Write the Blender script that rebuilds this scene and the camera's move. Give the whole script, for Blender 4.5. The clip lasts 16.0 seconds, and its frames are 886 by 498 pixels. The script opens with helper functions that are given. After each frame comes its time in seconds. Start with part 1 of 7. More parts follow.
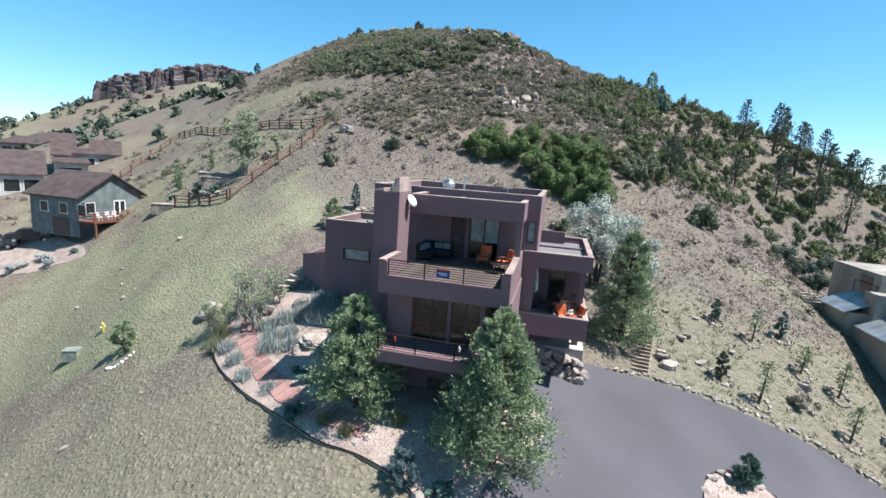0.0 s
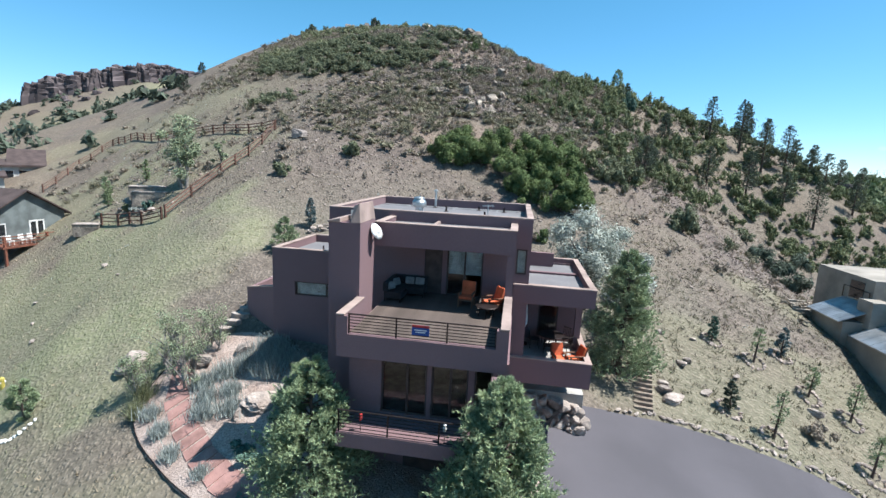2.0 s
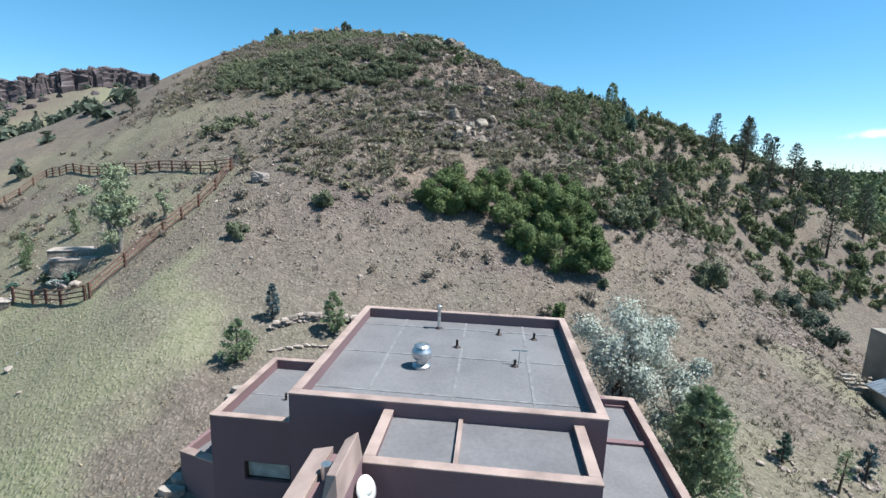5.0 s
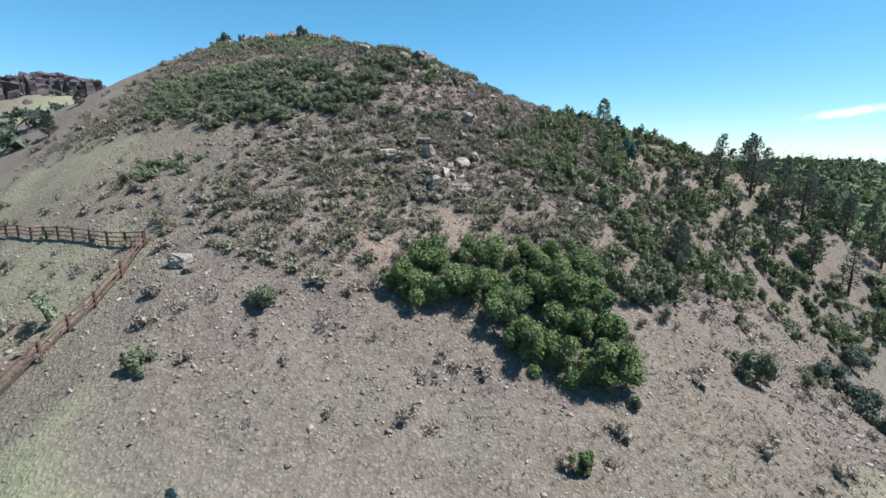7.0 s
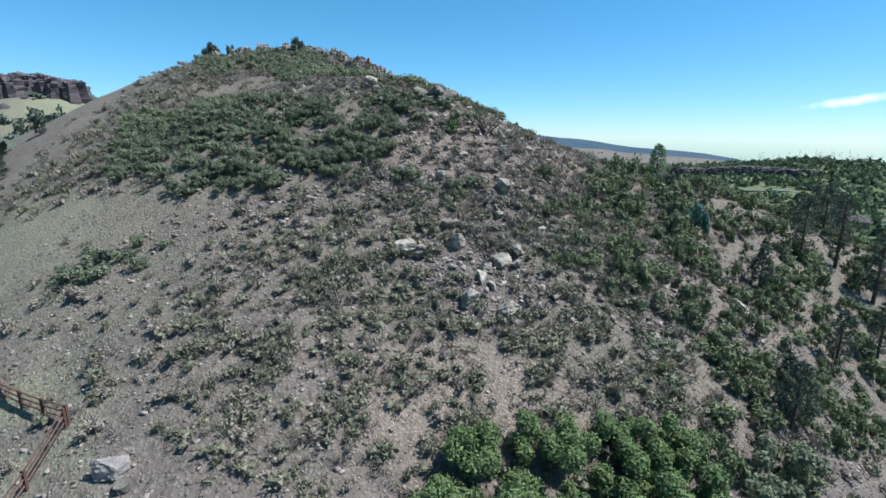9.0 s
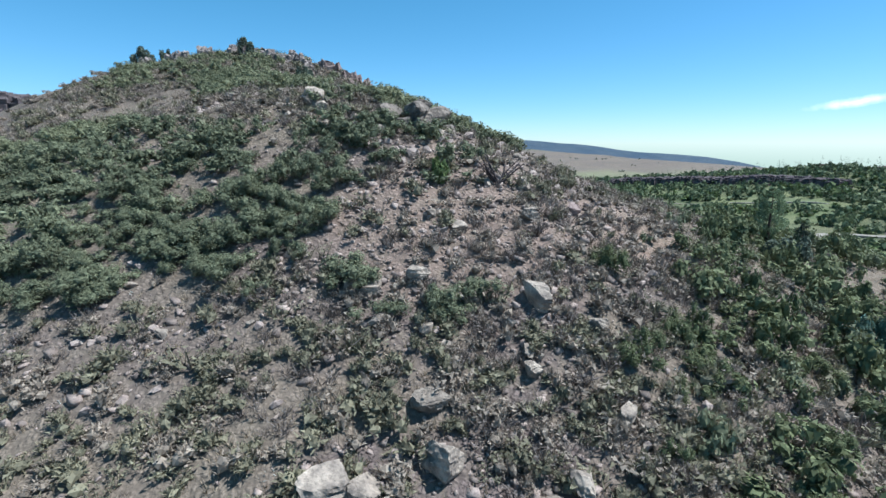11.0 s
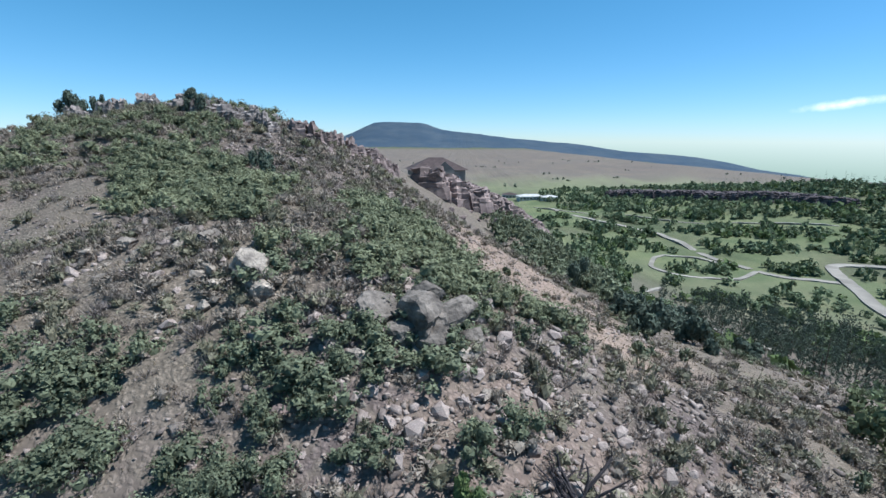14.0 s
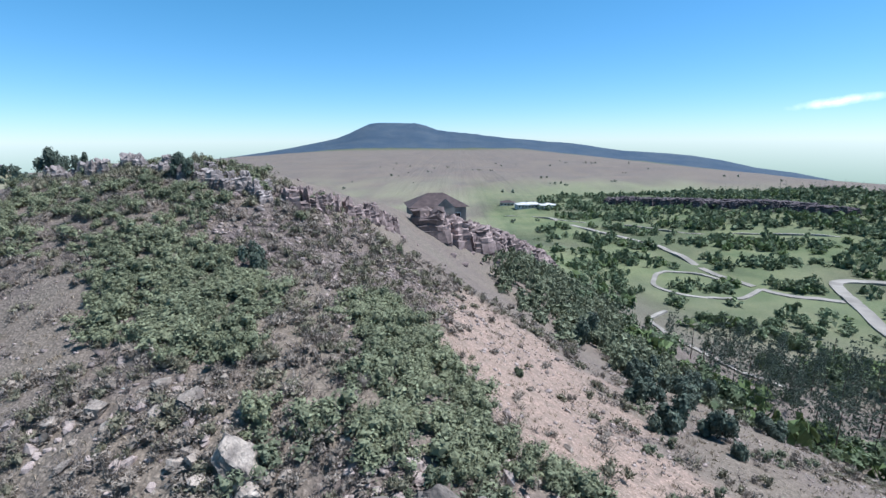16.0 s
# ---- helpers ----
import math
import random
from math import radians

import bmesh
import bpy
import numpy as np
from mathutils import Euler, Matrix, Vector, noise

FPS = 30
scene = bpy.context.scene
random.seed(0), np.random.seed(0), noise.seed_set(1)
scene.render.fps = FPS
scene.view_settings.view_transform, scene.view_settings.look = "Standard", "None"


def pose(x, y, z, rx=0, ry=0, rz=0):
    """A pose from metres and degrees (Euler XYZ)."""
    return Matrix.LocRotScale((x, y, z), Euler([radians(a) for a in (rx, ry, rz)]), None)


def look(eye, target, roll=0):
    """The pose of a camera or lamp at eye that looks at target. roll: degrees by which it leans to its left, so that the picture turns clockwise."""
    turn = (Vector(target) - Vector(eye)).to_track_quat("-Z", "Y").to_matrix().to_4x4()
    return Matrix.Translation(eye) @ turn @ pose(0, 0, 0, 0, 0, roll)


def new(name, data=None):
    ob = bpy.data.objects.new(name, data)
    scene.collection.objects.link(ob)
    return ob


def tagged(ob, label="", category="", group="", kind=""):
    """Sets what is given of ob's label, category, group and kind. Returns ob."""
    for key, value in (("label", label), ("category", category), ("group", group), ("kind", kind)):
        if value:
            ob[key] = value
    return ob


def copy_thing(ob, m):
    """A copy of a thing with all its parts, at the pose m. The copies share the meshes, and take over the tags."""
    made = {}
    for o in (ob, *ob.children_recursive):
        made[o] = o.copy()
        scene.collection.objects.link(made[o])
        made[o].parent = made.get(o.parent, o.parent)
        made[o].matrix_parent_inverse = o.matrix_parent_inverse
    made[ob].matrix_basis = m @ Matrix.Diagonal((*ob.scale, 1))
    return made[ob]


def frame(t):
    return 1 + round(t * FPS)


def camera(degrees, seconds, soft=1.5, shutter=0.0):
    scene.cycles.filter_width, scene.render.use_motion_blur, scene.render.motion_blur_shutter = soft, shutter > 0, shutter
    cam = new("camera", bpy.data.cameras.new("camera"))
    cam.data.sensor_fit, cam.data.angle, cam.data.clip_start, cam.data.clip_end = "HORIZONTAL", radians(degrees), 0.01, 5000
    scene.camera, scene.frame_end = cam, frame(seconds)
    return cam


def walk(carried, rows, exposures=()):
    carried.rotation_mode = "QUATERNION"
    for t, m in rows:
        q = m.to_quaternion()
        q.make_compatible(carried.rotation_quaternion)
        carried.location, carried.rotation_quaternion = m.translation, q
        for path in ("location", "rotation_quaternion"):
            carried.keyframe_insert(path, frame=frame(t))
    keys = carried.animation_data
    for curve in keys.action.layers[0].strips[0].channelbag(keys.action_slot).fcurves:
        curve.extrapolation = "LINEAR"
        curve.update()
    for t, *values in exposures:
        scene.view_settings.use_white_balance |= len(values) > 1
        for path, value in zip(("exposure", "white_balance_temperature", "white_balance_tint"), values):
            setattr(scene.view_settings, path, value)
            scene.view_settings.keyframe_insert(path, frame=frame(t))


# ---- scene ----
cam = camera(86.0, 16.0)
# seconds, eye x y z, yaw, pitch, roll
PATH = [
    (0.0, 4.22, -18.48, 11.65, 13.08, -10.11, 3.98),
    (0.5, 3.90, -17.30, 11.90, 11.79, -10.13, 3.64),
    (1.0, 3.57, -16.06, 11.95, 10.77, -10.03, 3.33),
    (1.5, 3.15, -14.95, 12.13, 9.28, -9.98, 2.98),
    (2.0, 2.74, -14.09, 12.43, 8.67, -9.99, 2.80),
    (2.5, 2.37, -13.21, 13.20, 6.95, -10.04, 2.29),
    (3.0, 1.99, -12.25, 13.73, 7.15, -10.12, 2.30),
    (3.5, 1.59, -11.00, 14.01, 7.57, -10.28, 2.40),
    (4.0, 1.12, -9.70, 15.12, 7.77, -10.46, 2.39),
    (6.5, -1.18, 1.61, 20.86, 2.18, -11.05, 0.83),
    (7.0, -1.40, 4.57, 22.86, 2.68, -11.65, 0.33),
    (7.5, -2.12, 7.74, 24.91, 2.75, -11.91, 0.32),
    (8.0, -2.93, 10.86, 27.00, 2.78, -12.40, 0.14),
    (8.5, -3.70, 14.08, 28.91, 2.89, -12.80, 0.10),
    (9.0, -4.71, 17.46, 30.94, 2.67, -13.22, 0.55),
    (11.5, -4.56, 44.72, 34.29, 3.01, -12.31, -0.40),
    (12.0, -5.00, 47.96, 35.49, 3.00, -12.31, -0.33),
    (12.5, -5.58, 50.56, 37.56, 2.57, -12.48, -0.02),
    (13.0, -6.07, 52.76, 39.55, 2.21, -12.60, 0.24),
    (13.5, -6.43, 54.86, 41.49, 1.96, -12.74, 0.30),
    (14.0, -6.77, 56.70, 43.32, 1.77, -12.78, 0.21),
    (14.5, -7.09, 58.64, 45.11, 1.64, -12.89, 0.24),
    (15.0, -7.40, 59.80, 46.83, 1.54, -12.91, 0.06),
    (15.5, -7.57, 60.71, 48.52, 1.50, -12.93, -0.05),
    (16.0, -7.61, 61.36, 50.28, 1.43, -12.83, -0.28),
]


def heading(yaw, pitch):
    a, b = radians(yaw), radians(pitch)
    return Vector((-math.sin(a) * math.cos(b), math.cos(a) * math.cos(b), math.sin(b)))


walk(cam, [(t, look((x, y, z), Vector((x, y, z)) + heading(yaw, pitch), roll)) for t, x, y, z, yaw, pitch, roll in PATH],
     exposures=[(0.0, 1.12, 6150, 8), (4.0, 0.94, 6100, 6), (6.3, 0.90, 6100, 6), (7.0, 0.87, 6050, 7), (8.0, 0.62, 5650, 3), (9.0, 0.69, 5600, 4), (11.5, 0.73, 5650, 6), (14.0, 0.56, 5600, 7), (15.0, 0.46, 5550, 7), (16.0, 0.68, 5550, 12)])

# ---- world, sun, exposure ----
SUN = Vector((0.49, 0.03, 0.87)).normalized()
world = bpy.data.worlds.new("sky")
scene.world = world
world.use_nodes = True
wn = world.node_tree.nodes
wn.clear()
sky = wn.new("ShaderNodeTexSky")
sky.sky_type = "NISHITA"
sky.sun_disc = False
sky.sun_elevation = math.asin(SUN.z)
sky.sun_rotation = math.atan2(SUN.x, SUN.y)
sky.altitude = 1900
sky.air_density, sky.dust_density, sky.ozone_density = 1.0, 0.3, 2.2
bg = wn.new("ShaderNodeBackground")
bg.inputs["Strength"].default_value = 0.125
wout = wn.new("ShaderNodeOutputWorld")
# clear mountain air: an evener, deeper blue than the model's bright horizon
even, deep, cool = wn.new("ShaderNodeGamma"), wn.new("ShaderNodeHueSaturation"), wn.new("ShaderNodeMix")
even.inputs["Gamma"].default_value = 0.72
deep.inputs["Saturation"].default_value = 1.12
cool.data_type, cool.blend_type = "RGBA", "MULTIPLY"
cool.inputs["Factor"].default_value, cool.inputs["B"].default_value = 1.0, (0.54, 0.92, 1.19, 1)
world.node_tree.links.new(sky.outputs[0], even.inputs[0])
world.node_tree.links.new(even.outputs[0], deep.inputs["Color"])
world.node_tree.links.new(deep.outputs[0], cool.inputs["A"])
split, join = wn.new("ShaderNodeSeparateColor"), wn.new("ShaderNodeCombineColor")
world.node_tree.links.new(cool.outputs["Result"], split.inputs[0])
for k, (power, gain) in enumerate(((1.45, 1.22), (1.1, 1.04), (1.3, 0.645))):
    raised, gained = wn.new("ShaderNodeMath"), wn.new("ShaderNodeMath")
    raised.operation, gained.operation = "POWER", "MULTIPLY"
    raised.inputs[1].default_value, gained.inputs[1].default_value = power, gain
    world.node_tree.links.new(split.outputs[k], raised.inputs[0])
    world.node_tree.links.new(raised.outputs[0], gained.inputs[0])
    world.node_tree.links.new(gained.outputs[0], join.inputs[k])
world.node_tree.links.new(join.outputs[0], bg.inputs[0])
world.node_tree.links.new(bg.outputs[0], wout.inputs[0])
sun = new("sun", bpy.data.lights.new("sun", "SUN"))
sun.data.energy, sun.data.angle, sun.data.color = 5.0, radians(0.53), (1.0, 0.96, 0.9)
sun.matrix_world = look((40, 40, 150), Vector((40, 40, 150)) - SUN)
scene.view_settings.exposure = 0.0

# ---- the shape of the land ----
BASE_Z, RAD = -4.5, 19.0
BROAD = [(-1.5, -1.0, 7.5, 5.0, 1.4), (-40, 110, 60, 60, 38.3), (-10, 190, 45, 75, 23.9), (-100, 140, 70, 70, 17.9), (60, 75, 50, 60, 4.1), (-60, 60, 60, 50, 4.8),
         (-172, 209, 62, 58, 47.0), (-218, 168, 34, 40, 12.0), (-255, 140, 60, 50, 9.0), (58, 84, 24, 24, 6.5), (255, 365, 95, 80, 19.0), (185, 455, 80, 70, 8.0)]
SWELLS = [
    (-12, [-1.9, -3.8, -6.0, -4.4, -0.6, 1.1, -0.9, -1.0, -1.0]),
    (6, [-1.7, -4.1, -5.6, 3.2, 2.9, -0.6, -3.8, -2.1, -1.6]),
    (24, [-1.0, -0.7, -0.2, 3.6, -1.1, 2.5, 2.1, -1.0, -1.6]),
    (42, [-2.2, -2.3, 0.3, 4.2, 3.6, 3.1, -1.9, -3.5, -1.5]),
    (60, [-2.7, -1.5, 1.8, -0.7, 3.4, 5.8, 0.5, -2.7, -1.4]),
    (78, [-2.7, -0.9, -1.3, 4.8, 6.5, 3.2, 7.4, 3.2, 0.0]),
    (96, [-1.8, -1.7, -2.9, 0.1, -1.1, 1.8, 3.8, 1.1, -1.3]),
    (114, [0.4, 0.2, -0.6, 1.4, -1.6, 1.6, 0.5, 0.0, -1.7]),
    (132, [1.0, 0.8, -0.1, -1.3, -4.5, -0.7, -1.1, 1.6, 0.0]),
]
RNG = np.random.RandomState(7)


def waves(x, y, scale, seed, octaves=3):
    """Smooth uneven field, about -1 to 1, from turned sines."""
    out, rs = 0 * x, np.random.RandomState(seed)
    for k in range(octaves):
        s = scale / 1.9 ** k
        for _ in range(4):
            a, p, q = rs.uniform(0, 6.28), rs.uniform(0, 6.28), rs.uniform(0.7, 1.3)
            out = out + np.sin((x * math.cos(a) + y * math.sin(a)) * 6.28 / s * q + p + 1.3 * np.sin((y * math.cos(a) - x * math.sin(a)) * 4 / s + q)) / 1.9 ** k / 4
    return out


def height(x, y):
    """The ground's height at x, y (arrays or numbers)."""
    x, y = np.asarray(x, float), np.asarray(y, float)
    z = BASE_Z + 0 * x
    for cx, cy, rx, ry, h in BROAD:
        z = z + h * np.exp(-((x - cx) / rx) ** 2 - ((y - cy) / ry) ** 2)
    for cy, row in SWELLS:
        for n, h in enumerate(row):
            z = z + h * np.exp(-((x + 75 - 18 * n) ** 2 + (y - cy) ** 2) / RAD ** 2)
    # the plain beyond the valley, its fall to the east, and the far range with the flat-topped hill
    r = np.hypot(x + 7, y - 61)
    a = np.degrees(np.arctan2(x + 7, y - 61))
    far = np.clip((r - 500) / 900, 0, 1)
    z = z + far * (4 - 0.11 * np.clip(x - 400, 0, None) - 0.07 * np.clip(-x - 700, 0, None)) * (y > 0)
    range_z = np.interp(a, [-70, -40, -23, -19.6, -13.4, -10.4, -9.6, -4.6, -3.8, -2, 6, 13, 16.3, 20, 26.6, 36, 38, 45], [0, 0, 5, 55, 112, 196, 212, 204, 192, 142, 76, 102, 106, 102, 88, 36, 16, 0])
    z = z + range_z * np.exp(-((r - 4300) / 420) ** 2) * (y > 0)
    bumps = 0.16 * waves(x, y, 7.0, 3) + 0.45 * waves(x, y, 26.0, 4)
    calm = np.clip(np.hypot((x - 3) / 14, (y - 4) / 14) - 0.75, 0, 1)
    return z + bumps * calm + far * 4 * waves(x, y, 420.0, 5) + np.clip((r - 160) / 200, 0, 1) * 1.5 * waves(x, y, 90.0, 6)


def gz(x, y):
    return float(height(x, y))


def inside(x, y, poly):
    """Whether points lie in a polygon."""
    x, y = np.asarray(x, float), np.asarray(y, float)
    hit = np.zeros(x.shape, bool)
    for (x0, y0), (x1, y1) in zip(poly, poly[1:] + poly[:1]):
        cut = ((y0 > y) != (y1 > y)) & (x < (x1 - x0) * (y - y0) / ((y1 - y0) or 1e-9) + x0)
        hit ^= cut
    return hit


def rounded(poly, rounds=2):
    for _ in range(rounds):
        out = []
        for (x0, y0), (x1, y1) in zip(poly, poly[1:] + poly[:1]):
            out += [(0.75 * x0 + 0.25 * x1, 0.75 * y0 + 0.25 * y1), (0.25 * x0 + 0.75 * x1, 0.25 * y0 + 0.75 * y1)]
        poly = out
    return poly


# ---- materials ----
def mat(name, color, rough=0.8, metal=0.0, vary=0.15, scale=3.0, fine=40.0, bump=0.2, color2=None, island=0.0, objects=0.0, spec=0.3, sub=None, deep=0.02):
    """Base colour varied at two scales, with fine relief."""
    m = bpy.data.materials.new(name)
    m.use_nodes = True
    nt = m.node_tree
    nd, ln = nt.nodes, nt.links
    b = nd["Principled BSDF"]
    b.inputs["Roughness"].default_value, b.inputs["Metallic"].default_value = rough, metal
    b.inputs["Specular IOR Level"].default_value = spec
    tc = nd.new("ShaderNodeTexCoord")
    big, small = nd.new("ShaderNodeTexNoise"), nd.new("ShaderNodeTexNoise")
    for t, s, d in ((big, scale, 4), (small, fine, 3)):
        t.inputs["Scale"].default_value, t.inputs["Detail"].default_value = s, d
        ln.new(tc.outputs["Object"], t.inputs["Vector"])
    mix = nd.new("ShaderNodeMix")
    mix.data_type = "RGBA"
    c2 = color2 or tuple(c * 0.62 for c in color)
    mix.inputs["A"].default_value, mix.inputs["B"].default_value = (*color, 1), (*c2, 1)
    ramp = nd.new("ShaderNodeMapRange")
    ramp.inputs["From Min"].default_value, ramp.inputs["From Max"].default_value = 0.36, 0.66
    ln.new(big.outputs["Fac"], ramp.inputs["Value"])
    ln.new(ramp.outputs[0], mix.inputs["Factor"])
    hsv = nd.new("ShaderNodeHueSaturation")
    ln.new(mix.outputs["Result"], hsv.inputs["Color"])
    val = nd.new("ShaderNodeMapRange")
    val.inputs["From Min"].default_value, val.inputs["From Max"].default_value = 0.25, 0.75
    val.inputs["To Min"].default_value, val.inputs["To Max"].default_value = 1 - vary, 1 + vary
    ln.new(small.outputs["Fac"], val.inputs["Value"])
    last = val.outputs[0]
    for amount, kind in ((island, "ShaderNodeNewGeometry"), (objects, "ShaderNodeObjectInfo")):
        if amount:
            g, r, mul = nd.new(kind), nd.new("ShaderNodeMapRange"), nd.new("ShaderNodeMath")
            r.inputs["To Min"].default_value, r.inputs["To Max"].default_value = 1 - amount, 1 + amount
            ln.new(g.outputs["Random Per Island" if kind.endswith("Geometry") else "Random"], r.inputs["Value"])
            mul.operation = "MULTIPLY"
            ln.new(last, mul.inputs[0])
            ln.new(r.outputs[0], mul.inputs[1])
            last = mul.outputs[0]
    ln.new(last, hsv.inputs["Value"])
    ln.new(hsv.outputs[0], b.inputs["Base Color"])
    if bump:
        bp = nd.new("ShaderNodeBump")
        bp.inputs["Strength"].default_value, bp.inputs["Distance"].default_value = bump, deep
        ln.new(small.outputs["Fac"], bp.inputs["Height"])
        ln.new(bp.outputs[0], b.inputs["Normal"])
    if sub:
        tr = nd.new("ShaderNodeBsdfTranslucent")
        ln.new(hsv.outputs[0], tr.inputs["Color"])
        ms = nd.new("ShaderNodeMixShader")
        ms.inputs[0].default_value = sub
        ln.new(b.outputs[0], ms.inputs[1])
        ln.new(tr.outputs[0], ms.inputs[2])
        ln.new(ms.outputs[0], nd["Material Output"].inputs["Surface"])
    return m


def glass_mat(name, tint, rough=0.02):
    m = bpy.data.materials.new(name)
    m.use_nodes = True
    b = m.node_tree.nodes["Principled BSDF"]
    b.inputs["Base Color"].default_value = (*tint, 1)
    b.inputs["Roughness"].default_value, b.inputs["Transmission Weight"].default_value, b.inputs["IOR"].default_value = rough, 1.0, 1.45
    return m


STUCCO = mat("stucco", (0.182, 0.115, 0.122), 0.9, vary=0.07, scale=0.35, fine=22, bump=0.35, color2=(0.163, 0.104, 0.111))
CAP = mat("parapet_cap", (0.354, 0.262, 0.231), 0.8, vary=0.08, scale=1, fine=30)
MEMBRANE = mat("roof_membrane", (0.165, 0.158, 0.165), 0.75, vary=0.12, scale=0.5, fine=9, bump=0.15, color2=(0.125, 0.12, 0.127))
SEAM = mat("roof_seam", (0.21, 0.205, 0.21), 0.7, vary=0.1)
DECK = mat("deck_board", (0.115, 0.088, 0.076), 0.8, vary=0.08, scale=1.2, fine=30, objects=0.04)
DARKMETAL = mat("dark_metal", (0.035, 0.025, 0.024), 0.5, 0.5, vary=0.1)
STEEL = mat("galvanised_steel", (0.62, 0.62, 0.62), 0.35, 0.9, vary=0.12, fine=14)
WHITE = mat("white_paint", (0.75, 0.74, 0.72), 0.6, vary=0.06, scale=2)
FRAME = mat("window_frame", (0.077, 0.054, 0.050), 0.5, vary=0.1)
GLASS = glass_mat("window_glass", (0.75, 0.82, 0.84))
ROOM = mat("room_plaster", (0.269, 0.216, 0.185), 0.9, vary=0.05)
BLIND = mat("window_blind", (0.495, 0.522, 0.522), 0.9, vary=0.06)
ORANGE = mat("orange_cushion", (0.55, 0.12, 0.05), 0.9, vary=0.1, fine=60)
DARKCLOTH = mat("dark_cushion", (0.03, 0.028, 0.03), 0.9, vary=0.1)
WOOD = mat("stained_wood", (0.154, 0.077, 0.046), 0.7, vary=0.2, scale=2, fine=30)
REDWOOD = mat("red_stained_wood", (0.200, 0.077, 0.050), 0.8, vary=0.2, scale=2, fine=25, objects=0.15)
FENCEWOOD = mat("weathered_rail", (0.146, 0.077, 0.058), 0.9, vary=0.25, scale=1.5, fine=20, objects=0.2)
ASPHALT = mat("asphalt", (0.088, 0.08, 0.09), 0.9, vary=0.1, scale=0.22, fine=45, bump=0.3, color2=(0.07, 0.064, 0.072))
GRAVEL = mat("pea_gravel", (0.347, 0.274, 0.241), 0.95, vary=0.5, scale=1.2, fine=14, bump=1.0, deep=0.05, color2=(0.262, 0.195, 0.166))
FLAG = mat("red_flagstone", (0.323, 0.180, 0.158), 0.9, vary=0.12, scale=1.5, fine=18, objects=0.1)
ROCK = mat("sandstone", (0.345, 0.288, 0.235), 0.95, vary=0.4, scale=1.4, fine=6, bump=1.0, deep=0.06, color2=(0.135, 0.112, 0.096), objects=0.25)
LEDGEROCK = mat("ledge_sandstone", (0.27, 0.23, 0.21), 0.95, vary=0.35, scale=0.8, fine=4, bump=1.0, deep=0.1, color2=(0.13, 0.108, 0.10), objects=0.25)
REDROCK = mat("red_sandstone", (0.265, 0.20, 0.18), 0.95, vary=0.35, scale=0.6, fine=3, bump=1.0, deep=0.12, color2=(0.12, 0.09, 0.085), objects=0.25)
BROWNROCK = mat("brown_sandstone", (0.20, 0.168, 0.142), 0.95, vary=0.4, scale=1.2, fine=5, bump=1.0, deep=0.08, color2=(0.085, 0.071, 0.061), objects=0.25)
DARKROCK = mat("dark_sandstone", (0.11, 0.088, 0.09), 0.95, vary=0.3, scale=0.4, fine=2, bump=1.0, color2=(0.065, 0.052, 0.054), objects=0.2)
STONES = mat("loose_stone", (0.25, 0.204, 0.178), 0.95, vary=0.3, scale=2, fine=14, bump=0.5, color2=(0.19, 0.15, 0.134), island=0.45)
PALESTONE = mat("pale_stone", (0.35, 0.295, 0.262), 0.95, vary=0.3, scale=2, fine=7, bump=1.0, deep=0.06, color2=(0.20, 0.162, 0.143), objects=0.2)
BARK = mat("bark", (0.108, 0.075, 0.062), 0.95, vary=0.3, scale=6, fine=30, bump=0.8)
PALEBARK = mat("pale_bark", (0.254, 0.232, 0.216), 0.9, vary=0.25, scale=5, fine=25)
DEADWOOD = mat("dead_wood", (0.06, 0.05, 0.052), 0.95, vary=0.3, scale=6, fine=25)


def leaf(name, color, color2, island=0.4, scale=0.25, sub=0.22):
    return mat(name, tuple(0.86 * c for c in color), 0.75, vary=0.2, scale=scale, fine=3.0, bump=0, color2=tuple(0.86 * c for c in color2), island=island, spec=0.2, sub=sub)


PINE = leaf("pine_needle", (0.32, 0.38, 0.22), (0.23, 0.295, 0.17))
PINEDARK = leaf("dark_pine_needle", (0.125, 0.15, 0.11), (0.085, 0.108, 0.082))
SPRUCE = leaf("blue_spruce_needle", (0.17, 0.23, 0.24), (0.12, 0.175, 0.18))
OAK = leaf("oak_leaf", (0.158, 0.205, 0.08), (0.112, 0.152, 0.06))
OAKDULL = leaf("dull_oak_leaf", (0.195, 0.212, 0.13), (0.138, 0.153, 0.096))
MAHOGANY = leaf("pale_mahogany_leaf", (0.238, 0.25, 0.148), (0.172, 0.185, 0.11))
BRUSH = leaf("grey_brush", (0.335, 0.28, 0.225), (0.24, 0.2, 0.163))
SILVER = leaf("silver_leaf", (0.43, 0.455, 0.40), (0.33, 0.36, 0.31))
ASPEN = leaf("aspen_leaf", (0.285, 0.325, 0.205), (0.215, 0.255, 0.16))
SAGE = leaf("grey_sage", (0.41, 0.44, 0.42), (0.31, 0.345, 0.325))
JUNIPER = leaf("juniper", (0.125, 0.195, 0.155), (0.09, 0.15, 0.118))
STRAW = leaf("dry_grass", (0.37, 0.30, 0.215), (0.28, 0.228, 0.16), scale=0.12)
GRASS = leaf("green_grass", (0.233, 0.24, 0.135), (0.18, 0.193, 0.106), scale=0.12)


# ---- building blocks ----
BASE = {}


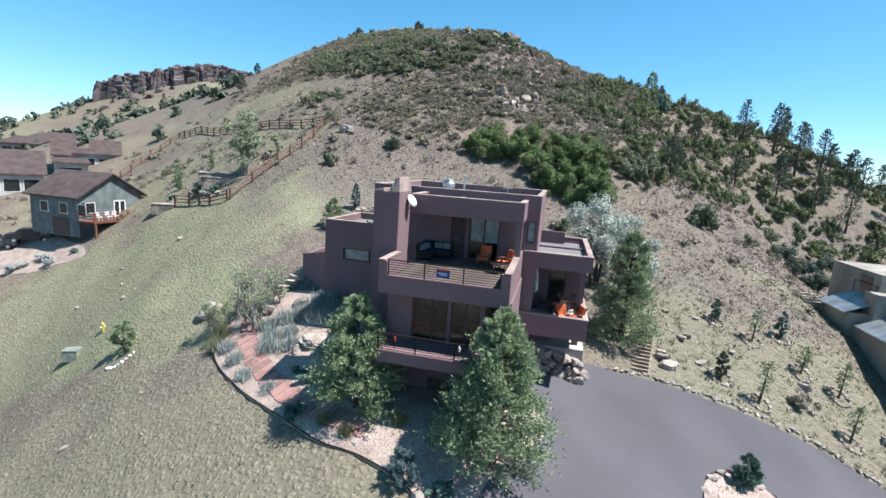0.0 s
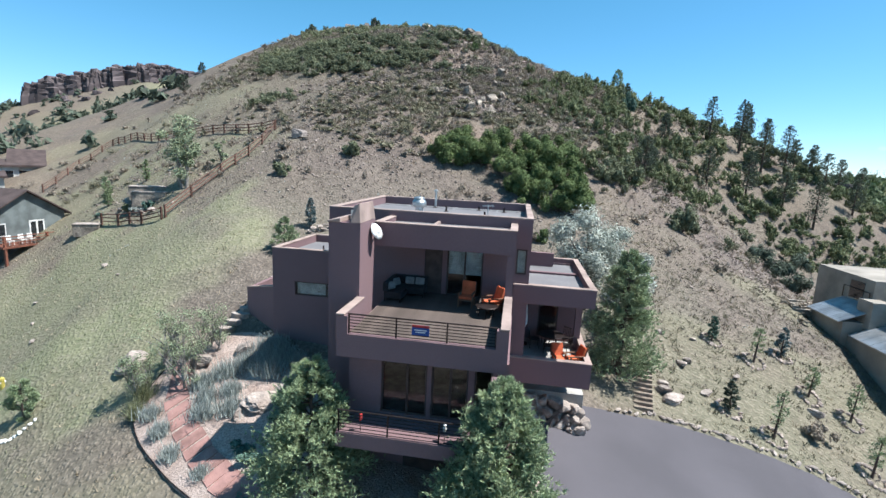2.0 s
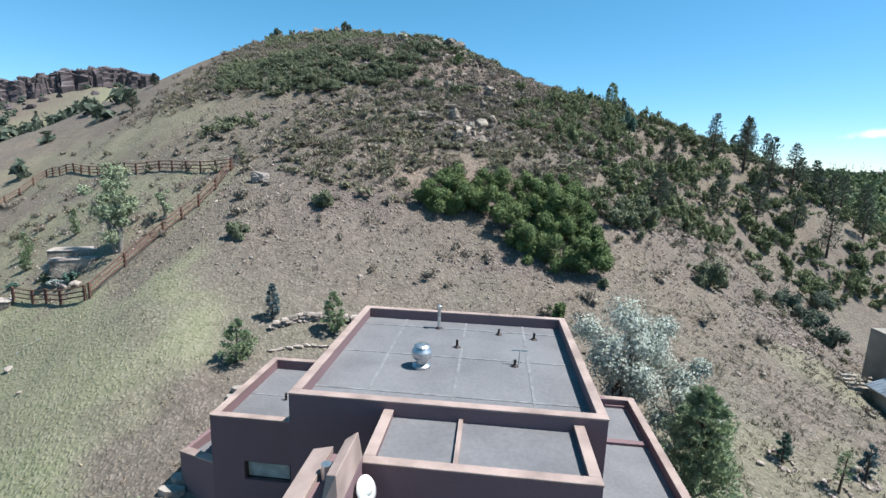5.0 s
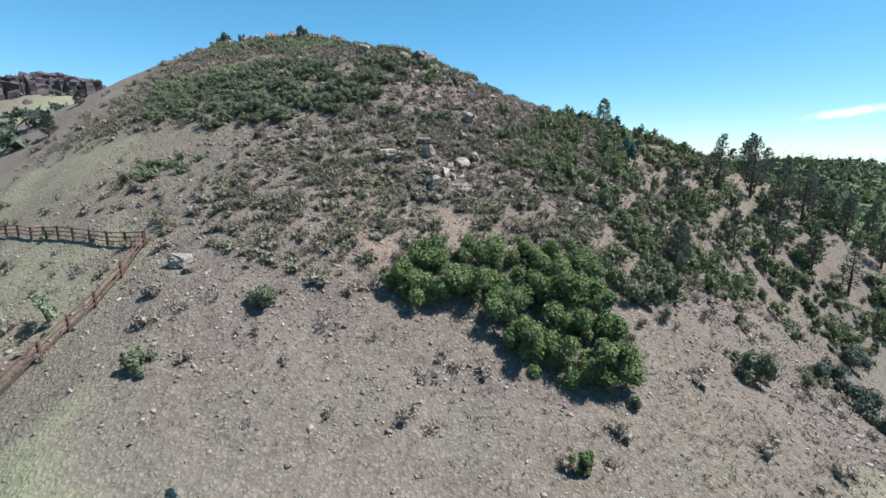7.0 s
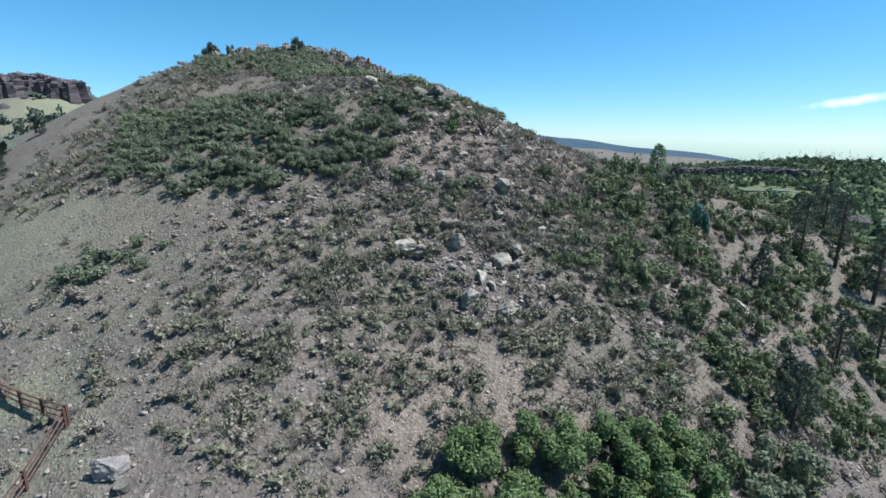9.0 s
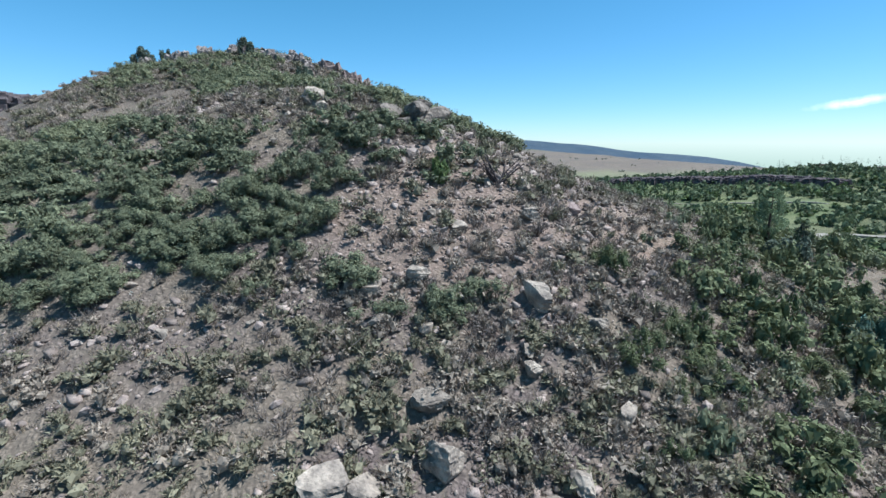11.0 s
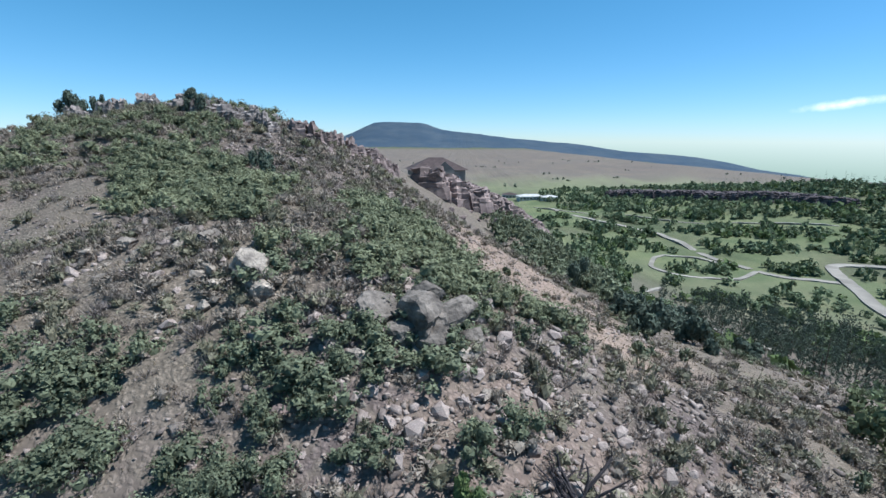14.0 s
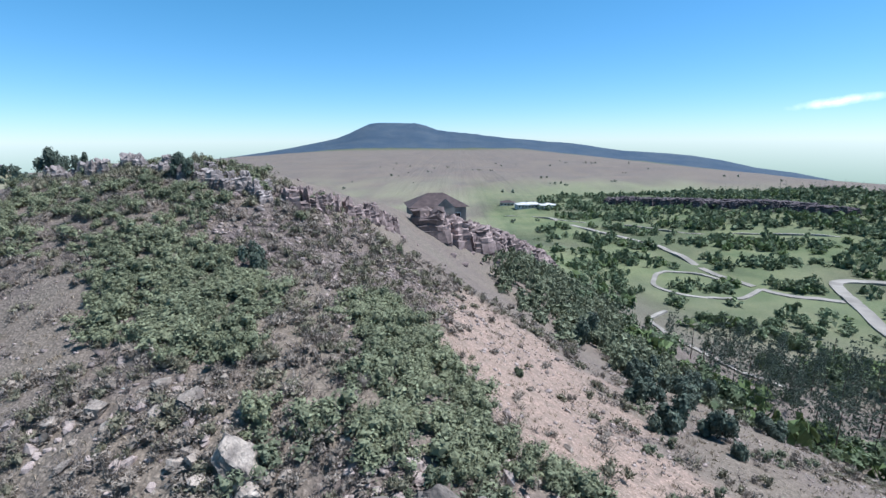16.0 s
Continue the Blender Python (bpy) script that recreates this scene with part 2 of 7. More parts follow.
class Geo:
    """Collects vertices and faces in world places."""

    def __init__(self):
        self.v, self.f = [], []

    def add(self, verts, faces):
        n = len(self.v)
        self.v += [tuple(p) for p in verts]
        self.f += [tuple(n + i for i in f) for f in faces]
        return self

    def box(self, x0, x1, y0, y1, z0, z1):
        return self.add([(x, y, z) for z in (z0, z1) for x, y in ((x0, y0), (x1, y0), (x1, y1), (x0, y1))],
                        [(3, 2, 1, 0), (4, 5, 6, 7), (0, 1, 5, 4), (1, 2, 6, 5), (2, 3, 7, 6), (3, 0, 4, 7)])

    def turned_box(self, m, sx, sy, sz):
        """A box of that size on the pose m, its base centre at the pose's place."""
        pts = [m @ Vector((x, y, z)) for z in (0, sz) for x, y in ((-sx / 2, -sy / 2), (sx / 2, -sy / 2), (sx / 2, sy / 2), (-sx / 2, sy / 2))]
        return self.add(pts, [(3, 2, 1, 0), (4, 5, 6, 7), (0, 1, 5, 4), (1, 2, 6, 5), (2, 3, 7, 6), (3, 0, 4, 7)])

    def prism(self, poly, z0, z1):
        """A flat-bottomed prism over a plan polygon (anticlockwise)."""
        n = len(poly)
        z0s = z0 if isinstance(z0, (list, tuple)) else [z0] * n
        z1s = z1 if isinstance(z1, (list, tuple)) else [z1] * n
        return self.add([(x, y, z) for (x, y), z in zip(poly, z0s)] + [(x, y, z) for (x, y), z in zip(poly, z1s)],
                        [tuple(range(n))[::-1], tuple(range(n, 2 * n))] + [(i, (i + 1) % n, n + (i + 1) % n, n + i) for i in range(n)])

    def tube(self, p0, p1, r0, r1=None, n=8, caps=True):
        p0, p1 = Vector(p0), Vector(p1)
        r1 = r0 if r1 is None else r1
        d = (p1 - p0).normalized()
        a = d.orthogonal().normalized()
        b = d.cross(a)
        ring = [(math.cos(6.2832 * i / n), math.sin(6.2832 * i / n)) for i in range(n)]
        verts = [p0 + (a * c + b * s) * r0 for c, s in ring] + [p1 + (a * c + b * s) * r1 for c, s in ring]
        faces = [(i, (i + 1) % n, n + (i + 1) % n, n + i) for i in range(n)]
        if caps:
            faces += [tuple(range(n))[::-1], tuple(range(n, 2 * n))]
        return self.add(verts, faces)

    def lathe(self, x, y, profile, n=16):
        """Turned about a vertical axis at x, y; profile of (radius, z)."""
        verts = [(x + r * math.cos(6.2832 * i / n), y + r * math.sin(6.2832 * i / n), z) for r, z in profile for i in range(n)]
        faces = [(k * n + i, k * n + (i + 1) % n, (k + 1) * n + (i + 1) % n, (k + 1) * n + i) for k in range(len(profile) - 1) for i in range(n)]
        faces += [tuple(range(n))[::-1], tuple(range((len(profile) - 1) * n, len(profile) * n))]
        return self.add(verts, faces)

    def mesh(self, name, base=(0, 0, 0)):
        me = bpy.data.meshes.new(name)
        bx, by, bz = base
        me.from_pydata([(x - bx, y - by, z - bz) for x, y, z in self.v], [], self.f)
        me.update()
        return me


def thing(name, base, label, category, group="", kind=""):
    ob = new(name)
    ob.location = base
    ob.empty_display_size = 0.2
    BASE[ob] = tuple(base)
    return tagged(ob, label, category, group, kind)


def part(name, geo, material, parent, label="", smooth=False, bevel=0.0):
    """One mesh under a thing or under a part; geo is in world places."""
    me = geo.mesh(name, BASE[parent]) if isinstance(geo, Geo) else geo
    return fix(new(name, me), material, parent, label, smooth, bevel)


def fix(ob, material, parent, label="", smooth=False, bevel=0.0):
    me = ob.data
    if not me.materials:
        me.materials.append(material)
    ob.parent = parent
    BASE[ob] = BASE[parent]
    if smooth:
        me.polygons.foreach_set("use_smooth", [True] * len(me.polygons))
    if bevel:
        b = ob.modifiers.new("edge", "BEVEL")
        b.width, b.segments, b.limit_method = bevel, 2, "ANGLE"
    return tagged(ob, label)


def single(name, geo, material, label, category, group="", kind="", smooth=False, bevel=0.0, base=None):
    """A thing that is one mesh."""
    base = base or (0, 0, 0)
    ob = new(name, geo.mesh(name, base) if isinstance(geo, Geo) else geo)
    ob.location = base
    if not ob.data.materials:
        ob.data.materials.append(material)
    if smooth:
        ob.data.polygons.foreach_set("use_smooth", [True] * len(ob.data.polygons))
    if bevel:
        b = ob.modifiers.new("edge", "BEVEL")
        b.width, b.segments, b.limit_method = bevel, 2, "ANGLE"
    BASE[ob] = tuple(base)
    return tagged(ob, label, category, group, kind)


def quads(name, v, per=4):
    """A mesh of loose faces from an array of shape (n, per, 3)."""
    n = len(v)
    me = bpy.data.meshes.new(name)
    me.vertices.add(n * per)
    me.vertices.foreach_set("co", np.ascontiguousarray(v, dtype=np.float32).ravel())
    me.loops.add(n * per)
    me.loops.foreach_set("vertex_index", np.arange(n * per, dtype=np.int32))
    me.polygons.add(n)
    me.polygons.foreach_set("loop_start", np.arange(0, n * per, per, dtype=np.int32))
    me.update(calc_edges=True)
    return me


def unit(v):
    return v / np.maximum(np.linalg.norm(v, axis=-1, keepdims=True), 1e-9)


def leaves(rs, at, size, out=None, long=1.7, lift=0.5, corners=4):
    """Rhombic or three-cornered leaves at the places given, turned by chance but leaning outward."""
    n = len(at)
    normal = unit(0.8 * rs.normal(size=(n, 3)) + (0 if out is None else 1.7 * out) + np.array([0, 0, lift]))
    a = unit(np.cross(normal, rs.normal(size=(n, 3))))
    b = np.cross(normal, a)
    s = (np.asarray(size) * rs.uniform(0.6, 1.3, n))[:, None]
    if corners == 3:
        return np.stack([at - a * s * long / 2 - b * s * 0.45, at - a * s * long / 4 + b * s * 0.7, at + a * s * long * 0.6], 1)
    return np.stack([at - a * s * long / 2, at - b * s / 2, at + a * s * long / 2, at + b * s / 2], 1)


def blades(rs, at, height_, spread, width):
    """Grass blades: narrow triangles."""
    n = len(at)
    lean = rs.normal(size=(n, 3)) * spread
    lean[:, 2] = np.abs(rs.normal(1.0, 0.25, n))
    tip = at + lean * np.asarray(height_)[:, None]
    side = unit(np.cross(lean, rs.normal(size=(n, 3)))) * np.asarray(width)[:, None]
    return np.stack([at - side, at + side, tip], 1)


BALL = bmesh.new()
bmesh.ops.create_icosphere(BALL, subdivisions=1, radius=1)
BALL_FACES = np.array([[tuple(v.co) for v in f.verts] for f in BALL.faces])
BALL.free()


def cores(rs, c, r, low=0.0):
    """Close inner foliage of the clumps: rough balls that stand inside the outer leaves."""
    out = []
    for p, q in zip(c, r):
        ball = BALL_FACES * (1 + 0.3 * np.sin(BALL_FACES[..., :1] * 5 + BALL_FACES[..., 1:2] * 7 + BALL_FACES[..., 2:] * 6 + rs.uniform(0, 6))) * q + p
        ball[..., 2] = np.maximum(ball[..., 2], low)
        out.append(ball)
    return np.concatenate(out)


def shrub_cloud(rs, count, clumps=9, leaf_size=0.15, corners=4, core=0.0):
    """Leaves of a shrub of unit radius and unit height, of uneven clumps."""
    c = rs.normal(size=(clumps, 3)) * (0.42, 0.42, 0.2) + (0, 0, 0.5)
    c[0] = (0, 0, 0.55)
    r = rs.uniform(0.22, 0.46, clumps) * (9 / clumps) ** 0.4
    k = rs.randint(0, clumps, count)
    d = unit(rs.normal(size=(count, 3)) + (0, 0, 0.35))
    at = c[k] + d * r[k][:, None] * rs.uniform(0.55, 1.05, (count, 1))
    at[:, 2] = np.maximum(at[:, 2], 0.03)
    q = leaves(rs, at, np.full(count, leaf_size), d, corners=corners)
    return np.concatenate([cores(rs, c, r * core), q]) if core else q


def dome_cloud(rs, count, leaf_size=0.1, lumps=6):
    """A rounded bush of unit radius: lumps of small upright shoots, closed on top and ragged at the rim."""
    c = np.concatenate([rs.normal(size=(lumps, 2)) * 0.42, rs.uniform(0.15, 0.5, (lumps, 1))], 1)
    c[0] = (0, 0, 0.45)
    r = rs.uniform(0.3, 0.52, lumps)
    k = rs.randint(0, lumps, count)
    d = unit(rs.normal(size=(count, 3)) * (1, 1, 0.7) + (0, 0, 0.45))
    base = c[k] + d * r[k][:, None] * rs.uniform(0.5, 0.9, (count, 1))
    base[:, 2] = np.maximum(base[:, 2], 0.02)
    shoot = unit(d + rs.normal(size=(count, 3)) * 0.45 + (0, 0, 0.5)) * leaf_size * rs.uniform(1.2, 3.0, (count, 1))
    side = unit(np.cross(shoot, rs.normal(size=(count, 3)))) * leaf_size * rs.uniform(0.35, 0.65, (count, 1))
    return np.concatenate([cores(rs, c, r * 0.58), np.stack([base - side, base + side, base + shoot], 1)])


def brush_cloud(rs, count, leaf_size=0.1, twigs=0.45):
    """A low twiggy bush of unit radius: upright shoots fanning from a few crowns, with small leaves along them."""
    n = int(count * twigs)
    crown = rs.normal(size=(5, 2)) * 0.38
    k = rs.randint(0, 5, n)
    base = np.concatenate([crown[k] + rs.normal(size=(n, 2)) * 0.1, np.zeros((n, 1))], 1)
    lean = rs.normal(size=(n, 3)) * (0.42, 0.42, 0) + np.stack([base[:, 0] * 0.35, base[:, 1] * 0.35, rs.uniform(0.55, 1.1, n)], -1)
    side = unit(np.cross(lean, rs.normal(size=(n, 3)))) * rs.uniform(0.02, 0.045, (n, 1))
    shoots = np.stack([base - side, base + side, base + lean], 1)
    j = rs.randint(0, n, count - n)
    at = base[j] + lean[j] * rs.uniform(0.3, 1.0, (count - n, 1)) + rs.normal(size=(count - n, 3)) * 0.06
    at[:, 2] = np.maximum(at[:, 2], 0.04)
    return np.concatenate([shoots, leaves(rs, at, np.full(count - n, leaf_size), unit(lean[j]), 2.0, 0.4, 3)])


def scatter(name, clouds, spots, material, label, category, rs, kind="stuff"):
    """One joined mesh of many plants; spots of x, y, radius, height."""
    out = []
    pick = rs.randint(0, len(clouds), len(spots))
    turn = rs.uniform(0, 6.28, len(spots))
    gzs = height(spots[:, 0], spots[:, 1])
    for (x, y, r, h), k, a, z in zip(spots, pick, turn, gzs):
        c, s = math.cos(a), math.sin(a)
        q = clouds[k]
        out.append(np.stack([(q[..., 0] * c - q[..., 1] * s) * r + x, (q[..., 0] * s + q[..., 1] * c) * r + y, q[..., 2] * h + z - 0.05], -1))
    v = np.concatenate(out)
    ob = new(name, quads(name, v, v.shape[1]))
    ob.data.materials.append(material)
    return tagged(ob, label, category, "", kind)


def rock_mesh(name, rs, size, flat=0.7, cuts=9, round_=0.03, detail=0):
    """An angular boulder: a ball cut by planes, with bedding steps and chipped edges."""
    bm = bmesh.new()
    bmesh.ops.create_icosphere(bm, subdivisions=detail or (4 if max(size) > 0.55 else 3 if max(size) > 0.3 else 2), radius=1)
    planes = [(unit(rs.normal(size=3) * (1, 1, 0.7)), rs.uniform(0.36, 0.68)) for _ in range(cuts + 3)]
    planes.append((unit(np.array([rs.normal(0, 0.2), rs.normal(0, 0.2), 1.0])), rs.uniform(0.55, 0.8)))
    off, tilt, beds = rs.uniform(0, 50, 3), rs.normal(0, 0.25, 2), rs.uniform(3.0, 5.0)
    for v in bm.verts:
        p = np.array(v.co)
        for n, d in planes:
            over = p @ n - d
            if over > 0:
                p = p - n * over * (1 - round_)
        layer = (p[2] + p[0] * tilt[0] + p[1] * tilt[1]) * beds + 0.5 * noise.noise(Vector(p * 2.0 + off))
        notch = max(0.0, 0.16 - abs(layer - round(layer))) / 0.16
        p[:2] = p[:2] * (1 - 0.1 * notch + 0.05 * math.sin(round(layer) * 2.3 + off[0]))
        p = p * (1.3 + 0.09 * noise.noise(Vector(p * 2.1 + off)) + 0.10 * abs(noise.noise(Vector(p * 5.0 + off))) + 0.05 * noise.noise(Vector(p * 11 + off)))
        v.co = (p[0] * size[0], p[1] * size[1], p[2] * size[2] * flat)
    me = bpy.data.meshes.new(name)
    bm.to_mesh(me)
    bm.free()
    return me


def crag_mesh(name, rs, tall):
    """A fissured upright block of unit radius: broken ledges, cracks down its sides and a stepped top."""
    n, verts = 13, []
    keel = rs.uniform(0.6, 1.08, n) * np.where(rs.uniform(0, 1, n) < 0.3, 0.72, 1.0)
    top = rs.uniform(0.55, 1.05, n)
    rings = ((-0.45, 1.08), (0.08, 1.05), (0.12, 0.94), (0.34, 0.97), (0.38, 0.84), (0.6, 0.88), (0.64, 0.74), (0.84, 0.78), (0.92, 0.55))
    for z, r in rings:
        for i in range(n):
            a = 6.2832 * (i + 0.3 * math.sin(5 * i)) / n
            q = r * keel[i] * rs.uniform(0.86, 1.1)
            verts.append((q * math.cos(a), q * math.sin(a), tall * (min(z, top[i]) + rs.uniform(-0.05, 0.05))))
    m = len(rings)
    faces = [(k * n + i, k * n + (i + 1) % n, (k + 1) * n + (i + 1) % n, (k + 1) * n + i) for k in range(m - 1) for i in range(n)]
    verts.append((rs.uniform(-0.2, 0.2), rs.uniform(-0.2, 0.2), tall * rs.uniform(0.7, 0.95)))
    faces += [((m - 1) * n + i, (m - 1) * n + (i + 1) % n, m * n) for i in range(n)]
    return Geo().add(verts, faces).mesh(name)


def pine_needles(rs, tall, wide, count, size, low=0.08, taper=0.75, droop=0.0):
    """Needle tufts along whorled limbs; returns leaves and limb lines."""
    tufts, limbs, outs = [], [], []
    n = max(10, int(tall * 8))
    for i in range(n):
        t = low + (1 - low) * (i + rs.uniform(0, 1)) / n
        reach = wide * ((1 - t) ** taper * 0.95 + 0.05) * rs.uniform(0.75, 1.1) * min(1.0, (0.8 if droop else 0.42) + (t - low) * 2.8)
        for _ in range(3):
            a = rs.uniform(0, 6.28)
            d = np.array([math.cos(a), math.sin(a), rs.uniform(0.05, 0.45) - droop * max(0.0, 0.42 - t)])
            root = np.array([0, 0, t * tall])
            limbs.append((root, root + d * reach * 0.85))
            m = max(2, int(count / (3 * n)))
            f = np.sqrt(rs.uniform(0.15, 1, m))
            at = root + d * reach * f[:, None] + rs.normal(size=(m, 3)) * 0.08 * reach * (0.5 + f[:, None])
            tufts.append(at)
            outs.append(np.tile(unit(d + np.array([0, 0, 0.6])), (m, 1)))
    at, out = np.concatenate(tufts), np.concatenate(outs)
    k = 5
    spread = unit(np.repeat(out, k, 0) + rs.normal(size=(len(at) * k, 3)) * 0.7)
    base = np.repeat(at, k, 0)
    side = unit(np.cross(spread, rs.normal(size=spread.shape))) * size * 0.14
    tip = spread * size * rs.uniform(0.6, 1.25, (len(spread), 1))
    return np.stack([base - side, base + side, base + tip], 1), limbs


def conifer(name, x, y, tall, wide, count, size, material, label, category="pine tree", group="", seed=1, low=0.08, taper=0.75, lean=(0, 0), z=None, droop=0.0):
    rs = np.random.RandomState(seed)
    zb = gz(x, y) - 0.05 if z is None else z
    tree = thing(name, (x, y, zb), label, category, group)
    q, limbs = pine_needles(rs, tall, wide, count, size, low, taper, droop)
    q[..., 0] += lean[0] * q[..., 2]
    q[..., 1] += lean[1] * q[..., 2]
    g = Geo()
    r = tall * 0.022 + 0.03
    g.tube((x, y, zb - 0.1), (x + lean[0] * tall * 0.95, y + lean[1] * tall * 0.95, zb + tall * 0.95), r, r * 0.15, 8)
    for a, b in limbs[::2]:
        g.tube((x + a[0] + lean[0] * a[2], y + a[1] + lean[1] * a[2], zb + a[2]), (x + b[0] + lean[0] * b[2], y + b[1] + lean[1] * b[2], zb + b[2]), r * 0.22, r * 0.06, 4, False)
    part("trunk", g, BARK, tree)
    fix(new("crown", quads("crown", q, 3)), material, tree)
    return tree


def broadleaf(name, x, y, tall, wide, count, size, material, label, category, group="", seed=1, bark=None, start=0.3, clumps=14, trunks=1, z=None, leaf_long=1.6):
    rs = np.random.RandomState(seed)
    zb = gz(x, y) - 0.05 if z is None else z
    tree = thing(name, (x, y, zb), label, category, group)
    g = Geo()
    c = rs.normal(size=(clumps, 3)) * (wide * 0.42, wide * 0.42, tall * (1 - start) * 0.24) + (0, 0, tall * (start + 1) / 2)
    c[:, 2] = np.clip(c[:, 2], tall * start, tall * 0.9)
    r = rs.uniform(0.22, 0.4, clumps) * wide
    for k in range(trunks):
        a = 6.28 * k / trunks + seed
        foot = Vector((x + 0.25 * (trunks > 1) * math.cos(a), y + 0.25 * (trunks > 1) * math.sin(a), zb - 0.1))
        fork = Vector((x + 0.5 * (trunks > 1) * math.cos(a), y + 0.5 * (trunks > 1) * math.sin(a), zb + tall * max(start, 0.15)))
        g.tube(foot, fork, tall * 0.018 + 0.02, tall * 0.013 + 0.012, 7)
        for i in range(k, clumps, trunks):
            end = Vector((x, y, zb)) + Vector(c[i])
            mid = fork.lerp(end, 0.5) + Vector((0, 0, tall * 0.04))
            g.tube(fork, mid, tall * 0.009 + 0.01, tall * 0.006 + 0.006, 5, False)
            g.tube(mid, end, tall * 0.006 + 0.006, 0.004, 4, False)
    part("trunk", g, bark or BARK, tree)
    k = rs.randint(0, clumps, count)
    d = unit(rs.normal(size=(count, 3)) + (0, 0, 0.2))
    at = c[k] + d * r[k][:, None] * rs.uniform(0.35, 1.05, (count, 1)) * (1, 1, 0.85)
    at[:, 2] = np.maximum(at[:, 2], 0.08)
    fix(new("crown", quads("crown", leaves(rs, at, np.full(count, size), d, leaf_long))), material, tree)
    return tree


def shrub(name, x, y, wide, tall, count, size, material, label, category="shrub", group="", seed=1, clumps=9, z=None):
    rs = np.random.RandomState(seed)
    zb = gz(x, y) - 0.05 if z is None else z
    bush = thing(name, (x, y, zb), label, category, group)
    q = shrub_cloud(rs, int(count * 1.3), clumps, size / wide, 3, 0.55)
    q = q * (wide, wide, tall)
    g = Geo()
    for _ in range(6):
        d = rs.normal(size=3) * 0.35
        g.tube((x, y, zb - 0.05), (x + d[0] * wide, y + d[1] * wide, zb + tall * 0.6), 0.03, 0.01, 4, False)
    part("stem", g, BARK, bush)
    fix(new("foliage", quads("foliage", q, 3)), material, bush)
    return bush

# ---- ground ----
DRIVE = rounded([(3.6, 8.6), (7.0, 9.6), (8.7, 9.8), (10.4, 10.2), (12.3, 10.5), (14.9, 10.5), (17.6, 10.4), (20.5, 10.1), (23.5, 9.0), (30.0, 4.0), (40.0, -6.0), (36.0, -14.0),
                 (26.0, -6.0), (19.0, 1.5), (16.4, 4.6), (14.5, 5.4), (12.8, 5.0), (11.6, 2.6), (11.5, -4.0), (9.0, -9.0), (2.21, -8.07), (2.1, -3.87), (2.5, -2.33), (3.07, -0.82), (4.2, 0.69), (4.88, 2.01), (4.69, 3.62), (3.21, 5.37)], 2)
BED = rounded([(-14.6, 7.2), (-15.0, 4.6), (-13.1, 2.8), (-10.19, 1.01), (-7.66, -0.28), (-4.53, -1.88), (-2.32, -2.3), (-0.84, -2.73), (0.8, -3.48), (2.3, -3.21), (3.07, -0.82), (4.3, 0.73), (4.88, 2.13), (4.69, 3.38), (3.02, 5.1),
               (-5.34, 6.24), (-9.8, 8.9), (-12.2, 9.2)], 2)


def graded(a, b, step, ends):
    """Lines that are even from a to b and widen towards both ends."""
    core = list(np.arange(a, b + step / 2, step))
    lo, hi = [], []
    s, p = step, a
    while p > ends[0]:
        s *= 1.13
        p -= s
        lo.append(p)
    s, p = step, b
    while p < ends[1]:
        s *= 1.13
        p += s
        hi.append(p)
    return np.array(lo[::-1] + core + hi)


gx, gy = graded(-80, 60, 0.75, (-4900, 4900)), graded(-24, 140, 0.75, (-1200, 4950))
MX, MY = np.meshgrid(gx, gy)
MZ = height(MX, MY)
sunk = inside(MX, MY, DRIVE) | inside(MX, MY, BED)
MZ[sunk] -= 0.12
nx, ny = len(gx), len(gy)
me = bpy.data.meshes.new("ground")
me.vertices.add(nx * ny)
me.vertices.foreach_set("co", np.stack([MX, MY, MZ], -1).astype(np.float32).ravel())
i0 = (np.arange(ny - 1)[:, None] * nx + np.arange(nx - 1)).ravel()
me.loops.add(4 * len(i0))
me.loops.foreach_set("vertex_index", np.stack([i0, i0 + 1, i0 + 1 + nx, i0 + nx], 1).astype(np.int32).ravel())
me.polygons.add(len(i0))
me.polygons.foreach_set("loop_start", np.arange(0, 4 * len(i0), 4, dtype=np.int32))
me.polygons.foreach_set("use_smooth", [True] * len(i0))
me.update(calc_edges=True)


def soft(v, a, b):
    return np.clip((v - a) / (b - a), 0, 1)


def patch(x, y, cx, cy, rx, ry, seed=11, rough=0.35):
    """1 inside an uneven oval, 0 well outside."""
    d = np.hypot((x - cx) / rx, (y - cy) / ry) + rough * waves(x, y, 9.0, seed)
    return soft(-d, -1.15, -0.85)


def greenness(x, y):
    """How much green grass covers the ground: the meadow by the house, the fenced yard, the valley."""
    g = 0.75 * patch(x, y, -34, 16, 17, 10, 21) + 0.4 * patch(x, y, -16, -6, 15, 9, 29) + 0.15 * patch(x, y, -42, 52, 15, 16, 30) + 0.8 * patch(x, y, -22, 8, 8, 4, 22) + 0.08 * patch(x, y, -28, 22, 18, 9, 23) + 0.5 * patch(x, y, -46, 36, 22, 9, 24)
    g = g + 0.4 * patch(x, y, 26, 29, 5, 3, 25) + 0.4 * patch(x, y, 19, 14, 12, 8, 26) + 0.35 * patch(x, y, -60, 60, 20, 9, 27)
    r = np.hypot(x + 7, y - 61)
    g = g + 0.7 * patch(x, y, 190, 580, 130, 90, 39) + 0.8 * patch(x, y, 78, 300, 14, 50, 40)
    g = g + soft(r, 120, 200) * (y > 60) * soft(waves(x, y, 130.0, 28) + 0.35, -0.1, 0.4) * (1 - soft(r, 420, 800))
    return np.clip(g, 0, 1)


